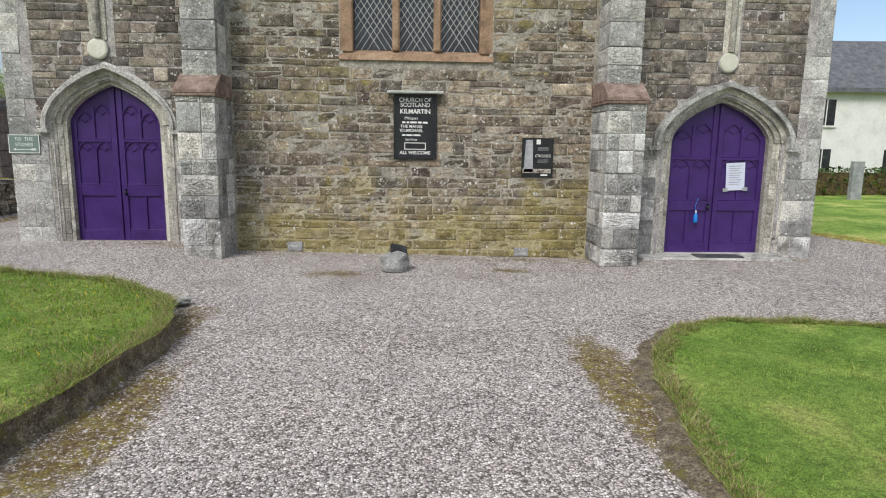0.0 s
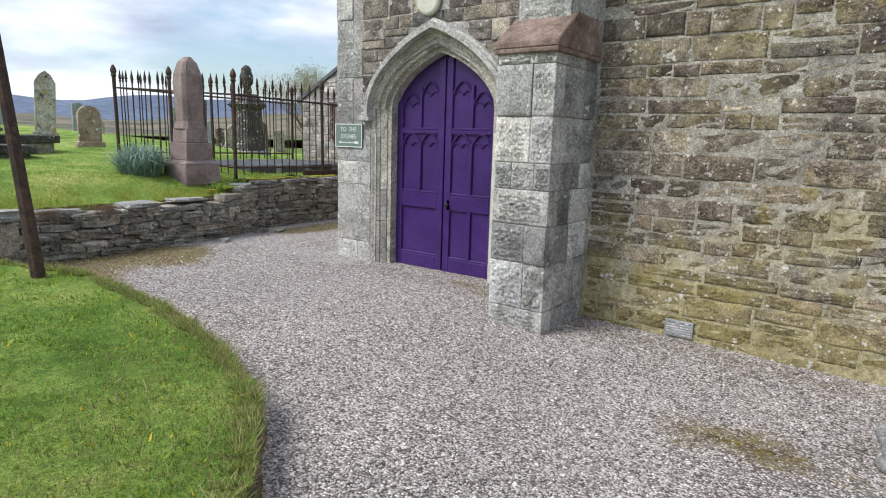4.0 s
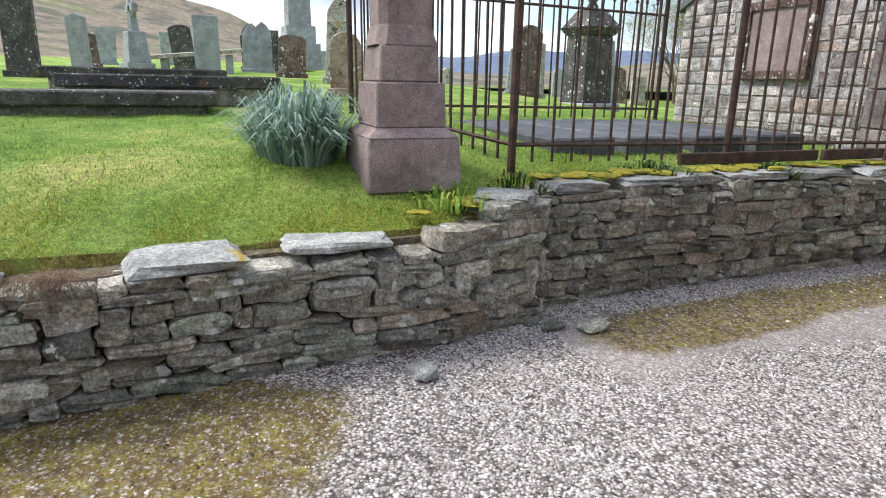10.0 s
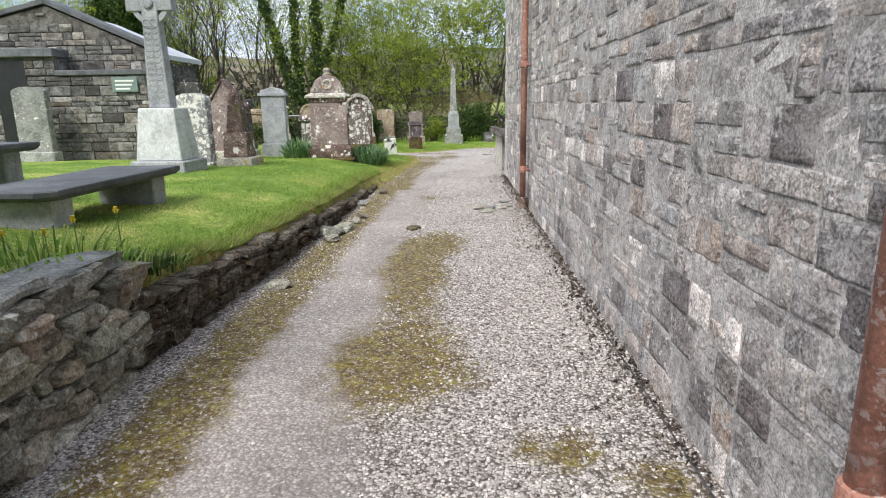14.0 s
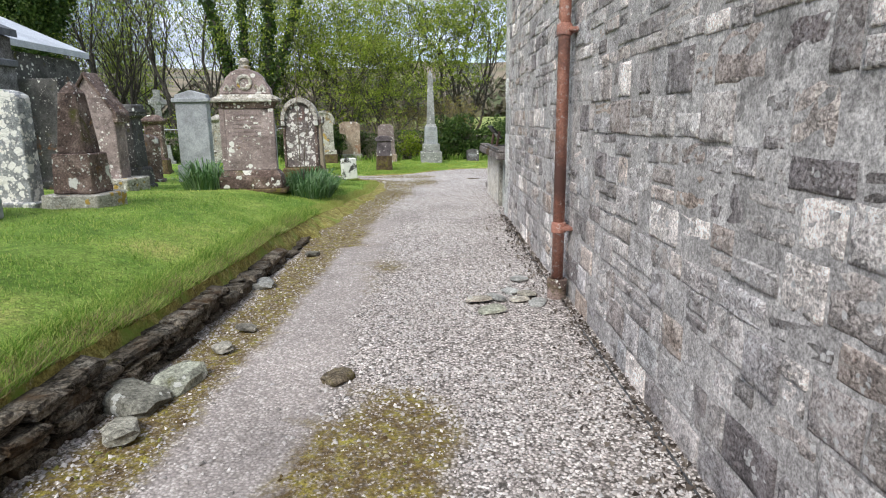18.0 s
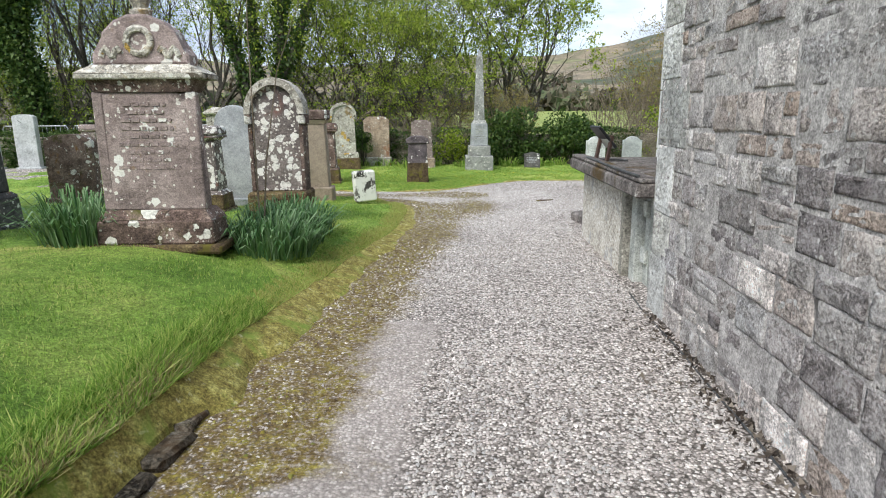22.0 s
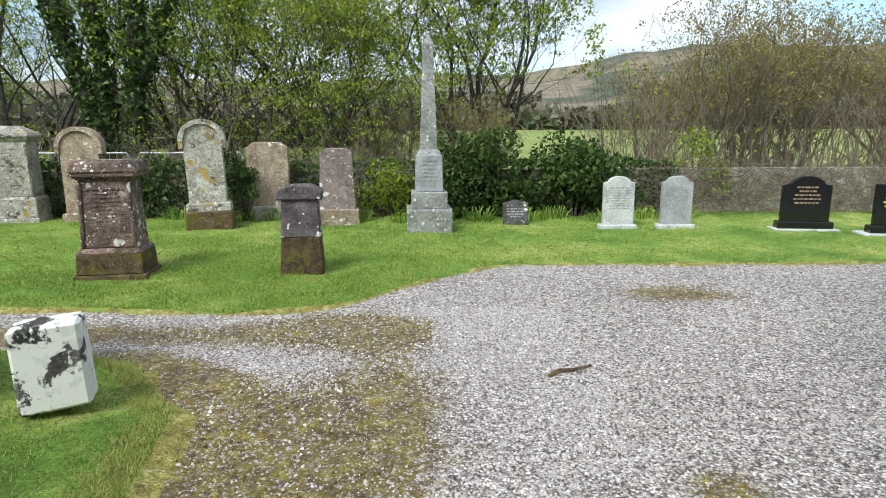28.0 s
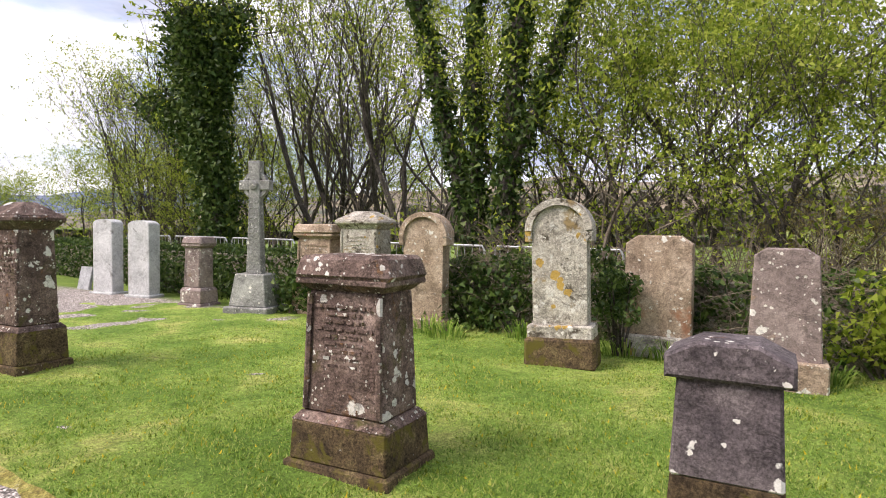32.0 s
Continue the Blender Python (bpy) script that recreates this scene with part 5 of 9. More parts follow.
TOWER_BLOCKS = [block_mesh("tower_stone", M_TOWER, 100 + i, 0.13) for i in range(9)]
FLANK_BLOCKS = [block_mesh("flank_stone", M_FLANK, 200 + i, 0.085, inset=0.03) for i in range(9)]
DRESS_BLOCKS = [pecked_mesh("dressed_stone", M_DRESSED, 300 + i, (0.09, 0.12)[i % 2]) for i in range(6)] + [block_mesh("dressed_stone", M_DRESSED, 306, 0.04, inset=0.012)]
SHED_BLOCKS = [block_mesh("shed_stone", M_SHEDSTONE, 400 + i, 0.08, inset=0.04) for i in range(6)]
AISLE_BLOCKS = [block_mesh("aisle_stone", M_AISLE, 450 + i, 0.09, inset=0.04) for i in range(7)]
LAST_STONES = []

DOOR_L = dict(cx=-5.12, hw=0.83, z0=-0.02, spring=2.16, rise=0.7, trim=0.85)
DOOR_R = dict(cx=6.32, hw=0.97, z0=-0.2, spring=2.0, rise=0.76, trim=1.0)


def box_wall(name, label, x0, y0, z0, x1, y1, z1, mat):
    return tagged(part(name, bm_box(x0, y0, z0, x1, y1, z1), mat), label, "wall", kind="structure")


# backing walls, with the door and window openings left free
def wall_with_opening(name, label, x0, x1, z0, z1, y0, y1, o, mat):
    line = [(x + o["cx"], z) for x, z in arch_line(o["hw"] + 0.2, o["spring"], o["rise"] + 0.1, z0)]
    outer = [(x1, z0)] + [(x1 - (x1 - x0) * i / (len(line) - 3), z1) for i in range(len(line) - 2)] + [(x0, z0)]
    return tagged(part(name, bm_band(line, outer, y0, y1), mat), label, "wall", kind="structure")


wall_aisle_l = wall_with_opening("wall_west_left", "west aisle wall of mixed rubble with dressed corner stones", -6.9, -3.3, -0.3, 6.2, -0.004, 0.7, DOOR_L, M_MORTAR_F)
wall_aisle_r = wall_with_opening("wall_west_right", "west aisle wall of dark rubble round the second door", 4.0, 8.25, -0.5, 6.2, -0.004, 0.7, DOOR_R, M_MORTAR_F)
WIN = (-0.72, 1.56, 3.62, 6.6)
wall_tower = thing("wall_west_tower", "brown rubble tower wall with lichen and yellow algae", "wall", kind="structure")
for x0, x1, z0, z1 in ((-3.3, WIN[0] - 0.2, -0.5, 13), (WIN[1] + 0.2, 4.0, -0.5, 13), (WIN[0] - 0.2, WIN[1] + 0.2, -0.5, WIN[2] - 0.2), (WIN[0] - 0.2, WIN[1] + 0.2, WIN[3], 13)):
    part("masonry_core", bm_box(x0, -0.008, z0, x1, 0.75, z1), M_MORTAR, wall_tower)
FLANK_LEN = 17.5
FLANK_RZ = -90 - math.degrees(math.atan2(0.4, 17.75))
wall_flank = thing("wall_north", "long grey coursed rubble flank wall of the church", "wall", -6.526, 17.5, 0, FLANK_RZ, kind="structure")
part("masonry_core", bm_box(0.0, -0.009, -0.3, FLANK_LEN - 0.02, 0.7, 6.2), M_MORTAR_F, wall_flank)
box_wall("wall_east", "rubble end wall of the church", -6.5, 16.9, -0.3, 8.2, 17.49, 6.2, M_MORTAR_F)
box_wall("wall_south", "rubble south wall of the church", 7.55, 0.72, -0.5, 8.23, 17.0, 6.2, M_MORTAR_F)
box_wall("wall_tower_side", "rubble tower side", -3.28, 0.8, 6.0, 3.98, 6.0, 13, M_MORTAR)
box_wall("floor", "dark church floor behind the doors", -6.5, 0.75, -0.4, 7.5, 17.0, -0.3, M_SLATE)
rf = bm_prism([(-7.2, 6.0), (0.6, 10.2), (8.5, 6.0), (8.5, 6.2), (0.6, 10.45), (-7.2, 6.2)], 0.2, 17.9)
tagged(part("roof", rf, M_SLATE), "dark slate church roof", "roof", kind="structure")
tagged(part("ceiling", bm_box(-6.4, 0.8, 5.8, 7.5, 17, 5.95), M_HOUSE), "plain church ceiling", "ceiling", kind="structure")

# east end beyond the flank: the chancel wall and its buttress
chancel = thing("chancel", "rubble chancel wall with a pale dressed buttress", "wall", -4.55, 17.75, 0, kind="structure")
part("masonry_core", bm_box(0, 0.0, -0.3, 6.5, 3.75, 6.0), M_MORTAR_F, chancel)
ch_face = thing("wall_chancel_north", "grey rubble chancel wall with dressed corner", "wall", -4.57, 21.5, 0, -90, kind="structure")
part("buttress_core", bm_box(0.02, -0.69, -0.3, 0.26, 0.1, 5.0), M_CONC, ch_face, "dark weathered buttress")
bz, bk = 0.6, 0
while bz < 4.6:
    bh = (0.42, 0.3, 0.5)[bk % 3]
    part("quoin", roughen(bm_box(0.0, -0.715, bz, 0.28, -0.56 - 0.05 * (bk % 2), bz + bh - 0.01, 0.01), 0.006, 5), M_QUOIN, ch_face)
    part("ashlar", roughen(bm_box(0.2, -0.55, bz, 0.275, -0.06, bz + bh - 0.012, 0.01), 0.008, 5), M_CONC, ch_face)
    bz += bh
    bk += 1


def hole_rect(a, b, z0, z1):
    return lambda za, zb: (a, b) if za < z1 - 0.01 and zb > z0 + 0.01 else None


def hole_arch(o, grow):
    line = arch_half(o["hw"] + grow, o["spring"], o["rise"] + grow * 0.9, 24)

    def f(za, zb):
        if za > o["spring"] + o["rise"] + grow * 0.9:
            return None
        w = max([x for x, z in line if z >= za] or [0]) if za > o["spring"] else o["hw"] + grow
        return (o["cx"] - w, o["cx"] + w)
    return f


# tower rubble, flank rubble and aisle stones are laid at the end of the file
LAST_STONES.append((wall_tower, courses(-2.93, 3.73, -0.4, 4.9, (0.12, 0.25), (0.22, 0.72), [hole_rect(WIN[0] - 0.26, WIN[1] + 0.26, WIN[2] - 0.3, 9)], 1), TOWER_BLOCKS, lambda b: abs(b[0]) * 0.3 + b[1], 0.0))
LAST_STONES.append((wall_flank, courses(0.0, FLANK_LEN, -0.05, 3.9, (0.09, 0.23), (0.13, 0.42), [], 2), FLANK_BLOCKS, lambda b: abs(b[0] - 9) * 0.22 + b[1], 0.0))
LAST_STONES.append((ch_face, courses(0.3, 3.7, 0.8, 4.4, (0.2, 0.3), (0.3, 0.7), [], 9), FLANK_BLOCKS, lambda b: -b[0], 0.0))


def aisle_stones(parent, x0, x1, z0, o, corner_left, seed):
    hood = hole_arch(o, 0.34)
    bl = courses(x0 + (0.5 if corner_left else 0.06), x1 - (0.06 if corner_left else 0.5), 2.05, 5.0, (0.12, 0.26), (0.22, 0.55), [hood, hole_rect(o["cx"] - 0.17, o["cx"] + 0.17, 3.55, 9)], seed)
    LAST_STONES.append((parent, bl, AISLE_BLOCKS, lambda b: b[1], 0.0))
    r = random.Random(seed)
    quoins, z = [], z0
    while z < 5.0:
        h = r.uniform(0.3, 0.44)
        for a, b in ((x0, o["cx"] - o["hw"] - 0.3), (o["cx"] + o["hw"] + 0.3, x1)):
            if z < 2.05:
                mid = a + (b - a) * r.choice((0.38, 0.5, 0.62))
                quoins += [(a, z, mid - a, h), (mid, z, b - mid, h)] if b - a > 0.3 else [(a, z, b - a, h)]
            else:
                w = r.choice((0.32, 0.5))
                if corner_left and a == x0:
                    quoins.append((a, z, w, h))
                if not corner_left and b == x1:
                    quoins.append((b - w, z, w, h))
        z += h
    LAST_STONES.append((parent, quoins, DRESS_BLOCKS, lambda b: b[1], -0.012))


aisle_stones(wall_aisle_l, -6.92, -3.55, -0.05, DOOR_L, True, 21)
aisle_stones(wall_aisle_r, 4.41, 8.27, -0.25, DOOR_R, False, 22)
# dressed return of the corner on the flank
cr_ = random.Random(5)
z, ret = -0.05, []
while z < 4.6:
    h = cr_.uniform(0.3, 0.44)
    ret.append((FLANK_LEN - 0.02 - (w := cr_.choice((0.34, 0.52))), z, w, h))
    z += h
LAST_STONES.append((wall_flank, ret, DRESS_BLOCKS, lambda b: b[1], -0.02))
z, ret = -0.05, []
while z < 4.6:
    h = cr_.uniform(0.3, 0.5)
    ret.append((-0.01, z, cr_.choice((0.4, 0.6)), h))
    z += h
LAST_STONES.append((wall_flank, ret, DRESS_BLOCKS, lambda b: b[1], -0.02))


def doorway(o, label, seed):
    """Moulded stone surround with hood."""
    t = thing("door_surround", label, "door surround", o["cx"], 0, 0, kind="structure")
    hw, sp, ri, z0, k_ = o["hw"], o["spring"], o["rise"], o["z0"] - 0.15, o["trim"]
    A = lambda g: arch_line(hw + g * k_, sp, ri + g * 0.9, z0, 14)
    r = random.Random(seed)
    cuts = [0.0]
    while cuts[-1] < sp - z0 - 0.25:
        cuts.append(cuts[-1] + r.uniform(0.28, 0.5))
    cuts = [c / (sp - z0) for c in cuts[:-1]] + [1.0]
    part("inner_moulding", bm_band(A(0.0), A(0.1), 0.09, 0.3), M_PALE, t)
    for g0, g1, ya, yb, nm in ((0.08, 0.2, 0.03, 0.2, "chamfer_stone"), (0.18, 0.31, -0.02, 0.12, "jamb_stone")):
        for s in (-1, 1):
            for a, b in zip(cuts, cuts[1:]):
                za, zb = z0 + (sp - z0) * a + 0.003, z0 + (sp - z0) * b - 0.003
                bb = bmesh.new()
                q = [(s * (hw + g0 * k_), ya + 0.045), (s * (hw + g1 * k_), ya), (s * (hw + g1 * k_), yb), (s * (hw + g0 * k_), yb)]
                lo, hi = [[bb.verts.new((x, y, z)) for x, y in q] for z in (za, zb)]
                bb.faces.new(lo)
                bb.faces.new(hi[::-1])
                for k in range(4):
                    bb.faces.new((lo[k], lo[(k + 1) % 4], hi[(k + 1) % 4], hi[k]))
                bmesh.ops.recalc_face_normals(bb, faces=bb.faces[:])
                part(nm, bb, M_PALE, t)
        inner, outer = A(g0)[1:-1], A(g1)[1:-1]
        step_n = max(3, len(inner) // 6)
        for k in range(0, len(inner) - 1, step_n):
            e = min(k + step_n, len(inner) - 1)
            part("voussoir", bm_band(inner[k:e + 1], outer[k:e + 1], ya, yb), M_PALE, t)
    if o["cx"] < 0:
        part("painted_strip", bm_box(hw + 0.012, 0.078, z0 + 0.15, hw + 0.075, 0.12, sp - 0.3, 0.006), M_CREAM, t, "flaking whitewashed strip of the jamb")
    H = lambda g: arch_line(hw + g * k_, sp, ri + g * 0.9, sp - 0.1, 14)
    part("hood_mould", bm_band(H(0.3), H(0.38), -0.14, 0.05), M_DRESSED, t, "dark weathered hood moulding")
    part("hood_fillet", bm_band(H(0.37), H(0.43), -0.09, 0.05), M_DRESSED, t)
    for s in (-1, 1):
        part("label_stop", bm_box(min(s * (hw + 0.28 * k_), s * (hw + 0.52 * k_)), -0.13, sp - 0.17, max(s * (hw + 0.28 * k_), s * (hw + 0.52 * k_)), 0.05, sp - 0.09, 0.01), M_DRESSED, t)
    return t


doorway(DOOR_L, "pale moulded pointed-arch stone surround with hood", 1)
doorway(DOOR_R, "pale moulded pointed-arch stone surround with dark hood", 2)


def arc_bar(x0, x1, z, h, y, r=0.012):
    pts = [(x0 + (x1 - x0) * i / 8, y, z + h * math.sin(math.pi * i / 8)) for i in range(9)]
    return pts


def church_door(name, label, o, panelled_right):
    d = thing(name, label, "door", o["cx"], 0.24, o["z0"], kind="structure")
    hw, sp, ri = o["hw"] + 0.02, o["spring"] - o["z0"], o["rise"]
    half = arch_half(hw, sp, ri, 14)
    for s in (-1, 1):
        line = [(0.006 * s, 0.0), (s * hw, 0.0)] + [(s * x, z) for x, z in half]
        line[-1] = (0.006 * s, line[-1][1])
        leaf = part("door_leaf", bm_prism(line, 0.0, 0.06, 0.004), M_PURPLE, d)
        x_in, x_out = 0.012 * s, s * (hw - 0.02)
        lo, hi = min(x_in, x_out), max(x_in, x_out)

        def strip(a, b, c, e, deep=0.03):
            part("stile" if e - c > b - a else "rail", bm_box(a, -deep, c, b, 0.004, e, 0.005), M_PURPLE, leaf)

        strip(lo, lo + 0.1, 0.0, sp + (0.12 if s < 0 else ri - 0.06))
        strip(hi - 0.1, hi, 0.0, sp + (0.12 if s > 0 else ri - 0.06))
        for za, zb in ((0.0, 0.2), (0.86, 1.06), (1.86, 1.91)):
            strip(lo + 0.1, hi - 0.1, za, zb)
        mid = (lo + hi) / 2
        strip(mid - 0.022, mid + 0.022, 1.06, 1.74)
        strip(mid - 0.022, mid + 0.022, 1.91, sp + ri * 0.42)
        if s > 0 or panelled_right:
            strip(mid - 0.03, mid + 0.03, 0.2, 0.86)
        bars = bmesh.new()
        for zt in (1.72, sp + 0.06):
            for a, b in ((lo + 0.1, mid - 0.01), (mid + 0.01, hi - 0.1)):
                if zt > 2 and abs(a + b) < abs(lo + hi):
                    zt += 0.14
                elif zt > 2.3:
                    zt -= 0.14
                bm_tube(arc_bar(a, b, zt, 0.15, -0.016), 0.016, 5, bars)
                q = (b - a) / 2
                for c in (a, a + q):
                    bm_tube(arc_bar(c, c + q, zt - 0.03, 0.06, -0.01), 0.009, 5, bars)
        part("tracery", bars, M_PURPLE, leaf)
        for zb in (0.2, 1.06, 1.91):
            part("sill_moulding", bm_prism([(lo + 0.1, 0.0), (hi - 0.1, 0.0), (hi - 0.1, 0.03), (lo + 0.1, 0.03)], -0.028, -0.001, 0.008), M_PURPLE, leaf).matrix_basis = pose(0, 0, zb)
    knob = bm_lathe([(0.012, 0.0), (0.014, 0.03), (0.03, 0.04), (0.034, 0.055), (0.026, 0.075), (0.005, 0.08)], 14)
    bmesh.ops.transform(knob, matrix=pose(0.09 if not panelled_right else -0.1, -0.015, 0.93, 90), verts=knob.verts)
    part("door_knob", knob, M_BLACK, d, "black iron door knob")
    plate = bm_box((0.09 if not panelled_right else -0.1) - 0.03, -0.03, 0.86, (0.09 if not panelled_right else -0.1) + 0.03, -0.012, 1.0, 0.004)
    part("lock_plate", plate, M_PURPLE, d)
    return d


church_door("door_1", "closed purple double church door with gothic panels", DOOR_L, False)
church_door("door_2", "closed purple double church door with a paper notice", DOOR_R, True)

notice = tagged(part("paper_notice", bm_box(-0.19, -0.004, -0.27, 0.19, 0.004, 0.27), M_PAPER), "white paper notice taped to the purple door", "notice")
notice.matrix_basis = pose(6.74, 0.212, 1.34, 0, -3, 0)
for i in range(9):
    ln = part("print_line", bm_box(-0.13, -0.006, 0.2 - 0.045 * i, 0.13 - 0.03 * (i % 3), -0.0045, 0.213 - 0.045 * i), M_GGREY, notice)
for s in (-1, 1):
    part("tape", bm_box(s * 0.2 - 0.05, -0.007, -0.29, s * 0.2 + 0.05, -0.0045, -0.22), M_GALV, notice)
bottle = thing("hand_gel_bottle", "blue plastic gel bottle hung on the door handle", "bottle", 5.98, 0.17, 0.42)
part("body", bm_lathe([(0.03, 0), (0.045, 0.02), (0.042, 0.14), (0.02, 0.18), (0.014, 0.2)], 12), M_BLUE, bottle, smooth=True)
part("cap", bm_lathe([(0.016, 0.2), (0.016, 0.235), (0.008, 0.25)], 10), M_PAPER, bottle, "white bottle cap")
part("strap", bm_tube([(0, 0.0, 0.22), (-0.01, 0.02, 0.34), (0.05, 0.05, 0.48)], 0.007, 6), M_BLUE, bottle)

step = thing("door_step", "worn grey stone doorstep before the purple door", "step", 6.34, -0.05, -0.24, kind="structure")
part("tread", roughen(bm_box(-1.65, -0.5, -0.12, 1.25, 0.3, 0.06, 0.02), 0.01), M_DRESSED, step)
mat_ = tagged(part("doormat", roughen(bm_box(-0.45, -0.16, 0, 0.45, 0.16, 0.025, 0.008), 0.006), M_RUBBER), "dark rubber doormat lying on the doorstep", "doormat")
mat_.matrix_basis = pose(6.25, -0.3, -0.178, 0, 0, -4)

for cx, nm in ((DOOR_L["cx"] - 0.12, 0), (DOOR_R["cx"] - 0.04, 1)):
    disc = thing("wall_disc", "round cream plaque fixed above the church door", "plaque", cx, -0.03, 3.47, group="discs over the doors")
    b = bm_lathe([(0.17, 0.0), (0.18, 0.02), (0.175, 0.05), (0.15, 0.065), (0.02, 0.07)], 28)
    bmesh.ops.transform(b, matrix=pose(0, 0.02, 0, 90), verts=b.verts)
    part("face", b, M_CREAM, disc)
    b = bm_lathe([(0.19, 0.0), (0.195, 0.03), (0.17, 0.04)], 28)
    bmesh.ops.transform(b, matrix=pose(0, 0.04, 0, 90), verts=b.verts)
    part("rim", b, M_GGREY, disc)
    sh_ = thing("wall_shaft", "pale stone shaft rising above the door plaque", "stone shaft", cx + 0.02, 0, 0, kind="structure")
    part("roll", bm_tube([(0, -0.05, 3.66), (0, -0.05, 5.6)], 0.06, 10), M_PALE, sh_)
    part("backing", bm_box(-0.15, -0.03, 3.62, 0.15, 0.05, 5.6, 0.01), M_PALE, sh_)


def buttress(x0, x1, seed, zb):
    b = thing("buttress", "stepped dressed-stone buttress with a red sloping cap", "buttress", 0, 0, 0, group="tower buttresses", kind="structure")
    r = random.Random(seed)
    y0, cap = -0.95, 2.66
    part("core", bm_box(x0 + 0.022, y0 + 0.018, zb - 0.2, x1 - 0.022, 0.05, cap), M_MORTAR_F, b)
    part("upper_core", bm_box(x0 + 0.06, -0.6, cap - 0.2, x1 - 0.06, 0.05, 6.5), M_MORTAR_F, b)
    z = zb
    while z < cap - 0.02:
        h = min(r.uniform(0.26, 0.5), cap - z)
        if cap - z - h < 0.12:
            h = cap - z
        cuts = r.choice(((0, 1), (0, 0.36, 1), (0, 0.32, 0.72, 1), (0, 0.62, 1), (0, 1)))
        for a, c in zip(cuts, cuts[1:]):
            ob = new("stone", r.choice(DRESS_BLOCKS))
            ob.parent = b
            w = (x1 - x0) * (c - a)
            ob.matrix_basis = Matrix.LocRotScale((x0 + (x1 - x0) * (a + c) / 2, y0 + 0.1, z + h / 2), None, (w - 0.006, 0.22, h - 0.007))
        for side, sg in ((x0, -1), (x1, 1)):
            for a, c in ((y0 + 0.19, y0 + 0.19 + (k := r.choice((0.3, 0.5)))), (y0 + 0.19 + k, 0.02)):
                ob = new("stone", r.choice(DRESS_BLOCKS))
                ob.parent = b
                ob.matrix_basis = Matrix.LocRotScale((side - sg * 0.1, (a + c) / 2, z + h / 2), Euler((0, 0, radians(90 * sg))), (c - a - 0.006, 0.21, h - 0.007))
        z += h
    z = cap + 0.3
    while z < 5.2:
        h = r.uniform(0.3, 0.5)
        ob = new("stone", r.choice(DRESS_BLOCKS))
        ob.parent = b
        ob.matrix_basis = Matrix.LocRotScale(((x0 + x1) / 2, -0.58, z + h / 2), None, (x1 - x0 - 0.07, 0.16, h - 0.012))
        for side, sg in ((x0 + 0.05, -1), (x1 - 0.05, 1)):
            ob = new("stone", r.choice(DRESS_BLOCKS))
            ob.parent = b
            ob.matrix_basis = Matrix.LocRotScale((side - sg * 0.06, -0.24, z + h / 2), Euler((0, 0, radians(90 * sg))), (0.5, 0.14, h - 0.012))
        z += h
    cp = bmesh.new()
    pr = [(-0.99, cap - 0.0), (-0.99, cap + 0.07), (-0.6, cap + 0.36), (0.0, cap + 0.36), (0.0, cap)]
    a = [cp.verts.new((x0 - 0.03, y, q)) for y, q in pr]
    c = [cp.verts.new((x1 + 0.03, y, q)) for y, q in pr]
    cp.faces.new(a)
    cp.faces.new(c[::-1])
    for i in range(5):
        cp.faces.new((a[i], c[i], c[(i + 1) % 5], a[(i + 1) % 5]))
    bmesh.ops.bevel(cp, geom=cp.edges[:], offset=0.012, segments=1, affect="EDGES")
    part("cap", roughen(cp, 0.008, 5), M_RED, b, "red sandstone weathering cap")
    part("drip_moulding", bm_box(x0 - 0.03, -0.99, cap - 0.05, x1 + 0.03, 0.0, cap + 0.0, 0.012), M_RED, b)
    return b


buttress(-3.6, -2.96, 3, -0.24)
buttress(3.74, 4.42, 4, -0.25)

# three-light window over the notice board
win = thing("window_1", "three-light leaded window in orange sandstone", "window", 0, 0, 0, kind="structure")
x0, x1, z0, z1 = WIN
part("jamb", bm_box(x0 - 0.27, -0.01, z0 - 0.1, x0 - 0.02, 0.3, z1, 0.02), M_ORANGE, win)
part("jamb", bm_box(x1 + 0.02, -0.01, z0 - 0.1, x1 + 0.27, 0.3, z1, 0.02), M_ORANGE, win)
b = bm_prism([(0, 0), (0.24, 0.1), (0.24, -0.12), (-0.05, -0.12)], x0 - 0.27, x1 + 0.27, 0.0)
bmesh.ops.transform(b, matrix=Matrix(((0, 1, 0, 0), (1, 0, 0, 0), (0, 0, 1, z0 - 0.12), (0, 0, 0, 1))), verts=b.verts)
part("window_sill", b, M_ORANGE, win)
lw = (x1 - x0) / 3
for i in (1, 2):
    part("mullion", bm_box(x0 + lw * i - 0.07, 0.05, z0 - 0.06, x0 + lw * i + 0.07, 0.28, z1, 0.03), M_ORANGE, win)
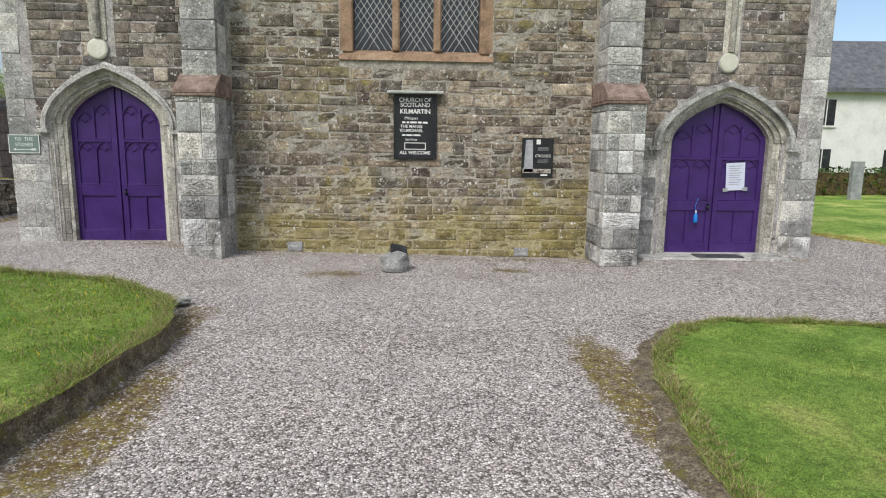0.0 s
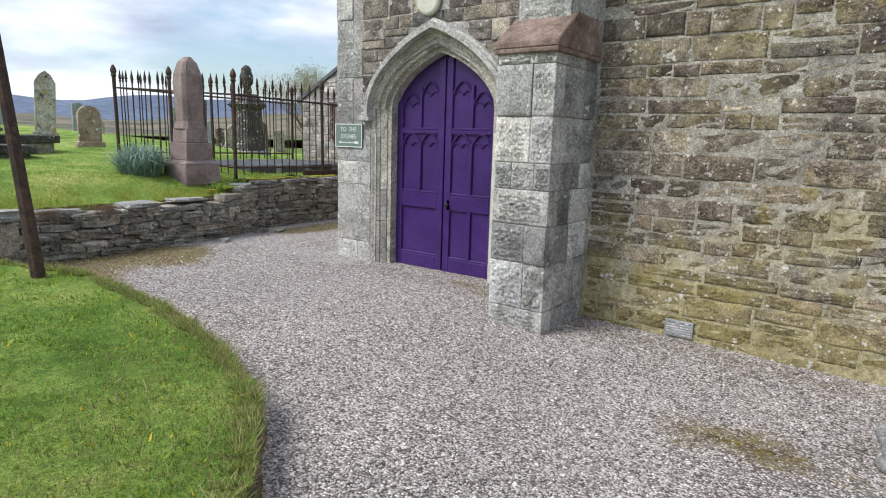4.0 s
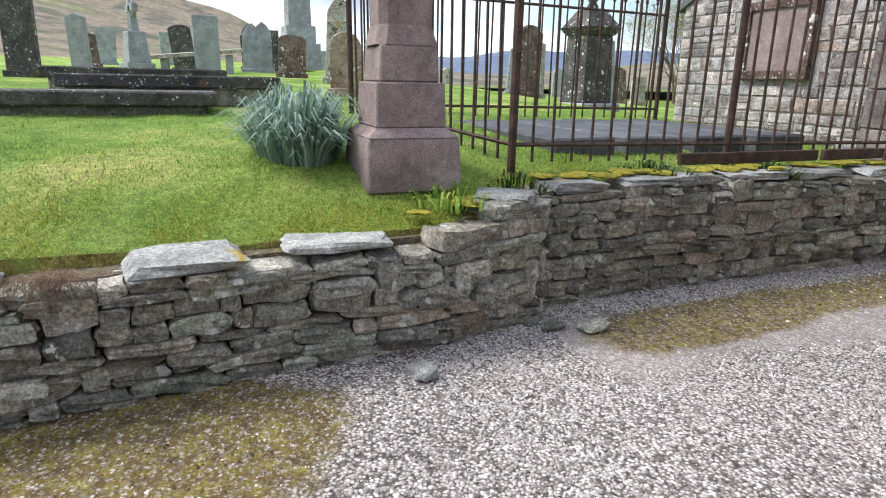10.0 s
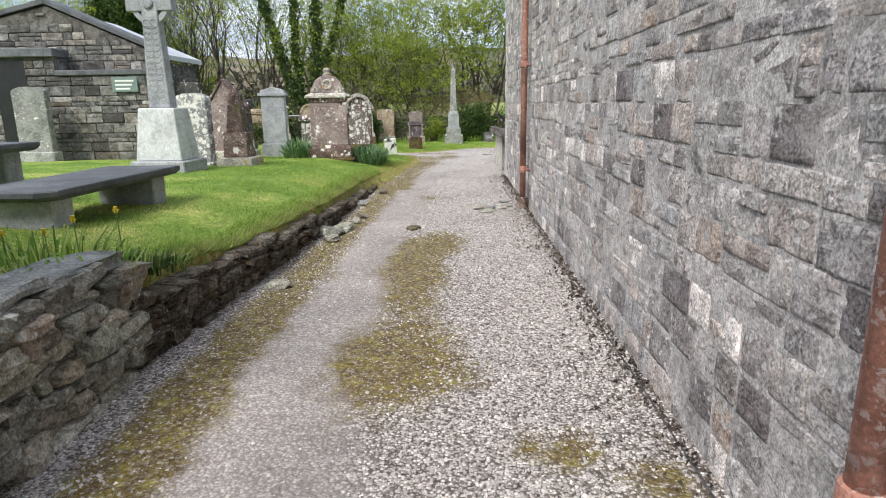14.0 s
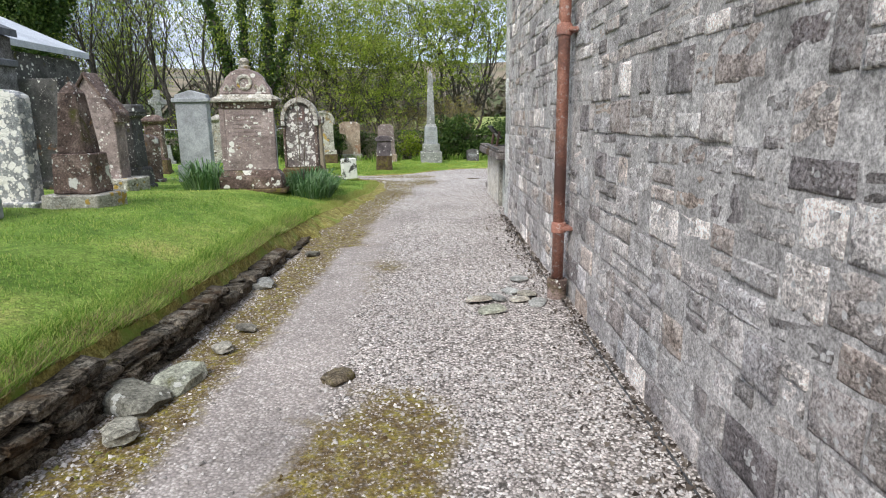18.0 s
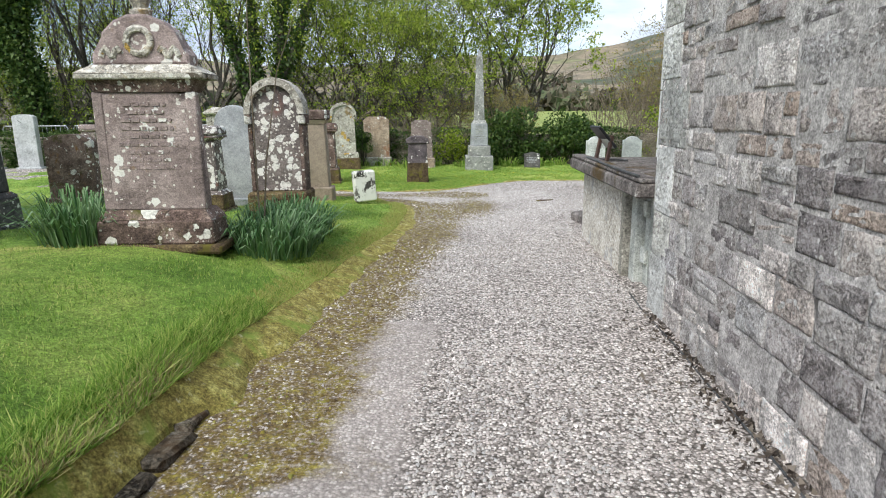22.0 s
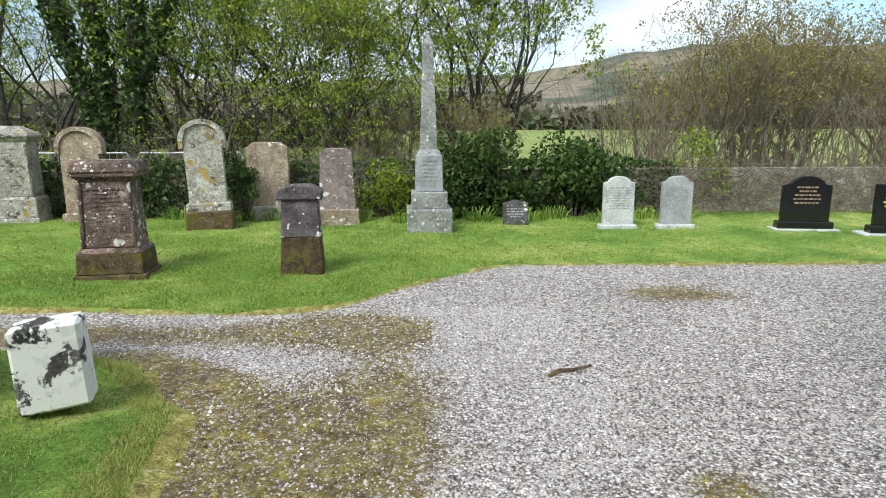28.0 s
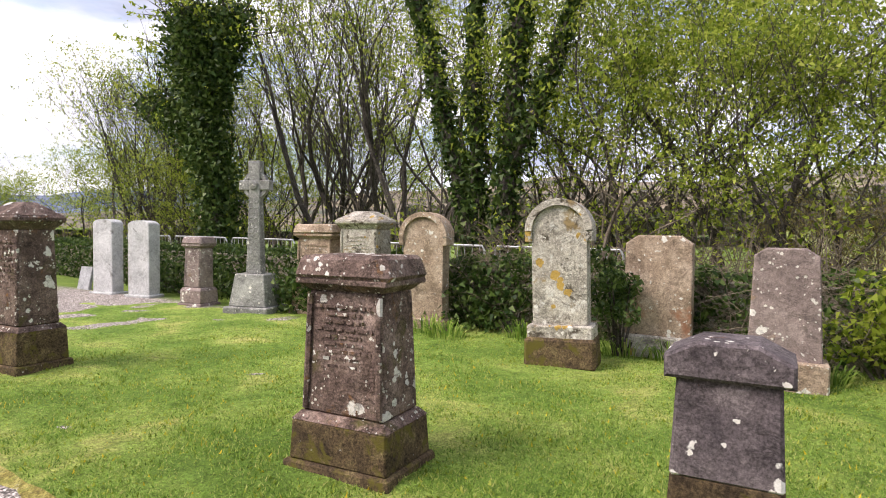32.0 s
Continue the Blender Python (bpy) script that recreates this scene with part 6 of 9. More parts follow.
for i in range(3):
    a, c = x0 + lw * i + (0.07 if i else 0.0), x0 + lw * (i + 1) - (0.07 if i < 2 else 0.0)
    pane = part("pane", bm_box(a - 0.02, 0.2, z0 - 0.03, c + 0.02, 0.21, z1), M_GLASS, win)
    came = bmesh.new()
    step_ = 0.115
    for k in range(-2, 30):
        for s in (1, -1):
            zc = z0 - 0.03 + k * step_ * 1.5
            p0, p1 = (a, zc if s > 0 else zc + (c - a) * 1.5), (c, zc + (c - a) * 1.5 if s > 0 else zc)
            lo_, hi_ = z0 - 0.03, z0 + 1.4
            if max(p0[1], p1[1]) < lo_ or min(p0[1], p1[1]) > hi_:
                continue
            t0, t1 = 0.0, 1.0
            dz = p1[1] - p0[1]
            for lim, up_ in ((lo_, 0), (hi_, 1)):
                t = (lim - p0[1]) / dz
                if (dz > 0) != bool(up_):
                    t0 = max(t0, t)
                else:
                    t1 = min(t1, t)
            if t1 - t0 > 0.02:
                q = [(p0[0] + (p1[0] - p0[0]) * t, 0.195, p0[1] + dz * t) for t in (t0, t1)]
                bm_tube(q, 0.007, 4, came)
    part("lead_came", came, M_LEAD, pane)

# notice boards
def lettering(txt, x, z, size, mat, parent, y=-0.008, bold=0.0, name="lettering", align="CENTER"):
    cu = bpy.data.curves.new(name, "FONT")
    cu.body, cu.size, cu.align_x, cu.extrude, cu.offset = txt, size, align, 0.001, bold
    cu.materials.append(mat)
    ob = new(name, cu)
    ob.parent = parent
    ob.matrix_basis = pose(x, y, z, 90, 0, 0)
    return ob


board = thing("notice_board", "black church notice board with white lettering", "notice board", 0.4, -0.03, 1.62)
part("panel", bm_box(-0.385, -0.02, 0.0, 0.385, 0.03, 1.16, 0.006), M_BLACK, board)
for a, b_ in (((-0.4, -0.035, -0.01), (-0.355, 0.03, 1.17)), ((0.355, -0.035, -0.01), (0.4, 0.03, 1.17)), ((-0.355, -0.035, -0.02), (0.355, 0.03, 0.03)), ((-0.355, -0.035, 1.125), (0.355, 0.03, 1.17))):
    part("moulding", bm_box(*a, *b_, 0.006), M_BLACK, board)
part("canopy", roughen(bm_box(-0.52, -0.16, 1.17, 0.52, 0.05, 1.22, 0.01), 0.008, 6), M_TIMBER, board, "weathered timber drip board")
for txt, z, s, bo in (("CHURCH OF", 1.03, 0.104, 0.001), ("SCOTLAND", 0.94, 0.104, 0.001), ("KILMARTIN", 0.82, 0.112, 0.003), ("Minister", 0.71, 0.078, 0.0), ("THE MANSE", 0.56, 0.078, 0.001), ("KILMICHAEL", 0.485, 0.078, 0.001), ("Services", 0.325, 0.07, 0.0), ("ALL WELCOME", 0.075, 0.084, 0.002)):
    lettering(txt, -0.0 if s > 0.1 or "ALL" in txt else -0.07, z, s, M_SIGNW, board, -0.021, bo)
for za, zb, words in ((0.64, 0.675, (0.06, 0.05, 0.12, 0.07, 0.09)), (0.41, 0.44, (0.06, 0.11, 0.13))):
    xw = -0.24
    for w_ in words:
        part("print_line", bm_box(xw, -0.0225, za, xw + w_, -0.0205, zb), M_SIGNW, board)
        xw += w_ + 0.02
for a, c in (((-0.2, 0.16), (0.2, 0.175)), ((-0.2, 0.275), (0.2, 0.29)), ((-0.2, 0.175), (-0.185, 0.275)), ((0.185, 0.175), (0.2, 0.275))):
    part("service_frame", bm_box(a[0], -0.0225, a[1], c[0], -0.0205, c[1]), M_SIGNW, board)

poster = thing("information_panel", "dark visitor panel with a carved cross photograph", "information panel", 2.72, -0.02, 1.29)
part("panel", bm_box(-0.3, -0.02, 0, 0.3, 0.02, 0.74, 0.006), M_BLACK, poster)
part("photo", bm_prism([(-0.26, 0.1), (-0.08, 0.1), (-0.1, 0.7), (-0.23, 0.7)], -0.0225, -0.0205), M_GGREY, poster, "grey photograph of a carved cross")
part("photo_base", bm_box(-0.28, -0.0225, 0.08, 0.26, -0.0212, 0.16), M_GPALE, poster)
lettering("CROSSES", 0.1, 0.38, 0.075, M_SIGNW, poster, -0.021, 0, align="CENTER")
for k in range(8):
    part("print_line", bm_box(0.0, -0.0225, 0.56 - 0.018 * k if k < 4 else 0.33 - 0.018 * (k - 4), 0.22 - 0.03 * (k % 2), -0.0207, 0.566 - 0.018 * k if k < 4 else 0.336 - 0.018 * (k - 4)), M_GGREY, poster)
part("crest", bm_box(-0.03, -0.0225, 0.62, 0.05, -0.0205, 0.71), M_SIGNW, poster)
part("crest", bm_box(0.07, -0.0225, 0.03, 0.2, -0.0205, 0.06), M_SIGNW, poster)

stones_sign = thing("direction_sign", "grey-green sign pointing to the carved stones", "sign", -6.66, -0.03, 1.62)
part("plate", bm_box(-0.27, -0.012, 0, 0.27, 0.012, 0.33, 0.004), M_SIGNG, stones_sign)
for a, c in (((-0.27, 0.0), (0.27, 0.012)), ((-0.27, 0.318), (0.27, 0.33)), ((-0.27, 0.012), (-0.258, 0.318)), ((0.258, 0.012), (0.27, 0.318))):
    part("border", bm_box(a[0], -0.0145, a[1], c[0], -0.0122, c[1]), M_SIGNW, stones_sign)
lettering("TO  THE", 0, 0.225, 0.085, M_SIGNW, stones_sign, -0.0135)
lettering("STONES", 0, 0.125, 0.085, M_SIGNW, stones_sign, -0.0135)
ar = bm_box(-0.16, -0.0145, 0.062, 0.2, -0.0122, 0.074)
bm_prism([(-0.2, 0.068), (-0.15, 0.09), (-0.15, 0.046)], -0.0165, -0.0124, 0, ar)
bm_prism([(0.12, 0.05), (0.2, 0.05), (0.2, 0.087), (0.12, 0.087)], -0.0165, -0.0124, 0, ar)
part("arrow", ar, M_SIGNW, stones_sign, "white arrow")

for vx in (-1.87, 2.47):
    vent = thing("wall_vent", "small grey metal air vent low in the wall", "vent", vx, -0.02, -0.15 - 0.09 * (vx > 0), group="tower wall vents")
    part("frame", bm_box(-0.14, -0.012, 0, 0.14, 0.02, 0.17, 0.004), M_GGREY, vent)
    for k in range(6):
        part("slat", bm_box(-0.12, -0.018, 0.02 + 0.025 * k, 0.12, -0.01, 0.032 + 0.025 * k), M_DRESSED, vent)

# spotlight on its boulder
spot = thing("spotlight", "black floodlight fixed on a grey boulder", "floodlight", 0.08, -1.62, -0.205)
rk = rock_mesh("boulder", M_OBELISK, 7, 0.8, 3, 1.04)
ob = data_ob("boulder", rk, None, spot)
ob.matrix_basis = Matrix.LocRotScale((0, 0, 0.13), Euler((0, 0, 0.5)), (0.5, 0.44, 0.48))
part("housing", bm_box(-0.14, -0.1, -0.03, 0.14, 0.1, 0.03, 0.012), M_BLACK, spot).matrix_basis = pose(0.05, 0.06, 0.34, 32, 14, 10)
part("lens", bm_box(-0.12, -0.085, 0.03, 0.12, 0.085, 0.034), M_GLASS, spot).matrix_basis = pose(0.05, 0.06, 0.34, 32, 14, 10)
part("bracket", bm_tube([(-0.11, 0.06, 0.34), (-0.11, 0.06, 0.2), (0.2, 0.06, 0.18), (0.2, 0.06, 0.28)], 0.01, 6), M_BLACK, spot)


# rain pipes on the flank
def rain_pipe(y, label):
    x = -6.93 + 0.0225 * y - 0.1
    p = thing("rain_pipe", label, "pipe", x, y, 0, group="rain pipes on the flank")
    part("pipe", bm_tube([(0, 0, 0.16), (0, 0, 5.9)], 0.048, 14), M_PIPE, p, smooth=True)
    for z in (0.62, 2.2, 3.9):
        part("collar", bm_lathe([(0.05, z - 0.05), (0.062, z - 0.04), (0.064, z + 0.0), (0.06, z + 0.04), (0.05, z + 0.045)], 16), M_PIPE, p)
        part("bracket", bm_box(0.02, -0.09, z - 0.02, 0.1, 0.09, z + 0.01, 0.006), M_PIPE, p)
    part("gully", bm_lathe([(0.08, -0.05), (0.082, 0.1), (0.088, 0.11), (0.088, 0.17), (0.066, 0.18), (0.052, 0.15)], 18), M_GBROWN, p, "brown stoneware socket")
    return p


rain_pipe(4.6, "red-brown cast-iron rain pipe with flaking paint")
rain_pipe(12.78, "red-brown cast-iron rain pipe on the church wall")
FLAT = [rock_mesh("flat_stone", M_CAP if i % 2 else M_DYKE, 20 + i, 0.28) for i in range(6)]
rs = random.Random(8)
FEET = [(-7.16, 4.95), (-7.05, 5.05), (-7.27, 4.8), (-7.08, 4.78), (-7.26, 4.6), (-7.17, 4.18), (-7.08, 4.02), (-7.4, 4.7), (-7.12, 4.45), (-6.98, 13.35), (-7.43, 12.69), (-7.26, 12.74), (-6.98, 12.86), (-6.94, 12.6), (-7.08, 12.68), (-7.12, 12.95), (-7.35, 12.4)]
for i, (px, qy) in enumerate(FEET):
    ob = new("flat_stone", FLAT[i % 6])
    s = rs.uniform(0.14, 0.27)
    ob.matrix_basis = Matrix.LocRotScale((px, qy, 0.02 + rs.uniform(0, 0.02)), Euler((rs.uniform(-0.15, 0.15), rs.uniform(-0.15, 0.15), rs.uniform(0, 6))), (s, s * rs.uniform(0.55, 0.85), s * 0.7))
    tagged(ob, "flat grey stone slab lying at the pipe foot", "stone", "stones at the pipe feet")
pts = [(-6.93 + 0.0225 * y - 0.075 + 0.02 * noise.noise((y * 0.9, 0, 0)), y, 0.008 + 0.006 * math.sin(y * 5)) for y in np.arange(1.2, 17.9, 0.2)]
tagged(part("cable", bm_tube(pts, 0.006, 6), M_RUBBER), "black cable running along the wall foot", "cable")


# ---- cellar behind the church ----
cel = thing("cellar_entrance", "low harled cellar with a dark concrete slab roof", "cellar", 0, 0, 0, kind="structure")
part("side_wall", bm_box(-6.52, 18.52, -0.1, -6.3, 20.33, 0.86, 0.015), M_HARL, cel, "harled concrete side wall")
part("end_wall", bm_box(-6.3, 20.13, -0.1, -4.6, 20.33, 0.86), M_HARL, cel)
part("roof_slab", roughen(bm_box(-6.68, 17.52, 0.86, -4.56, 20.42, 0.98, 0.015), 0.012, 4), M_CONC, cel, "dark weathered concrete slab")
part("slab_lip", roughen(bm_box(-6.66, 17.52, 0.98, -6.5, 20.44, 1.02, 0.012), 0.008, 6), M_CONC, cel)
# solid dark block put in for the shade inside the cellar
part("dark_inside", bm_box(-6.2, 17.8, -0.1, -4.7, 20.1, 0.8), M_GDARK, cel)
part("post", bm_box(-6.525, 18.4, -0.08, -6.36, 18.515, 0.86, 0.01), M_PALE, cel)
part("door_post", bm_box(-6.47, 18.2, -0.08, -6.33, 18.36, 0.86, 0.01), M_TIMBER, cel, "grey painted timber post")
cdoor = part("cellar_door", bm_box(-6.36, 17.52, 0.0, -6.33, 18.19, 0.84), M_TIMBER, cel, "weathered grey plank door")
for k in range(5):
    part("plank", bm_box(-6.39, 17.54 + 0.13 * k, -0.02, -6.36, 17.658 + 0.13 * k, 0.84, 0.004), M_TIMBER, cdoor)
for z in (0.2, 0.62):
    part("hinge_block", bm_box(-6.425, 18.06, z, -6.39, 18.18, z + 0.14, 0.006), M_TIMBER, cdoor)
part("roof_cable", bm_tube([(-6.64 + 0.012 * math.sin(y * 2), y, 1.03) for y in np.arange(17.6, 19.7, 0.15)] + [(-6.6, 19.85, 1.02), (-6.42, 19.8, 1.0), (-6.25, 19.72, 1.0), (-6.2, 19.6, 1.0)], 0.013, 6), M_RUBBER, cel, "black cable")
pan = thing("floodlight", "dark tilted floodlight panel on a steel stand", "floodlight", -6.46, 19.72, 0.99)
pan.scale = (0.8, 0.8, 0.8)
part("panel", bm_box(-0.2, -0.15, -0.02, 0.2, 0.15, 0.02, 0.008), M_BLACK, pan).matrix_basis = pose(0.02, 0.03, 0.33, 0, 48, 12)
part("glass", bm_box(-0.18, -0.13, 0.02, 0.18, 0.13, 0.025), M_GLASS, pan).matrix_basis = pose(0.02, 0.03, 0.33, 0, 48, 12)
part("label", bm_box(0.02, -0.14, -0.022, 0.19, 0.14, -0.0205), M_SIGNW, pan).matrix_basis = pose(0.02, 0.03, 0.33, 0, 48, 12)
for s in (-1, 1):
    part("leg", bm_box(-0.025, s * 0.12 - 0.02, 0, 0.025, s * 0.12 + 0.02, 0.36, 0.004), M_IRON, pan).matrix_basis = pose(0, 0, 0, 0, 12, 25)
pit = thing("drain_pit", "rusty brown drain pit with a low concrete kerb", "pit", -6.0, 21.35, -0.06, 12)
part("kerb", roughen(bm_box(-0.36, -0.3, 0, -0.2, 0.36, 0.17, 0.02), 0.015, 5), M_CONC, pit)
part("kerb", roughen(bm_box(-0.2, 0.2, 0, 0.42, 0.36, 0.17, 0.02), 0.015, 5), M_CONC, pit)
# floor lies above the gravel; its dark colour stands for depth and shade
part("pit_floor", bm_box(-0.2, -0.3, -0.02, 0.42, 0.2, 0.05), M_PITSOIL, pit, "rust-brown soil darkened as a pit's shade")
for i in range(9):
    ob = new("boulder", rock_mesh("boulder", M_DRESSED, 40 + i, 0.6))
    s = rs.uniform(0.15, 0.35)
    ob.matrix_basis = Matrix.LocRotScale((rs.uniform(-3.5, -2.3), rs.uniform(23.2, 24.6), 0.0), Euler((0.1, 0.1, rs.uniform(0, 6))), (s, s * 0.8, s * 0.6))
    tagged(ob, "grey weathered boulder lying on the gravel", "boulder", "boulders behind the church")
st_ = bm_tube([(-6.69, 23.72, -0.05), (-6.6, 23.8, -0.045), (-6.48, 23.83, -0.048), (-6.34, 23.91, -0.042)], [0.016, 0.024, 0.02, 0.008], 6)
tagged(part("mossy_stick", st_, M_MOSSY), "dark mossy stick lying on the gravel", "stick")

# ---- dry-stone dyke along the churchyard ----
DYKE = [slab_mesh("dyke_stone", M_DYKE, 60 + i) for i in range(12)]
COPES = [slab_mesh("cope_stone", M_CAP, 80 + i) for i in range(7)]


def dyke(name, label, line, heights, seed, hr=(0.035, 0.125), lr=(0.09, 0.4), cope=True, stones=DYKE):
    """Stones packed in rough courses along a line, face to its right-hand side."""
    t = thing(name, label, "wall", kind="structure")
    p = np.array(line, float)
    d = np.r_[0, np.cumsum(np.linalg.norm(np.diff(p, axis=0), axis=1))]
    r = random.Random(seed)
    at = lambda s: np.array([np.interp(s, d, p[:, k]) for k in range(2)])
    n_parts = 0

    def put(nm, mesh, s, off, z, w, dep, h, tip=0.06):
        nonlocal n_parts
        a = at(s)
        q = at(min(s + 0.05, d[-1])) - at(max(s - 0.05, 0))
        ang = math.atan2(q[1], q[0])
        nrm = np.array([q[1], -q[0]]) / (np.hypot(*q) + 1e-9)
        c = a + nrm * off
        ob = new(nm, mesh)
        ob.parent = t
        ob.matrix_basis = Matrix.LocRotScale((c[0], c[1], z), Euler((r.uniform(-tip, tip), r.uniform(-tip, tip), ang)), (w, dep, h))
        n_parts += 1

    core_v, core_f = [], []
    S = np.linspace(0, d[-1], max(8, int(d[-1] / 0.25)))
    for s in S:
        a = at(s)
        q = at(min(s + 0.05, d[-1])) - at(max(s - 0.05, 0))
        nrm = np.array([q[1], -q[0]]) / (np.hypot(*q) + 1e-9)
        H = np.interp(s, d, heights)
        for o, z in ((-0.13, -0.1), (-0.14, H - 0.05), (-0.45, H - 0.06), (-0.45, -0.1)):
            core_v.append((*(a + nrm * o), z))
    for i in range(len(S) - 1):
        for k in range(4):
            core_f.append((4 * i + k, 4 * i + (k + 1) % 4, 4 * i + 4 + (k + 1) % 4, 4 * i + 4 + k))
    core_f += [(0, 1, 2, 3), tuple(4 * (len(S) - 1) + k for k in (3, 2, 1, 0))]
    mesh_ob("earth_core", core_v, core_f, M_SOIL, t)
    z = -0.03
    top = max(heights)
    while z < top - 0.03:
        h = r.uniform(*hr)
        s = r.uniform(-0.2, 0)
        while s < d[-1]:
            w = r.uniform(*lr) * (1.25 if h < 0.09 else 1.0)
            H = np.interp(s + w / 2, d, heights)
            if z + h * 0.6 < H - (0.03 if cope else 0.0):
                big = r.random() < 0.17 and z + h * 2 < H
                put("stone", r.choice(stones), min(max(s + w / 2, 0.02), d[-1] - 0.02), -0.075 + r.uniform(-0.04, 0.045), z + h / 2 + (h * 0.45 if big else 0), w * 1.0, 0.26, h * (1.95 if big else 1.02), 0.09)
            s += w
        z += h
    if cope:
        s = 0.1
        while s < d[-1] - 0.1:
            w = r.uniform(0.3, 0.8)
            if r.random() < 0.22:
                s += w
                continue
            H = np.interp(s + w / 2, d, heights)
            put("cope_stone", r.choice(COPES), min(s + w / 2, d[-1] - 0.05), -0.16 + r.uniform(-0.05, 0.05), H - 0.025, w * 1.0, r.uniform(0.34, 0.46), r.uniform(0.05, 0.1), 0.035)
            s += w * (1.0 if r.random() < 0.7 else 1.35)
    return t


dyke("dyke_south", "dry-stone retaining dyke with pale cope stones", [(-9.0, -6.4), (-9.15, -3.75), (-9.2, -2.5), (-9.36, -1.3), (-9.43, -0.3), (-9.56, 0.22)], [0.62, 0.64, 0.66, 0.7, 0.72, 0.86], 31)
dyke("dyke_return", "short return of the dry-stone dyke", [(-9.56, 0.22), (-9.6, 0.4), (-9.86, 0.58)], [0.86, 0.87, 0.88], 32)
dyke("dyke_north", "dark dry-stone dyke with pale slab copes and yellow moss", [(-9.86, 0.58), (-9.92, 1.85), (-9.95, 4.1), (-10.0, 6.3), (-10.0, 6.9)], [0.88, 0.9, 0.88, 0.8, 0.72], 33)
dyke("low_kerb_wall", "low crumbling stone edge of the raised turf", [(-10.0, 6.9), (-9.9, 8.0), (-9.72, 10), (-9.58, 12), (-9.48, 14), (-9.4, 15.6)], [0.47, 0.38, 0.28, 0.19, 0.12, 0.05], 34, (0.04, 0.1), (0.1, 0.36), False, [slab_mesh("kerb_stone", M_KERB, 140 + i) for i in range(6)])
for nm, lb, x0, x1, y0, y1, z1 in (("bank", "earth bank behind the dyke", -11.5, -9.75, -26, -3.9, 0.5), ("dyke_far", "dark dry-stone dyke running south", -9.45, -9.1, -24, -6.4, 0.6)):
    tagged(part(nm, roughen(bm_box(x0, y0, -0.1, x1, y1, z1), 0.03), M_SOIL if nm == "bank" else M_DYKE), lb, "wall", kind="structure")
for nm_, me_, loc_, sc_ in (("stone", DYKE[3], (-9.18, -3.7, 0.36), (0.5, 0.26, 0.44)), ("cope_stone", COPES[2], (-9.27, -3.65, 0.68), (0.62, 0.46, 0.1))):
    ob = new(nm_, me_)
    ob.parent = bpy.data.objects["dyke_south"]
    ob.matrix_basis = Matrix.LocRotScale(loc_, Euler((0, 0, radians(92))), sc_)
LOOSE = [(-9.45, 13.3, 0.36), (-9.35, 11.2, 0.4), (-9.5, 10.95, 0.5), (-9.15, 14.6, 0.2), (-9.4, 10.6, 0.3), (-9.04, -0.55, 0.24), (-9.3, 0.75, 0.24), (-9.2, 12.1, 0.18), (-2.32, -4.6, 0.32), (-9.25, 11.7, 0.2), (-9.55, 8.6, 0.26), (-9.4, 0.5, 0.2)]
for i, (x, y, s) in enumerate(LOOSE):
    ob = new("fallen_stone", rock_mesh("fallen_stone", M_CAP if i in (0, 8, 5) else M_DYKE, 90 + i, 0.5))
    ob.matrix_basis = Matrix.LocRotScale((x, y, 0.03), Euler((0.08, -0.1, i * 1.3)), (s * 0.85, s * 0.55, s * 0.5))
    tagged(ob, "grey stone fallen from the dyke onto the gravel", "stone", "fallen dyke stones")
ob = new("earth_clod", rock_mesh("earth_clod", M_SOIL, 120, 0.5))
ob.matrix_basis = Matrix.LocRotScale((-8.41, 11.2, 0.02), Euler((0, 0, 1)), (0.2, 0.14, 0.12))
tagged(ob, "dark clod of earth on the path", "clod")
PADS = [rock_mesh("moss_cushion", M_MOSSPAD, 130 + i, 0.5) for i in range(4)]
for i in range(46):
    y = rs.uniform(-0.5, 5.0)
    x = np.interp(y, [-1.5, 0.3, 0.6, 6.5], [-9.5, -9.64, -10.02, -10.12]) - rs.uniform(0, 0.22)
    ob = new("moss_cushion", PADS[i % 4])
    s = rs.uniform(0.07, 0.2)
    ob.matrix_basis = Matrix.LocRotScale((x, y, np.interp(y, [-1.5, 0.3, 0.6, 4, 6.5], [0.7, 0.85, 0.915, 0.915, 0.825])), Euler((0, 0, i)), (s * 1.2, s * 0.85, s * 0.36))
    tagged(ob, "yellow-green moss cushion on the dyke top", "moss", "moss cushions on the dyke")


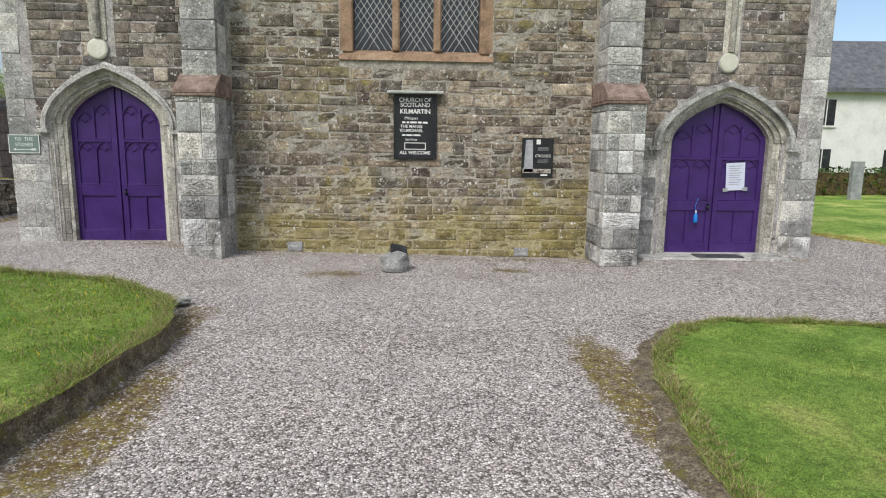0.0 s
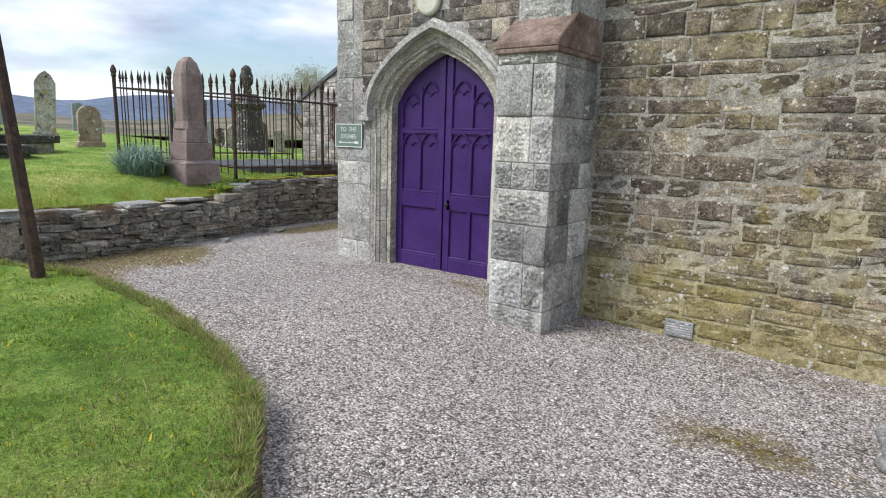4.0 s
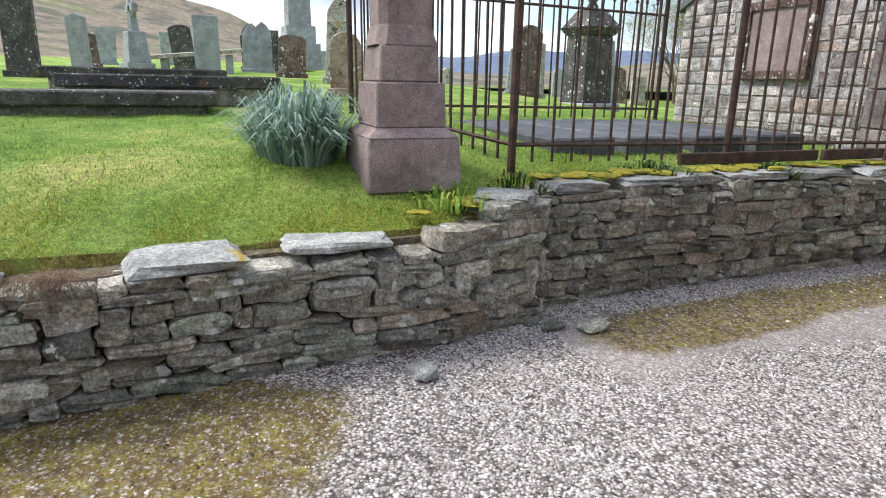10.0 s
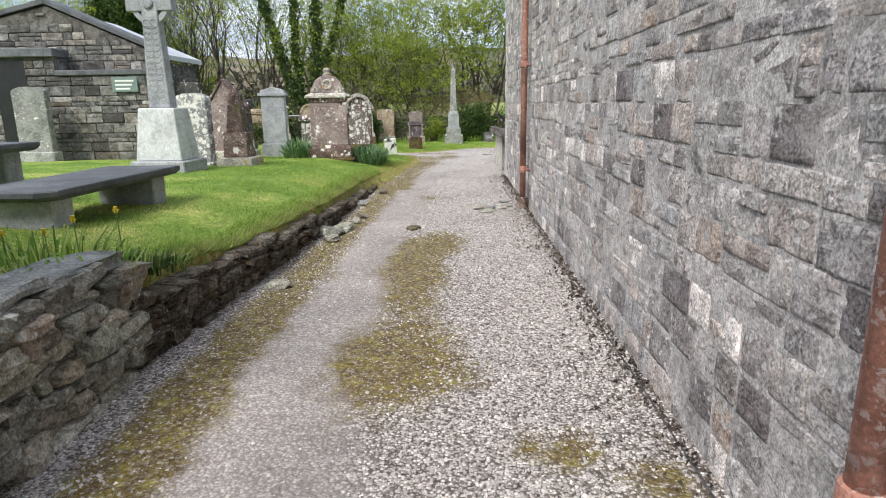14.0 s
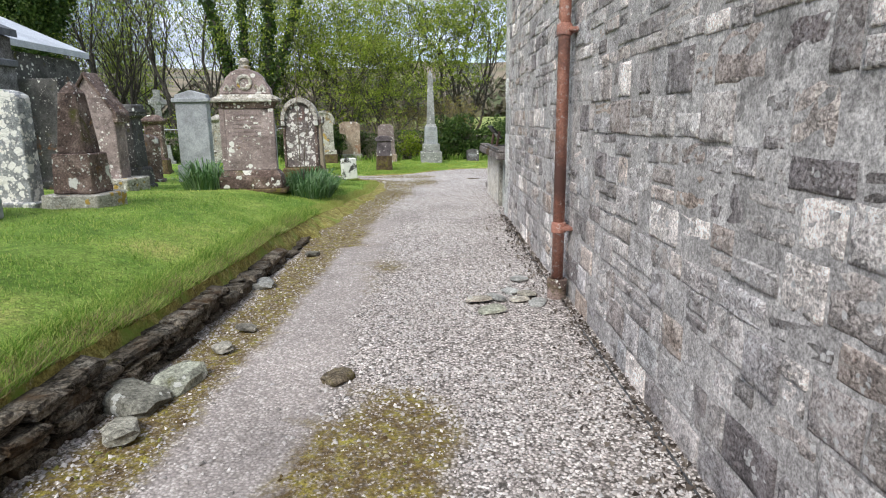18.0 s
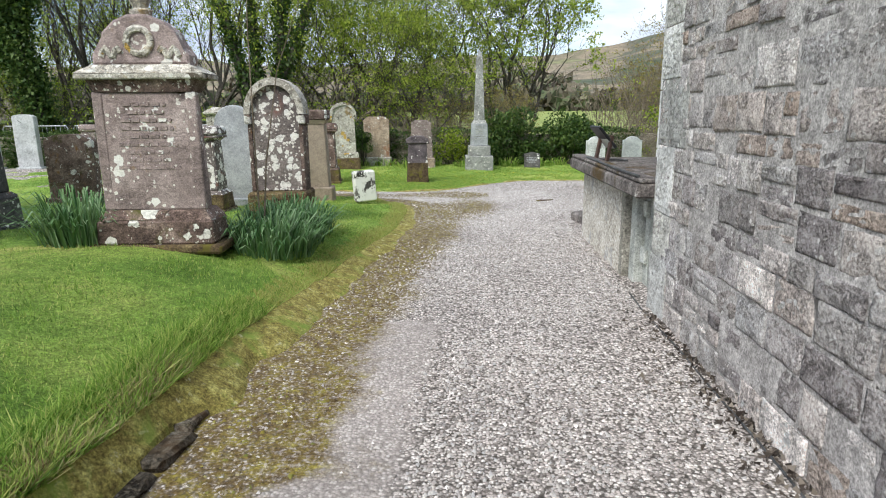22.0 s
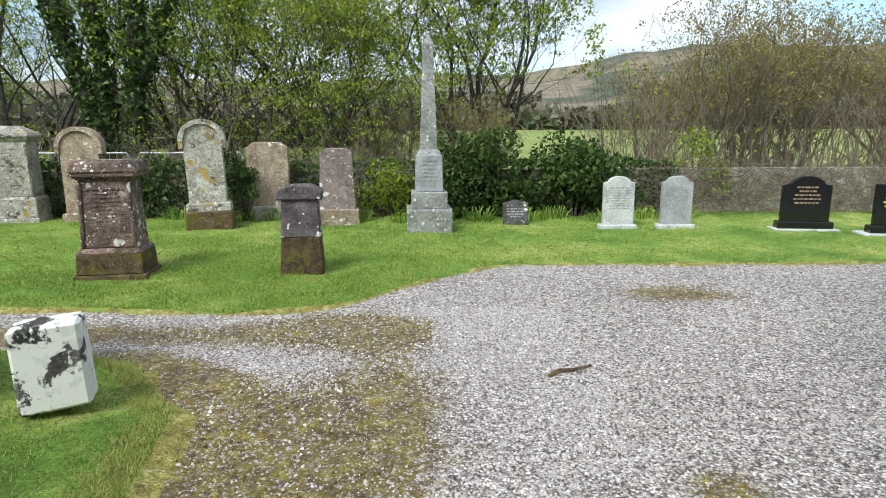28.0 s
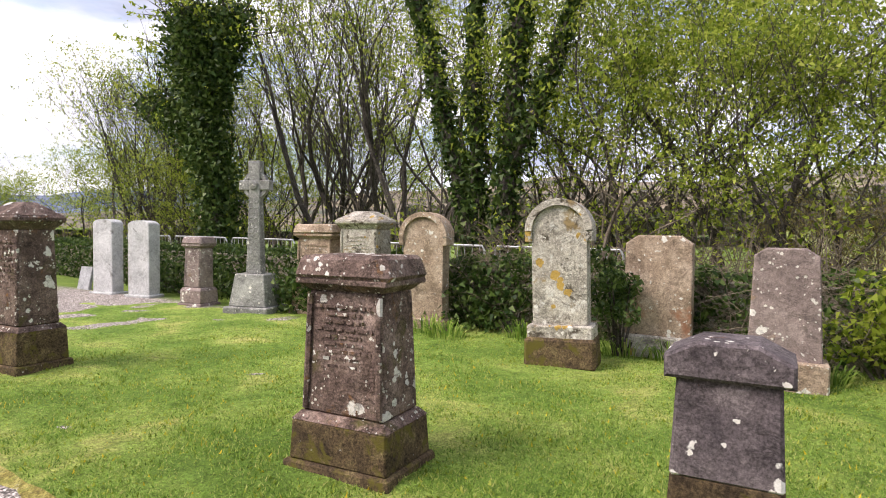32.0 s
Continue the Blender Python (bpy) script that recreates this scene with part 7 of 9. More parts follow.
# ---- iron railings round the grave plot ----
def railing(label, line, gates=()):
    f = thing("railing", label, "railing", group="iron railings")
    p = [Vector(v) for v in line]
    picket_b = bm_tube([(0, 0, 0), (0, 0, 1.62)], 0.013, 6)
    bm_lathe([(0.013, 1.62), (0.028, 1.65), (0.016, 1.67), (0.03, 1.7), (0.02, 1.78), (0.002, 1.88)], 6, picket_b)
    me = bpy.data.meshes.new("picket")
    picket_b.to_mesh(me)
    picket_b.free()
    me.materials.append(M_IRON)
    post_b = bm_tube([(0, 0, -0.1), (0, 0, 1.72)], 0.034, 8)
    bm_lathe([(0.035, 1.72), (0.055, 1.76), (0.04, 1.79), (0.06, 1.84), (0.05, 1.9), (0.015, 1.97)], 10, post_b)
    pm = bpy.data.meshes.new("post")
    post_b.to_mesh(pm)
    post_b.free()
    pm.materials.append(M_IRON)
    for a, b in zip(p, p[1:]):
        L = (b - a).length
        k = max(2, int(L / 0.185))
        for i in range(k + 1):
            q = a.lerp(b, i / k)
            ob = new("post" if i in (0, k) or (i == k // 2 and L > 3) else "picket", pm if i in (0, k) or (i == k // 2 and L > 3) else me)
            ob.parent = f
            ob.matrix_basis = pose(q.x, q.y, q.z, rs.uniform(-0.6, 0.6), rs.uniform(-0.6, 0.6))
        for h in (0.14, 1.5):
            part("rail", bm_tube([a + Vector((0, 0, h)), b + Vector((0, 0, h))], 0.018, 4), M_IRON, f)
    return f


railing("rusty spear-topped iron railings on the dyke", [(-10.45, 0.65, 0.98), (-10.52, 5.1, 0.92)])
railing("rusty spear-topped iron railings behind the gravestone", [(-10.45, 0.65, 0.98), (-13.9, 0.1, 1.15), (-14.0, 4.9, 1.1)])
slabp = thing("plot_slab", "mossy grave slabs inside the railings", "grave slab", -12.2, 2.9, 1.02)
for i in range(4):
    part("slab", roughen(bm_box(-1.3, -1.6 + 0.8 * i, -0.1, 1.3, -0.95 + 0.8 * i, 0.1, 0.02), 0.015, 3), M_SLAB, slabp)
for y in (3.4, 4.3, 2.6):
    tagged(part("fallen_plank", bm_box(-10.35, y - 0.4, 0.93, -10.3, y + 0.42, 1.03, 0.006), M_IRON), "rusty brown plank behind the dyke", "plank", "planks behind the dyke")
pole = thing("iron_gatepost", "leaning brown iron gate post", "post", -7.2, -3.9, 0.15, tilty=-4, tilt=3)
part("shaft", bm_tube([(0, 0, -0.1), (0, 0, 3.0)], [0.07, 0.05], 8), M_IRON, pole)
part("finial", bm_lathe([(0.05, 3.0), (0.09, 3.03), (0.05, 3.07), (0.06, 3.13), (0.03, 3.2), (0.004, 3.3)], 10), M_IRON, pole)
part("stay", bm_tube([(-0.35, 0.1, 0), (-0.3, 0.05, 2.6)], 0.025, 6), M_IRON, pole)

# ---- grave stones ----
def ink(parent, w, z0, z1, y, rows, mat, seed):
    """Worn lettering: shallow bars too faint to read."""
    r = random.Random(seed)
    b = bmesh.new()
    for i in range(rows):
        z = z1 - (z1 - z0) * (i + 0.5) / rows
        L = w * r.uniform(0.5, 0.95)
        x = -L / 2
        while x < L / 2:
            k = r.uniform(0.03, 0.09)
            bm_box(x, y - 0.002, z, min(x + k, L / 2), y + 0.004, z + (z1 - z0) / rows * 0.42, 0, b)
            x += k + 0.018
    tagged(part("worn_inscription", b, mat, parent), kind="stuff")


def top_line(kind, w, h):
    w2 = w / 2
    if kind == "round":
        s = h - w2 * 0.95
        return [(w2 * math.cos(a), s + w2 * 0.95 * math.sin(a)) for a in np.linspace(0, math.pi, 13)]
    if kind == "segment":
        s = h - w * 0.16
        return [(w2 * math.cos(a), s + w * 0.16 * math.sin(a)) for a in np.linspace(0, math.pi, 11)]
    if kind == "shoulder":
        s = h - w * 0.2
        return [(w2, s), (w2 * 0.72, s)] + [(w2 * 0.72 * math.cos(a), s + w * 0.2 * math.sin(a)) for a in np.linspace(0.15, math.pi - 0.15, 9)] + [(-w2 * 0.72, s), (-w2, s)]
    if kind == "point":
        return [(w2, h - w * 0.62), (w2 * 0.55, h - w * 0.22), (0, h), (-w2 * 0.55, h - w * 0.22), (-w2, h - w * 0.62)]
    if kind == "spire":
        return [(w2, h - w * 0.78), (0, h), (-w2, h - w * 0.78)]
    if kind == "gable":
        return [(w2, h - w * 0.14), (0, h), (-w2, h - w * 0.14)]
    if kind == "clip":
        return [(w2, h - w * 0.13), (w2 * 0.62, h), (-w2 * 0.62, h), (-w2, h - w * 0.13)]
    return [(w2, h), (-w2, h)]


GS = "graves in the churchyard"


def headstone(label, x, y, z, w, h, d, kind, mat, rz=0, base=0.14, base_mat=None, tilt=0, lean=0, taper=0.0, rows=0, inkmat=None, name="headstone", step=0.06):
    t = thing(name, label, "gravestone", x, y, z - 0.03, rz, GS, tilt=tilt, tilty=lean)
    top = top_line(kind, w * (1 - taper), h)
    outline = [(-w / 2, base - 0.01), (w / 2, base - 0.01)] + top
    part("stone", bm_prism(outline, -d / 2, d / 2, 0.012), mat, t)
    if base > 0.02:
        part("plinth", roughen(bm_box(-w / 2 - step, -d / 2 - step, 0, w / 2 + step, d / 2 + step, base, 0.018), 0.008, 5), base_mat or mat, t)
    if rows:
        ink(t, w * 0.8, base + (h - base) * 0.3, h - w * 0.35, -d / 2, rows, inkmat or M_GDARK, int(abs(x * 100 + y * 10)))
    return t


def arch_hood(t, hw, spring, out, mat):
    """A projecting moulded hood round a rounded head, on two brackets."""
    arc = lambda k: [((hw + k) * math.cos(a), spring + (hw + k) * 0.95 * math.sin(a)) for a in np.linspace(0, math.pi, 15)]
    part("hood_moulding", bm_band(arc(-0.01), arc(0.07), -out, 0.16), mat, t)
    for s in (-1, 1):
        part("bracket", bm_box(min(s * (hw - 0.01), s * (hw + 0.07)), -out + 0.01, spring - 0.13, max(s * (hw - 0.01), s * (hw + 0.07)), 0.14, spring, 0.012), mat, t)


def pedestal_tomb(label, x, y, z, w, d, h, mat, base_mat, rz=0, flare=0.06, cap="flat"):
    """A shouldered block on a stepped base under a moulded cap."""
    t = thing("pedestal_tomb", label, "gravestone", x, y, z - 0.03, rz, GS)
    b1, b2 = h * 0.06, h * 0.28
    part("footing", roughen(bm_taper(w + 0.2, d + 0.2, w + 0.17, d + 0.17, 0, b1, 0.015), 0.012, 5), base_mat, t)
    part("plinth", roughen(bm_taper(w + 0.12, d + 0.12, w + 0.1, d + 0.1, b1, b2 - 0.05, 0.012), 0.006, 5), base_mat, t)
    part("chamfer", bm_taper(w + 0.1, d + 0.1, w + 0.01, d + 0.01, b2 - 0.05, b2), mat, t)
    die = part("die", bm_taper(w, d, w - flare, d - flare, b2, h * 0.84, 0.014), mat, t)
    for s in (-1, 1):
        part("corner_roll", bm_tube([(s * (w / 2 - 0.03), -d / 2 - 0.002, b2 + 0.02), (s * (w / 2 - 0.05), -d / 2 + 0.02, h * 0.82)], 0.022, 6), mat, t)
    part("neck_moulding", bm_taper(w - flare, d - flare, w + 0.06, d + 0.06, h * 0.84, h * 0.88), mat, t)
    if cap == "flat":
        part("fillet", bm_box(-w / 2 - 0.035, -d / 2 - 0.035, h * 0.87, w / 2 + 0.035, d / 2 + 0.035, h * 0.895, 0.006), mat, t)
        part("cap", roughen(bm_taper(w + 0.1, d + 0.1, w + 0.03, d + 0.03, h * 0.895, h, 0.025), 0.016, 6), mat, t)
    else:
        part("cap", roughen(bm_box(-w / 2 - 0.06, -d / 2 - 0.06, h * 0.88, w / 2 + 0.06, d / 2 + 0.06, h * 0.92, 0.02), 0.012, 4), mat, t)
    if cap == "hip":
        part("hip", bm_taper(w + 0.1, d + 0.1, w * 0.5, d * 0.3, h * 0.92, h, 0.01), mat, t)
    ink(t, w * 0.75, b2 + (h * 0.84 - b2) * 0.35, h * 0.78, -d / 2 + flare * 0.25 - 0.003, 9, mat, int(x * 7))
    return t


def table_tomb(label, x, y, z, w, L, top, mat, rz=0, thick=0.09):
    t = thing("table_tomb", label, "table tomb", x, y, z - 0.05, rz, GS)
    hgt = top - z + 0.05
    o = [(-w / 2, -L / 2 + 0.12), (-w / 2 + 0.12, -L / 2), (w / 2 - 0.12, -L / 2), (w / 2, -L / 2 + 0.12), (w / 2, L / 2), (-w / 2, L / 2)]
    b = bmesh.new()
    for (k, zz) in ((0.94, hgt - thick), (1.0, hgt - thick * 0.55), (1.0, hgt - 0.01), (0.985, hgt)):
        for q in o:
            b.verts.new((q[0] * k, q[1] * k, zz))
    b.verts.ensure_lookup_table()
    for r_ in range(3):
        for i in range(6):
            j = (i + 1) % 6
            b.faces.new([b.verts[r_ * 6 + i], b.verts[r_ * 6 + j], b.verts[r_ * 6 + 6 + j], b.verts[r_ * 6 + 6 + i]])
    b.faces.new([b.verts[i] for i in range(5, -1, -1)])
    b.faces.new([b.verts[18 + i] for i in range(6)])
    part("table_slab", b, mat, t)
    for yy in (-L * 0.36, L * 0.36):
        part("support", roughen(bm_box(-w * 0.38, yy - 0.13, 0, w * 0.38, yy + 0.13, hgt - thick + 0.005, 0.015), 0.012, 4), M_GGREY if mat is M_SLAB else mat, t)
    return t


tz = lambda x, y: float(turf_z(x, y))

# tall brown stone by the dyke
g = thing("obelisk_stone", "tall brown pointed gravestone on a stepped base", "gravestone", -10.4, -0.28, 0.9, 0, GS)
part("footing", bm_taper(0.76, 0.68, 0.72, 0.64, -0.05, 0.32, 0.014), M_GROSE, g)
part("chamfer", bm_taper(0.72, 0.64, 0.56, 0.5, 0.32, 0.38), M_GROSE, g)
part("plinth", bm_taper(0.56, 0.5, 0.54, 0.48, 0.38, 0.68, 0.01), M_GROSE, g)
part("collar", bm_taper(0.46, 0.42, 0.44, 0.4, 0.68, 0.92, 0.012), M_GROSE, g)
sh_b = bmesh.new()
rows_ = [(0.92, 0.44, 0.22), (1.05, 0.37, 0.175), (1.6, 0.4, 0.18), (1.85, 0.38, 0.175), (2.05, 0.25, 0.135), (2.14, 0.07, 0.08)]
prev = None
for zz, a, c in rows_:
    ring = [sh_b.verts.new((sx * (c if not flip else c * 0.72), sy * (a * 0.5 * (1 if flip else 0.72)), zz)) for sx, sy, flip in ((1, 1, 0), (1, -1, 0), (1, -1, 1), (-1, -1, 1), (-1, -1, 0), (-1, 1, 0), (-1, 1, 1), (1, 1, 1))]
    if prev:
        for i in range(8):
            sh_b.faces.new((prev[i], prev[(i + 1) % 8], ring[(i + 1) % 8], ring[i]))
    else:
        sh_b.faces.new(ring[::-1])
    prev = ring
sh_b.faces.new(prev)
part("shaft", sh_b, M_GROSE, g)


def daffodils(x, y, z, n, spread, h, mat, label, flowers=0, seed=0, arch=1.0):
    r = np.random.RandomState(seed)
    a, d = r.rand(n) * 6.283, np.sqrt(r.rand(n)) * spread
    p = np.stack([x + np.cos(a) * d * 1.2, y + np.sin(a) * d * 0.8, np.full(n, z - 0.02)], -1)
    hh = h * (0.6 + 0.5 * r.rand(n)) * (1.12 - 0.5 * (d / spread) ** 2)
    la = a + r.uniform(-0.8, 0.8, n)
    ln = hh * (0.15 + 0.6 * r.rand(n) ** 1.5) * arch * (0.5 + 1.2 * (d / spread) ** 1.5)
    out = np.stack([np.cos(la), np.sin(la), np.zeros(n)], -1)
    side = np.stack([-np.sin(la + r.rand(n)), np.cos(la), np.zeros(n)], -1) * 0.009
    m1 = p + out * (ln * 0.3)[:, None] + np.stack([0 * hh, 0 * hh, hh * 0.6], -1)
    m2 = p + out * (ln * 0.75)[:, None] + np.stack([0 * hh, 0 * hh, hh * 0.95], -1)
    m3 = p + out * (ln * 1.25)[:, None] + np.stack([0 * hh, 0 * hh, hh * (0.95 - 0.25 * r.rand(n))], -1)
    V = np.stack([p - side, p + side, m1 - side, m1 + side, m2 - side * 0.9, m2 + side * 0.9, m3], 1).reshape(-1, 3)
    i = np.arange(n)[:, None] * 7
    F = np.concatenate([i + [[0, 1, 3]], i + [[0, 3, 2]], i + [[2, 3, 5]], i + [[2, 5, 4]], i + [[4, 5, 6]]])
    ob = tri_stuff("daffodil_clump", V, F, mat, label, "plant")
    for k in range(flowers):
        q = (x + r.uniform(-spread, spread), y + r.uniform(-spread, spread), z + h * r.uniform(0.9, 1.2))
        fl = thing("daffodil_flower", "small yellow daffodil flower on its stem", "flower", *q, group="yellow flowers")
        part("trumpet", bm_lathe([(0.006, 0), (0.011, 0.018), (0.014, 0.024)], 8), M_FLOWER, fl)
        pb = bmesh.new()
        for m_ in range(6):
            an = m_ * math.pi / 3
            bm_prism([(0.0, 0.0), (0.012, 0.008), (0.028, 0.0), (0.012, -0.008)], -0.001, 0.001, 0, pb)
            bmesh.ops.transform(pb, matrix=pose(0, 0, 0, 0, 0, 0), verts=pb.verts)
            bmesh.ops.rotate(pb, verts=pb.verts, cent=(0, 0, 0), matrix=Matrix.Rotation(math.pi / 3, 3, "Y"))
        part("petals", pb, M_FLOWER, fl)
        part("stem", bm_tube([(0, 0, 0), (0.01, 0, -h)], 0.004, 5), M_DAFF, fl)
    return ob


daffodils(-10.9, -0.95, 0.92, 1200, 0.33, 0.6, M_DAFFP, "clump of pale blue-green daffodil leaves", 0, 1, 0.9)

# south part of the yard
table_tomb("grey table tomb slab on a stone block", -11.3, -4.5, tz(-11.3, -4.5), 0.8, 2.0, 1.5, M_GGREY, 0)
for x, y, L, zt in ((-14.3, -2.8, 2.6, 1.42), (-15.4, -2.0, 2.7, 1.6), (-17.2, -2.6, 2.6, 1.7)):
    s = thing("ledger_slab", "dark mossy flat ledger stone in the grass", "grave slab", x, y, zt - 0.24, 0, GS)
    part("slab", roughen(bm_box(-0.5, -L / 2, 0.08, 0.5, L / 2, 0.24, 0.02), 0.02, 3), M_GDARK, s)
    part("footing", roughen(bm_box(-0.42, -L / 2 + 0.1, -0.15, 0.42, L / 2 - 0.1, 0.09, 0.02), 0.02, 3), M_DYKE, s)
headstone("pale round-topped gravestone edge-on to the railings", -16.2, 0.5, 1.35, 0.5, 1.0, 0.14, "round", M_GTAN, 80)
m2 = thing("urn_monument", "dark pedestal monument topped by a draped urn", "monument", -16.9, 5.5, 1.0, 8, GS)
m2.scale = (1.16, 1.16, 1.16)
part("footing", bm_box(-0.42, -0.42, -0.1, 0.42, 0.42, 0.2, 0.02), M_GGREY, m2)
part("die", bm_taper(0.62, 0.62, 0.54, 0.54, 0.2, 1.3, 0.015), M_GDARK, m2)
part("cornice", bm_taper(0.56, 0.56, 0.74, 0.74, 1.3, 1.42), M_GDARK, m2)
part("pediment", bm_taper(0.7, 0.7, 0.34, 0.34, 1.42, 1.7), M_GDARK, m2)
part("urn", bm_lathe([(0.08, 1.7), (0.1, 1.76), (0.06, 1.82), (0.17, 1.98), (0.18, 2.15), (0.13, 2.3), (0.14, 2.34), (0.08, 2.42), (0.02, 2.45)], 14), M_GDARK, m2, smooth=True)


def obelisk(label, x, y, z, w, h, mat, rz=0):
    t = thing("obelisk", label, "obelisk", x, y, z - 0.03, rz, GS)
    part("footing", roughen(bm_box(-w / 2, -w / 2, 0, w / 2, w / 2, h * 0.13, 0.015), 0.006, 5), mat, t)
    part("plinth", bm_box(-w * 0.4, -w * 0.4, h * 0.13, w * 0.4, w * 0.4, h * 0.215, 0.012), mat, t)
    part("die", bm_taper(w * 0.62, w * 0.62, w * 0.58, w * 0.58, h * 0.215, h * 0.4, 0.012), M_GGREY, t, "grey lettered block")
    part("collar", bm_taper(w * 0.56, w * 0.56, w * 0.4, w * 0.4, h * 0.4, h * 0.43), mat, t)
    part("shaft", bm_taper(w * 0.38, w * 0.38, w * 0.22, w * 0.22, h * 0.43, h * 0.94, 0.008), mat, t)
    part("tip", bm_taper(w * 0.22, w * 0.22, 0.01, 0.01, h * 0.94, h), mat, t)
    ink(t, w * 0.45, h * 0.26, h * 0.38, -w * 0.305, 6, M_OBELISK, 4)
    return t


def celtic_cross(label, x, y, z, w, ped, h, mat, ped_mat, rz=0, arm=0.0):
    t = thing("celtic_cross", label, "stone cross", x, y, z - 0.03, rz, GS)
    part("footing", roughen(bm_box(-w * 0.6, -w * 0.5, 0, w * 0.6, w * 0.5, ped * 0.2, 0.02), 0.008, 5), mat, t)
    part("pedestal", bm_taper(w, w * 0.8, w * 0.78, w * 0.6, ped * 0.2, ped, 0.015), ped_mat, t)
    arm = arm or w
    s = arm * 0.36
    part("shaft", bm_taper(s * 1.35, s * 0.8, s * 0.95, s * 0.6, ped, h * 0.78, 0.012), mat, t)
    c = h * 0.84
    r_ = arm * 0.36
    hb = bm_taper(s * 0.95, s * 0.6, s * 1.1, s * 0.62, h * 0.77, h, 0.012)
    bm_box(-arm * 0.5, -s * 0.3, c - s * 0.4, arm * 0.5, s * 0.3, c + s * 0.4, 0.012, hb)
    part("cross_head", hb, mat, t)
    ring = bmesh.new()
    bm_band([(r_ * 0.82 * math.cos(a), c + r_ * 0.82 * math.sin(a)) for a in np.linspace(0, 6.283, 25)], [(r_ * 1.12 * math.cos(a), c + r_ * 1.12 * math.sin(a)) for a in np.linspace(0, 6.283, 25)], -s * 0.2, s * 0.2, ring)
    part("ring", ring, mat, t)
    b = bm_lathe([(0.05, 0), (0.09, 0.02), (0.07, 0.04), (0.01, 0.05)], 12)
    bmesh.ops.transform(b, matrix=pose(0, -s * 0.3, c, 90), verts=b.verts)
    part("boss", b, mat, t)
    kn = bmesh.new()
    for k in range(15):
        zz = ped + (h * 0.76 - ped) * (k + 0.5) / 15
        for q in (-1, 1):
            bm_tube([(q * s * 0.2 + s * 0.26 * math.cos(a), -s * (0.39 - 0.07 * k / 15), zz + s * 0.26 * math.sin(a)) for a in np.linspace(0, 6.283, 9)], 0.009, 3, kn, caps=False)
    part("knotwork", kn, mat, t)
    return t


obelisk("tall grey obelisk monument on the rise", -35.0, 2.2, 2.0, 1.6, 8.6, M_GGREY, 5)
celtic_cross("stubby stone cross on a stepped pedestal", -25.0, -3.4, 1.75, 0.7, 1.0, 1.9, M_GGREY, M_GGREY, 20)
t = thing("table_tomb", "tilted pale table tomb slab", "table tomb", -26.4, -1.9, 1.75, 0, GS)
part("table_slab", bm_box(-0.5, -1.3, -0.05, 0.5, 1.3, 0.06, 0.01), M_GPALE, t).matrix_basis = pose(0, 0, 0.5, 6, 3, 0)
for yy in (-0.9, 0.9):
    part("support", bm_box(-0.35, yy - 0.1, -0.2, 0.35, yy + 0.1, 0.42 + yy * 0.08), M_GGREY, t)
rg = random.Random(77)
for i in range(34):
    x = rg.uniform(-44, -19)
    y = -8 + (i / 33) * 30 + rg.uniform(-1, 1)
    if abs(y + 2) < 1.6 and x > -28 or (y > 9 and x > -27):
        continue
    k = rg.choice(("round", "segment", "shoulder", "point", "flat", "gable"))
    mt = rg.choice((M_GGREY, M_GDARK, M_GBROWN, M_GPALE, M_GGREY))
    headstone({M_GGREY: "grey", M_GDARK: "dark lichened", M_GBROWN: "brown sandstone", M_GPALE: "pale lichened"}[mt] + " old gravestone among the far graves", x, y, tz(x, y), rg.uniform(0.5, 0.9), rg.uniform(1.1, 2.1), 0.16, k, mt, rg.uniform(60, 110), 0.16, tilt=rg.uniform(-4, 4), lean=rg.uniform(-5, 5))
for x, y, h, k, mt, ln in ((-19.6, -6.0, 1.9, "flat", M_GBROWN, 12), (-21.5, -5.2, 1.9, "segment", M_GDARK, -2), (-17.5, -7.2, 1.7, "round", M_GBROWN, 3), (-23.5, -1.6, 1.5, "flat", M_GGREY, 0), (-29, 0.2, 1.7, "point", M_GGREY, 0), (-30.5, 0.6, 1.5, "flat", M_GDARK, 0)):
    headstone("leaning weathered gravestone on the rise", x, y, tz(x, y), 0.42 if ln > 10 else 0.6, h, 0.2, k, mt, 85, 0.15, tilt=ln)
daffodils(-21, -8.2, 2.0, 260, 1.6, 0.35, M_DAFF, "bank of daffodils on the rise", 14, 9)


# lapidary mausoleum behind the railings
mb = thing("mausoleum", "rubble gabled memorial wall with a coping and ball finial", "memorial wall", 0, 0, 0)
gx0, gx1, gyf, gyb, ez, az = -14.0, -10.52, 5.25, 5.5, 2.72, 3.6
part("wall", bm_prism([(gx0, 0.6), (gx1, 0.6), (gx1, ez), ((gx0 + gx1) / 2, az), (gx0, ez)], gyf, gyf + 0.3), M_MORTAR_F, mb)
for s in (-1, 1):
    e = gx0 - 0.12 if s < 0 else gx1 + 0.12
    cxm = (gx0 + gx1) / 2
    part("roof", bm_prism([(e, ez - 0.06), (cxm, az + 0.0), (cxm, az + 0.1), (e, ez + 0.05)], gyf - 0.06, gyb + 0.2), M_SLATE, mb)
part("finial", bm_lathe([(0.1, az + 0.02), (0.12, az + 0.1), (0.05, az + 0.14), (0.15, az + 0.26), (0.16, az + 0.34), (0.1, az + 0.46), (0.01, az + 0.5)], 14, None, (gx0 + gx1) / 2, gyf + 0.1), M_GPALE, mb, smooth=True)
part("tablet", bm_box(-12.7, gyf - 0.07, 1.75, -11.75, gyf + 0.02, 2.6, 0.01), M_GROSE, mb, "brown framed memorial tablet")
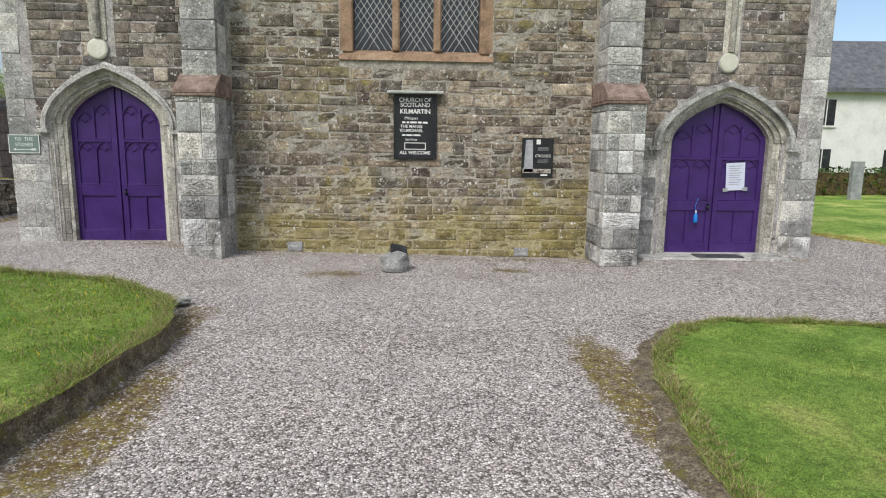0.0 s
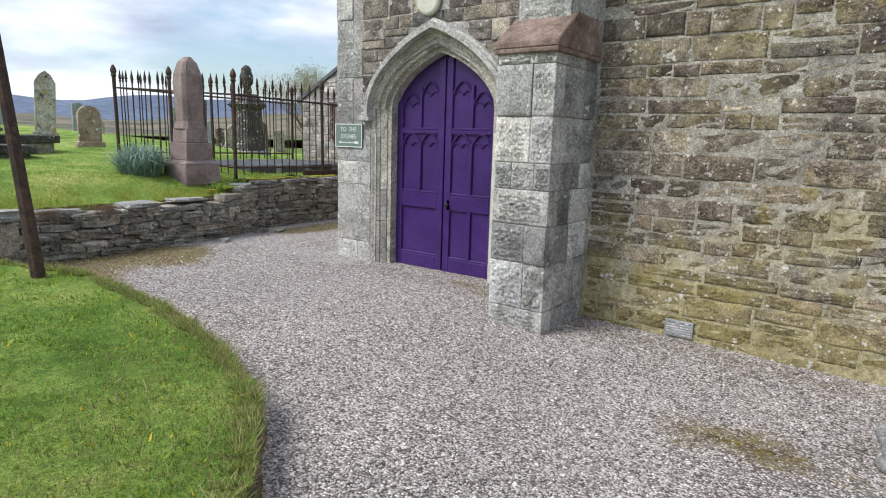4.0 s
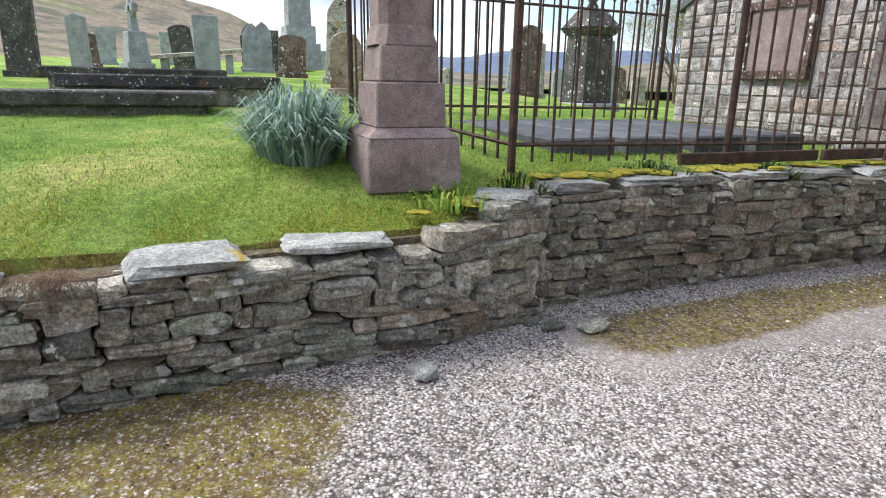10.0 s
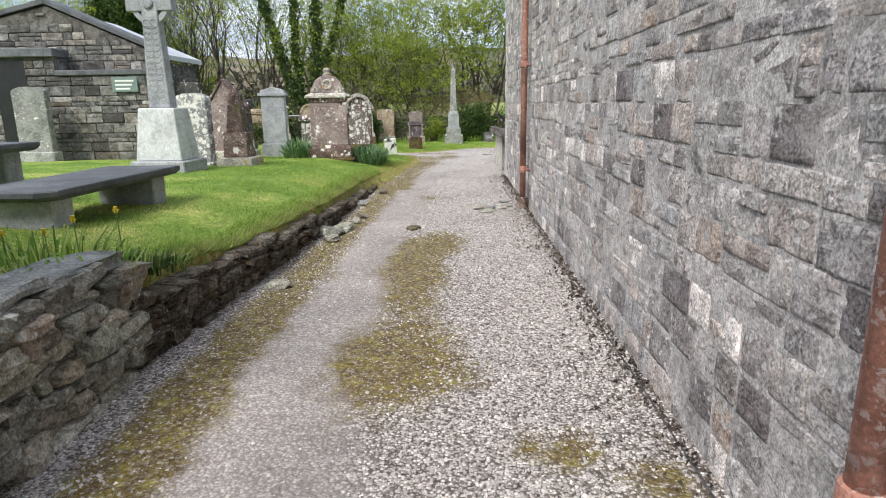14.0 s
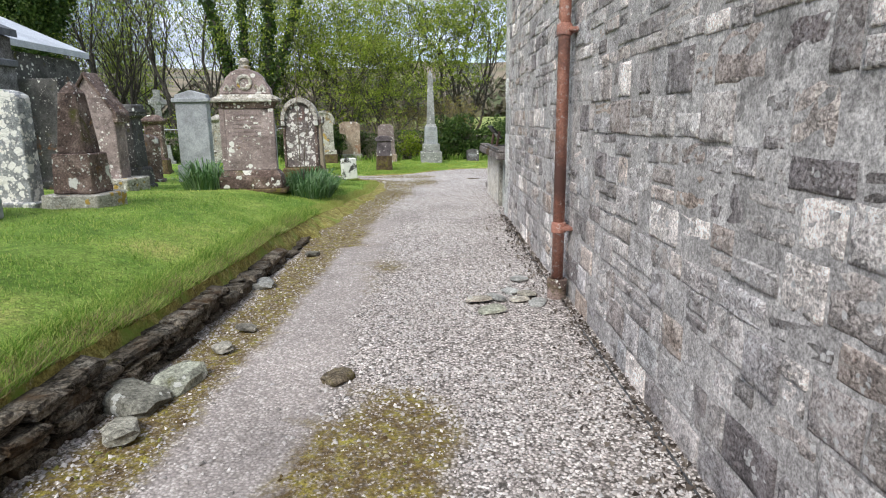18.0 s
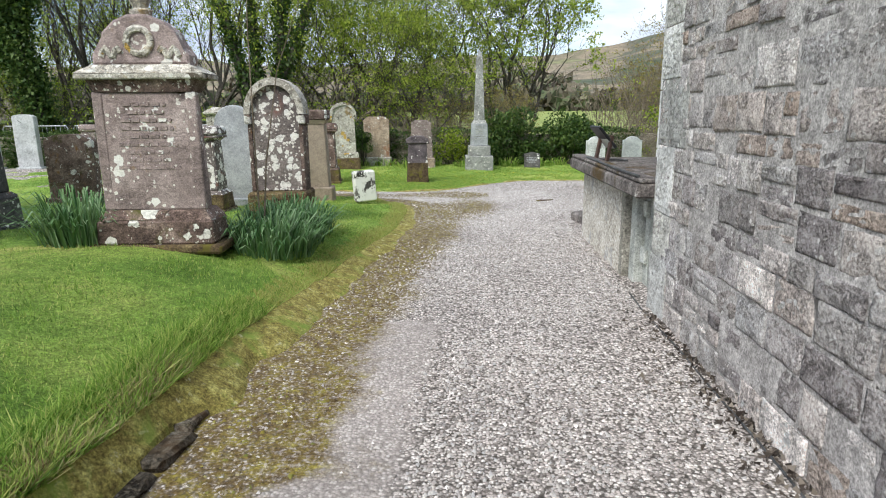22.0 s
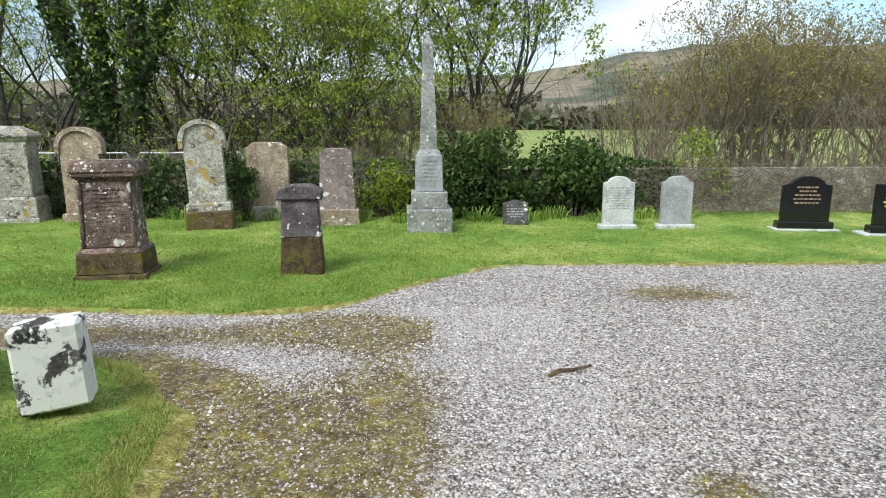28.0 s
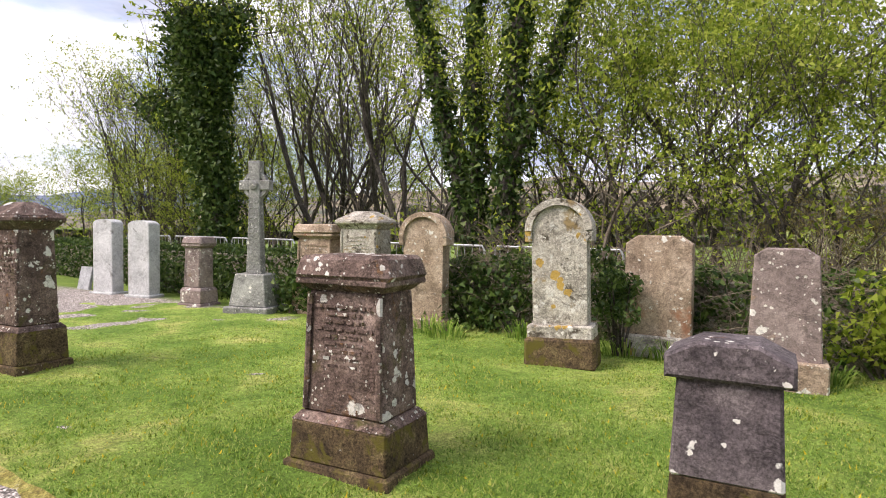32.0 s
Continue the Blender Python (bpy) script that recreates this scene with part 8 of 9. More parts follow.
part("tablet_frame", bm_band([(-12.65, 1.8), (-11.8, 1.8), (-11.8, 2.55), (-12.65, 2.55), (-12.65, 1.8)], [(-12.75, 1.7), (-11.7, 1.7), (-11.7, 2.65), (-12.75, 2.65), (-12.75, 1.7)], gyf - 0.1, gyf + 0.02), M_GBROWN, mb)
z = 0.7
while z < ez:
    h = rg.uniform(0.35, 0.5)
    part("quoin", roughen(bm_box(gx1 - 0.42, gyf - 0.06, z, gx1 + 0.06, gyf + rg.choice((0.28, 0.34)), z + h - 0.012, 0.012), 0.008, 4), M_GPIER, mb)
    z += h
LAST_STONES.append((mb, [(a, b, c, d) for a, b, c, d in courses(gx0, gx1 - 0.44, 0.75, 3.5, (0.09, 0.2), (0.18, 0.5), [], 41) if b + d < ez + (az - ez) * (1 - abs(a + c / 2 - cxm) / (cxm - gx0)) - 0.05 and not (-12.8 < a + c / 2 < -11.65 and 1.65 < b + d / 2 < 2.7)], FLANK_BLOCKS, lambda b: b[1], gyf))

table_tomb("dark slab-topped table tomb on stone blocks", -11.55, 9.2, tz(-11.6, 9.2), 0.85, 2.25, 0.99, M_SLAB, -3)
table_tomb("dark table tomb with a moulded slab", -13.0, 9.0, tz(-13, 9), 0.95, 2.1, 1.3, M_SLAB, -3)
celtic_cross("tall grey Celtic cross on a pale pedestal", -12.8, 13.9, tz(-12.8, 13.9), 0.82, 1.1, 3.3, M_GGREY, M_GWHITE, -6, 0.8)
headstone("grey lichened gravestone leaning beside its twin", -13.4, 16.0, tz(-13.4, 16.0), 0.5, 1.4, 0.16, "segment", M_GPALE, -8, 0.12)
headstone("grey slab gravestone crusted with white lichen", -12.85, 15.3, tz(-12.85, 15.3), 0.64, 1.42, 0.22, "segment", M_GLICHG, -6, 0.1)
ob_ = thing("obelisk_stone", "short brown obelisk gravestone on a block base", "gravestone", -12.05, 15.4, tz(-12.05, 15.4) - 0.03, -6, GS)
part("footing", roughen(bm_box(-0.36, -0.3, 0, 0.36, 0.3, 0.2, 0.015), 0.01), M_GPALE, ob_)
part("die", bm_taper(0.5, 0.42, 0.46, 0.38, 0.2, 0.68, 0.012), M_GBROWN, ob_)
part("shaft", bm_taper(0.36, 0.3, 0.22, 0.2, 0.68, 1.38, 0.01), M_GBROWN, ob_)
part("tip", bm_taper(0.22, 0.2, 0.02, 0.02, 1.38, 1.52), M_GBROWN, ob_)
gg_ = headstone("dark gothic gabled sandstone gravestone on a pale plinth", -13.1, 17.9, tz(-13.1, 17.9), 0.8, 1.85, 0.3, "spire", M_GPINK, -4, 0.24, M_GPALE, rows=7, inkmat=M_GPINK, step=0.2)
for s_ in (-1, 1):
    part("gable_coping", bm_prism([(s_ * 0.46, 1.2), (s_ * 0.46, 1.28), (0.0, 1.9), (0.0, 1.82)], -0.19, 0.19, 0.01), M_GBROWN, gg_)
    part("kneeler", bm_box(min(s_ * 0.38, s_ * 0.47), -0.18, 1.12, max(s_ * 0.38, s_ * 0.47), 0.18, 1.25, 0.012), M_GBROWN, gg_)
gs_ = headstone("tall grey shouldered granite gravestone", -13.33, 22.85, tz(-13.33, 22.85), 0.74, 2.2, 0.25, "gable", M_GGREY, 0, 0.45, name="cornice_headstone")
part("cornice", bm_box(-0.44, -0.18, 1.92, 0.44, 0.18, 2.02, 0.015), M_GGREY, gs_)
headstone("low dark red gravestone with moss", -14.8, 23.2, tz(-14.8, 23.2), 0.84, 1.2, 0.2, "segment", M_GBROWN, 0, 0.1)
pedestal_tomb("dark weathered square monument", -13.1, 18.9, tz(-13.1, 18.9), 0.46, 0.42, 1.5, M_GDARK, M_GDARK)
headstone("dark slab gravestone beside the shed", -14.4, 18.6, tz(-14.4, 18.6), 0.9, 1.9, 0.2, "flat", M_GDARK, 0, 0.2)
pedestal_tomb("brown lichened gravestone with a mossy base", -11.75, 21.2, tz(-11.75, 21.2), 0.72, 0.34, 1.22, M_GLICHEN, M_MOSSY, 3)
headstone("grey-white slab gravestone behind the arch", -11.6, 22.4, tz(-11.6, 22.4), 0.6, 1.6, 0.16, "round", M_GGREY, 0, 0.15)

# large red monument with a carved crest
mx, my = -10.72, 18.08
mz = tz(mx, my) - 0.04
mm_ = thing("crested_monument", "large red sandstone monument with a carved crest", "monument", mx, my, mz, 3, GS)
mm_.scale = (1.0, 0.66, 1.0)
part("footing", roughen(bm_box(-0.58, -0.36, 0, 0.58, 0.36, 0.08, 0.02), 0.012), M_MOSSY, mm_, "mossy footing")
part("plinth", roughen(bm_taper(1.02, 0.6, 1.0, 0.58, 0.08, 0.3, 0.02), 0.008), M_GBROWN, mm_)
part("base_moulding", bm_taper(0.98, 0.56, 0.86, 0.44, 0.3, 0.38), M_GBROWN, mm_)
part("die", bm_taper(0.8, 0.4, 0.74, 0.37, 0.38, 1.38, 0.012), M_GPINK, mm_)
for s in (-1, 1):
    part("pilaster", bm_taper(0.09, 0.12, 0.085, 0.12, 0.38, 1.38, 0.01, None, s * 0.39, -0.14), M_GPINK, mm_)
part("neck", bm_taper(0.8, 0.42, 0.9, 0.5, 1.38, 1.48), M_GBROWN, mm_)
part("cornice", bm_box(-0.53, -0.3, 1.48, 0.53, 0.3, 1.53, 0.012), M_GPALE, mm_)
part("cornice_slope", bm_taper(1.06, 0.6, 0.8, 0.42, 1.53, 1.6), M_GPALE, mm_)
crest = [(0.4, 1.6), (0.4, 1.68), (0.33, 1.74), (0.3, 1.86), (0.2, 1.95), (0.08, 2.0), (-0.08, 2.0), (-0.2, 1.95), (-0.3, 1.86), (-0.33, 1.74), (-0.4, 1.68), (-0.4, 1.6)]
part("crest", bm_prism(crest, -0.16, 0.16, 0.02), M_GPINK, mm_)
wr = bmesh.new()
bm_tube([(0.1 * math.cos(a), -0.17, 1.79 + 0.1 * math.sin(a)) for a in np.linspace(0, 6.283, 15)], 0.03, 6, wr)
for s in (-1, 1):
    bm_tube([(s * (0.16 + 0.02 * k), -0.165, 1.7 + 0.04 * math.sin(k * 1.3)) for k in range(9)], 0.025, 5, wr)
part("carved_wreath", wr, M_GPALE, mm_)
part("finial", bm_lathe([(0.09, 2.0), (0.1, 2.04), (0.06, 2.06), (0.09, 2.12), (0.05, 2.17), (0.01, 2.18)], 10), M_GPALE, mm_)
ink(mm_, 0.6, 0.7, 1.3, -0.198, 9, M_GPINK, 3)
daffodils(mx - 0.75, my - 0.05, tz(mx - 0.75, my), 420, 0.3, 0.5, M_DAFF, "thick clump of green daffodil leaves", 0, 2)
for dk, dn in ((0.35, 420), (0.95, 380), (1.55, 320)):
    daffodils(-9.88 - 0.06 * dk, my + dk, tz(-9.8, my + dk), dn, 0.36, 0.44, M_DAFF, "dense bed of green daffodil leaves by the monument", 0, int(3 + dk * 10))
sap = bmesh.new()
for k, (dx, dz) in enumerate(((0.0, 2.9), (0.5, 2.4))):
    bm_tube([(0.02 * k, 0, 0), (dx * 0.2, 0.02, dz * 0.35), (dx * 0.5, 0.05, dz * 0.7), (dx + 0.05, 0.02, dz)], [0.01, 0.008, 0.005, 0.002], 5, sap)
tagged(part("sapling", sap, M_TWIG), "thin bare sapling beside the monument", "sapling").matrix_basis = pose(mx + 0.7, my + 0.5, tz(mx + 0.7, my) - 0.02)

# round-headed lichened stone with hood
ax, ay = -10.32, 20.4
ar_ = thing("arched_headstone", "dark round-headed gravestone covered in white lichen", "gravestone", ax, ay, tz(ax, ay) - 0.05, 2, GS)
ar_.scale = (0.87, 0.9, 0.98)
part("footing", roughen(bm_box(-0.43, -0.27, 0, 0.43, 0.27, 0.42, 0.03), 0.02), M_MOSSY, ar_, "mossy footing")
AR_Z = 1.38
body = [(-0.34, 0.42), (0.34, 0.42)] + [(0.34 * math.cos(a), AR_Z + 0.36 * math.sin(a)) for a in np.linspace(0, math.pi, 17)]
part("stone", bm_prism(body, -0.13, 0.15, 0.012), M_GLICHEN, ar_)
hood_i = [(0.335 * math.cos(a), AR_Z + 0.35 * math.sin(a)) for a in np.linspace(0, math.pi, 17)]
hood_o = [(0.42 * math.cos(a), AR_Z + 0.44 * math.sin(a)) for a in np.linspace(0, math.pi, 17)]
part("hood_moulding", bm_band(hood_i, hood_o, -0.2, 0.17), M_GPALE, ar_)
for s in (-1, 1):
    part("bracket", bm_box(s * 0.375 - 0.045, -0.19, 1.26, s * 0.375 + 0.045, 0.15, 1.38, 0.01), M_GBROWN, ar_)
    part("side_pilaster", bm_box(s * 0.36 - 0.03, -0.15, 0.42, s * 0.36 + 0.03, 0.16, 1.26, 0.01), M_GBROWN, ar_)
t_ = headstone("plain tan slab gravestone with a moulded top", -10.78, 23.3, 0.02, 0.9, 1.6, 0.24, "flat", M_GSAND, 2, 0.3, M_GSAND, taper=0.1)
part("top_moulding", bm_box(-0.47, -0.18, 1.44, 0.47, 0.18, 1.61, 0.02), M_GBROWN, t_)
part("neck_moulding", bm_taper(0.82, 0.26, 0.92, 0.34, 1.37, 1.44), M_GSAND, t_)
part("carved_boss", bm_lathe([(0.09, 0), (0.1, 0.02), (0.06, 0.03), (0.03, 0.015)], 12), M_GBROWN, t_).matrix_basis = pose(0, -0.18, 1.57, 90)
li = thing("marker_stone", "small square marker stone crusted with white lichen", "marker stone", -9.7, 23.18, 0.05, 20, GS, tilty=-3)
part("stone", roughen(bm_box(-0.185, -0.12, 0, 0.185, 0.12, 0.52, 0.02), 0.014, 5), M_GCRUST, li)

headstone("leaning brown pillar gravestone on the rise", -13.5, -4.3, tz(-13.5, -4.3), 0.34, 1.7, 0.3, "flat", M_GBROWN, 0, 0.0, tilt=16)

# east row, from the shed side to the black stones
E0 = -0.05
pedestal_tomb("reddish brown pedestal gravestone with mossy base", -11.25, 26.95, E0, 0.62, 0.42, 1.4, M_GBROWN, M_MOSSY, 8)
pedestal_tomb("dark red weathered pedestal gravestone", -15.95, 26.75, E0, 0.54, 0.42, 1.8, M_GBROWN, M_MOSSY, 10, 0.06, "hip")
gb = thing("short_headstone", "short dark purple-brown gravestone with mossy foot", "gravestone", -9.05, 27.0, E0 - 0.03, 6, GS)
part("stone", roughen(bm_taper(0.46, 0.3, 0.42, 0.26, 0.48, 0.95, 0.015), 0.006), M_GPURPLE, gb)
part("foot", roughen(bm_taper(0.52, 0.34, 0.465, 0.305, 0.0, 0.5, 0.02), 0.012, 5), M_MOSSY, gb, "moss-covered foot")
part("cap", roughen(bm_prism([(-0.26, 0.93), (0.26, 0.93), (0.26, 1.03), (0.12, 1.1), (-0.12, 1.1), (-0.26, 1.03)], -0.17, 0.17, 0.015), 0.006), M_GPURPLE, gb)
obelisk("pale grey granite obelisk before the ivy hedge", -7.52, 30.15, E0, 0.76, 3.3, M_OBELISK, 2)
hd_ = headstone("tall pale lichened gravestone with a hooded top", -11.38, 30.5, E0, 0.62, 1.86, 0.3, "round", M_GPALE, 14, 0.5, M_GPALE, lean=-2)
arch_hood(hd_, 0.31, 1.86 - 0.29, 0.19, M_GPALE)
part("mossy_foot", roughen(bm_box(-0.4, -0.25, 0.0, 0.4, 0.25, 0.36, 0.03), 0.02, 5), M_MOSSY, hd_, "moss-covered foot")
headstone("buff sandstone clipped-corner gravestone", -10.62, 31.6, E0, 0.78, 1.52, 0.2, "clip", M_GTAN, 6, 0.3, M_GPALE, rows=0)
headstone("grey-brown tapered sandstone gravestone", -9.2, 30.9, E0, 0.66, 1.42, 0.22, "clip", M_GPINK, 6, 0.32, M_GTAN, taper=0.14)
hd_ = headstone("tan round-headed gravestone by the wall", -14.1, 31.5, E0, 0.66, 1.75, 0.26, "round", M_GTAN, 12, 0.2)
arch_hood(hd_, 0.33, 1.75 - 0.31, 0.17, M_GTAN)
pedestal_tomb("pale pedimented gravestone by the hedge", -15.45, 31.6, E0, 0.74, 0.5, 1.84, M_GPALE, M_GPALE, 10, 0.04, "hip")
pedestal_tomb("buff square gravestone with moulded cap", -16.6, 31.7, E0, 0.76, 0.5, 1.62, M_GTAN, M_GTAN, 10)
celtic_cross("grey Celtic cross on a pale pedestal by the hedge", -17.55, 31.0, E0, 0.74, 0.72, 2.74, M_OBELISK, M_OBELISK, 20, 0.62)
pedestal_tomb("narrow red stone pillar gravestone", -19.15, 30.9, E0, 0.42, 0.34, 1.35, M_GPINK, M_GPINK, 12, 0.02)
headstone("white segment-headed gravestone in ivy", -21.05, 30.85, E0, 0.58, 1.66, 0.3, "segment", M_GWHITE, 15, 0.1)
headstone("white segment-headed gravestone beside another", -22.15, 30.65, E0, 0.56, 1.68, 0.3, "segment", M_GWHITE, 15, 0.1)
headstone("small leaning grey slab", -23.2, 30.6, E0, 0.4, 0.6, 0.08, "flat", M_GGREY, 10, 0.0, tilt=-12)
headstone("small dark slab leaning on the ivy", -5.95, 30.6, E0, 0.46, 0.5, 0.07, "gable", M_GDARK, 0, 0.0, tilt=-14, rows=4, inkmat=M_GGREY)
for x, lab in ((-4.22, "white modern headstone with a shaped top"), (-3.2, "pale grey modern headstone with lettering")):
    headstone(lab, x, 30.2, E0, 0.54, 0.94, 0.1, "shoulder", M_GWHITE if x < -4 else M_GGREY, 0, 0.1, M_GWHITE, rows=9, inkmat=M_GGREY)
for x, y, k in ((-1.1, 29.9, "shoulder"), (0.05, 29.35, "flat")):
    hb_ = headstone("polished black granite headstone with gold lettering", x, y, E0, 0.78 if k == "shoulder" else 0.66, 0.95 if k == "shoulder" else 0.85, 0.1, k, M_GBLACK, -8, 0.18, M_GBLACK)
    ink(hb_, 0.5, 0.45, 0.78, -0.055, 5, M_FLOWER if k != "shoulder" else M_ORANGE, 9)
    part("kerb_plinth", bm_box(-0.52, -0.2, 0, 0.52, 0.2, 0.06, 0.01), M_GWHITE, hb_)

# shed with the carved stones, and the pale stone against it
sd = thing("stone_shed", "rubble lapidarium shed with a pale sheet roof", "shed", 0, 0, 0)
part("front_wall", bm_box(-24, 18.0, 0.3, -14.6, 18.5, 2.42), M_SHEDSTONE, sd)
part("porch_wall", bm_box(-24, 18.0, 2.42, -17.05, 18.5, 2.84), M_SHEDSTONE, sd)
part("gable_wall", bm_prism([(-24, 2.4), (-15.0, 2.4), (-15.0, 2.98), (-17.4, 4.05), (-24, 2.5)], 18.52, 19.1), M_SHEDSTONE, sd)
for xa, za, xb, zb in ((-14.9, 2.98, -17.4, 4.09), (-17.4, 4.09, -24, 2.56)):
    part("skew_coping", bm_prism([(xa, za), (xb, zb), (xb, zb + 0.12), (xa, za + 0.12)], 18.46, 19.16, 0.01), M_SLATE, sd)
part("side_wall", bm_box(-15.6, 19.1, 0.2, -15.2, 21.6, 2.8), M_GDARK, sd)
rb = bm_prism([(-15.05, 2.86), (-17.4, 3.9), (-17.4, 4.02), (-15.05, 2.98)], 19.17, 21.75)
part("roof", rb, M_SHED_ROOF, sd, "pale sheet roof")
part("coping", roughen(bm_box(-17.05, 17.9, 2.42, -14.55, 18.52, 2.54, 0.015), 0.02, 2), M_SLATE, sd)
# no real opening: thin black sheet stands for the unlit interior
part("doorway", bm_box(-18.5, 17.96, 0.8, -17.76, 18.02, 2.8), M_BLACK, sd, "black panel painted as the doorway's shade")
part("lintel", roughen(bm_box(-19.4, 17.86, 2.84, -17.0, 18.5, 3.04, 0.02), 0.01), M_SLATE, sd)
LAST_STONES.append((sd, courses(-23, -14.6, 0.3, 2.4, (0.1, 0.24), (0.2, 0.6), [hole_rect(-18.5, -17.76, 0.8, 2.8)], 51), SHED_BLOCKS, lambda b: -b[0], 17.97))
LAST_STONES.append((sd, courses(-21, -17.05, 2.42, 2.84, (0.1, 0.2), (0.2, 0.6), [hole_rect(-18.5, -17.76, 0.8, 2.8)], 53), SHED_BLOCKS, lambda b: -b[0], 17.97))
LAST_STONES.append((sd, [q for q in courses(-21, -15.0, 2.56, 3.9, (0.1, 0.22), (0.2, 0.55), [], 52) if q[1] + q[3] < 2.95 + min(2.4, -15.0 - (q[0] + q[2])) * 0.43 - max(0, -17.4 - q[0]) * 0.24], SHED_BLOCKS, lambda b: b[1], 18.5))
sg = thing("shed_sign", "pale green information sign on the shed wall", "sign", -15.45, 17.93, 2.2)
part("plate", bm_box(-0.3, -0.015, -0.17, 0.3, 0.02, 0.17, 0.004), M_SIGNG, sg)
for k in range(3):
    part("print_line", bm_box(-0.22, -0.018, 0.06 - 0.09 * k, 0.22 - 0.05 * k, -0.0155, 0.1 - 0.09 * k), M_SIGNW, sg)
headstone("pale blue-grey headstone against the shed wall", -17.3, 17.3, tz(-17.3, 17.3), 0.75, 1.7, 0.2, "segment", M_OBELISK, 0, 0.25)

# galvanised barriers along the boundary
for i in range(6):
    bx = -24.6 + 2.4 * i
    br = thing("crowd_barrier", "galvanised tubular pedestrian barrier", "barrier", bx, 32.9, -0.08, 0, "metal barriers")
    part("hoop", bm_tube([(-1.1, 0, 0.1), (-1.1, 0, 1.2), (-1.05, 0, 1.28), (1.05, 0, 1.28), (1.1, 0, 1.2), (1.1, 0, 0.1)], 0.02, 6), M_GALV, br)
    part("lower_rail", bm_tube([(-1.1, 0, 0.25), (1.1, 0, 0.25)], 0.015, 6), M_GALV, br)
    for k in range(14):
        part("bar", bm_tube([(-1.0 + 0.154 * k, 0, 0.25), (-1.0 + 0.154 * k, 0, 1.27)], 0.007, 4), M_GALV, br)


# ---- boundary wall, ivy and scrub ----
def leaf_cloud(name, pts, size, mat, label, category, seed, parent=None, droop=0.4):
    r = np.random.RandomState(seed)
    n = len(pts)
    a = r.normal(size=(n, 3))
    a /= np.linalg.norm(a, axis=1, keepdims=True)
    b = np.cross(a, r.normal(size=(n, 3)))
    b /= np.linalg.norm(b, axis=1, keepdims=True) + 1e-9
    s = (size * (0.6 + 0.8 * r.rand(n)))[:, None]
    a[:, 2] -= droop * r.rand(n)
    V = np.stack([pts - a * s * 0.5 + b * s * 0.45, pts - a * s * 0.4 - b * s * 0.5, pts + a * s * 0.75], 1).reshape(-1, 3)
    F = np.arange(n)[:, None] * 3 + np.array([[0, 1, 2]])
    return tri_stuff(name, V, F, mat, label, category, parent)


def twig_tangle(name, count, box, seed, label, mat, length=0.7, thick=0.005):
    r = np.random.RandomState(seed)
    p = np.stack([r.uniform(a, b, count) for a, b in box], -1)
    d = r.normal(size=(count, 3)) * [1, 0.5, 0.7]
    d /= np.linalg.norm(d, axis=1, keepdims=True)
    L = length * (0.3 + r.rand(count))[:, None]
    q = p + d * L * 0.5 + r.normal(size=(count, 3)) * 0.05
    e = q + (d + r.normal(size=(count, 3)) * 0.4) * L * 0.5
    u = np.cross(d, [0.3, 0.5, 0.8])
    u /= np.linalg.norm(u, axis=1, keepdims=True) + 1e-9
    w = np.cross(d, u)
    V = []
    for c, k in ((p, 1.0), (q, 0.75), (e, 0.3)):
        for t in range(3):
            V.append(c + thick * k * (math.cos(t * 2.094) * u + math.sin(t * 2.094) * w))
    V = np.stack(V, 1).reshape(-1, 3)
    i = np.arange(count)[:, None] * 9
    F = np.concatenate([i + [[s * 3 + t, s * 3 + (t + 1) % 3, s * 3 + 3 + (t + 1) % 3, s * 3 + 3 + t]] for s in (0, 1) for t in range(3)])
    return tri_stuff(name, V, F, mat, label, "scrub")


tagged(part("boundary_wall", roughen(bm_box(-34, 32.2, -0.3, 16, 32.6, 0.85), 0.03, 1), M_DYKE), "ivy-covered stone boundary wall", "wall", kind="structure")
ri = np.random.RandomState(3)
n = 30000
ix = ri.uniform(-34, -2.5, n)
iy = 32.15 - 0.3 * ri.rand(n) ** 2
iz = ri.uniform(-0.1, 1.0, n) + 0.12 * np.sin(ix * 2.1) * (ri.rand(n))
topm = ri.rand(n) < 0.3
iy[topm] = ri.uniform(32.0, 32.75, topm.sum())
iz[topm] = 0.92 + 0.18 * np.abs(np.sin(ix[topm] * 1.3)) * ri.rand(topm.sum())
leaf_cloud("ivy", np.stack([ix, iy, iz], -1), 0.06, M_IVY, "dark green ivy over the boundary wall", "ivy", 4)


def shrub(label, x, y, z, w, h, n, seed, mat=None, size=0.07, lumps=14):
    t = thing("shrub", label, "shrub", 0, 0, 0, group="shrubs along the wall")
    r = np.random.RandomState(seed)
    c = np.stack([r.uniform(-w / 2, w / 2, lumps), r.uniform(-0.4, 0.4, lumps), r.uniform(0.15, 0.85, lumps) * h], -1)
    c[:, 2] *= 1 - 0.5 * (np.abs(c[:, 0]) / (w / 2)) ** 2
    k = r.randint(0, lumps, n)
    d = r.normal(size=(n, 3))
    d /= np.linalg.norm(d, axis=1, keepdims=True)
    p = c[k] + d * (0.16 + 0.22 * r.rand(n) ** 0.5)[:, None] * np.array([1.25, 1, 1]) * min(1.2, w / 1.6)
    p[:, 2] = np.abs(p[:, 2])
    leaf_cloud("foliage", p + [x, y, z], size, mat or M_IVY, "", "", seed, t)
    st = bmesh.new()
    for i in range(9):
        q = c[i % lumps]
        bm_tube([(x + q[0] * 0.15, y, z - 0.1), (x + q[0] * 0.5, y + q[1] * 0.5, z + q[2] * 0.5), (x + q[0], y + q[1], z + q[2])], [0.025, 0.015, 0.006], 5, st)
    tagged(part("stemwork", st, M_BARK, t), kind="stuff")
    return t


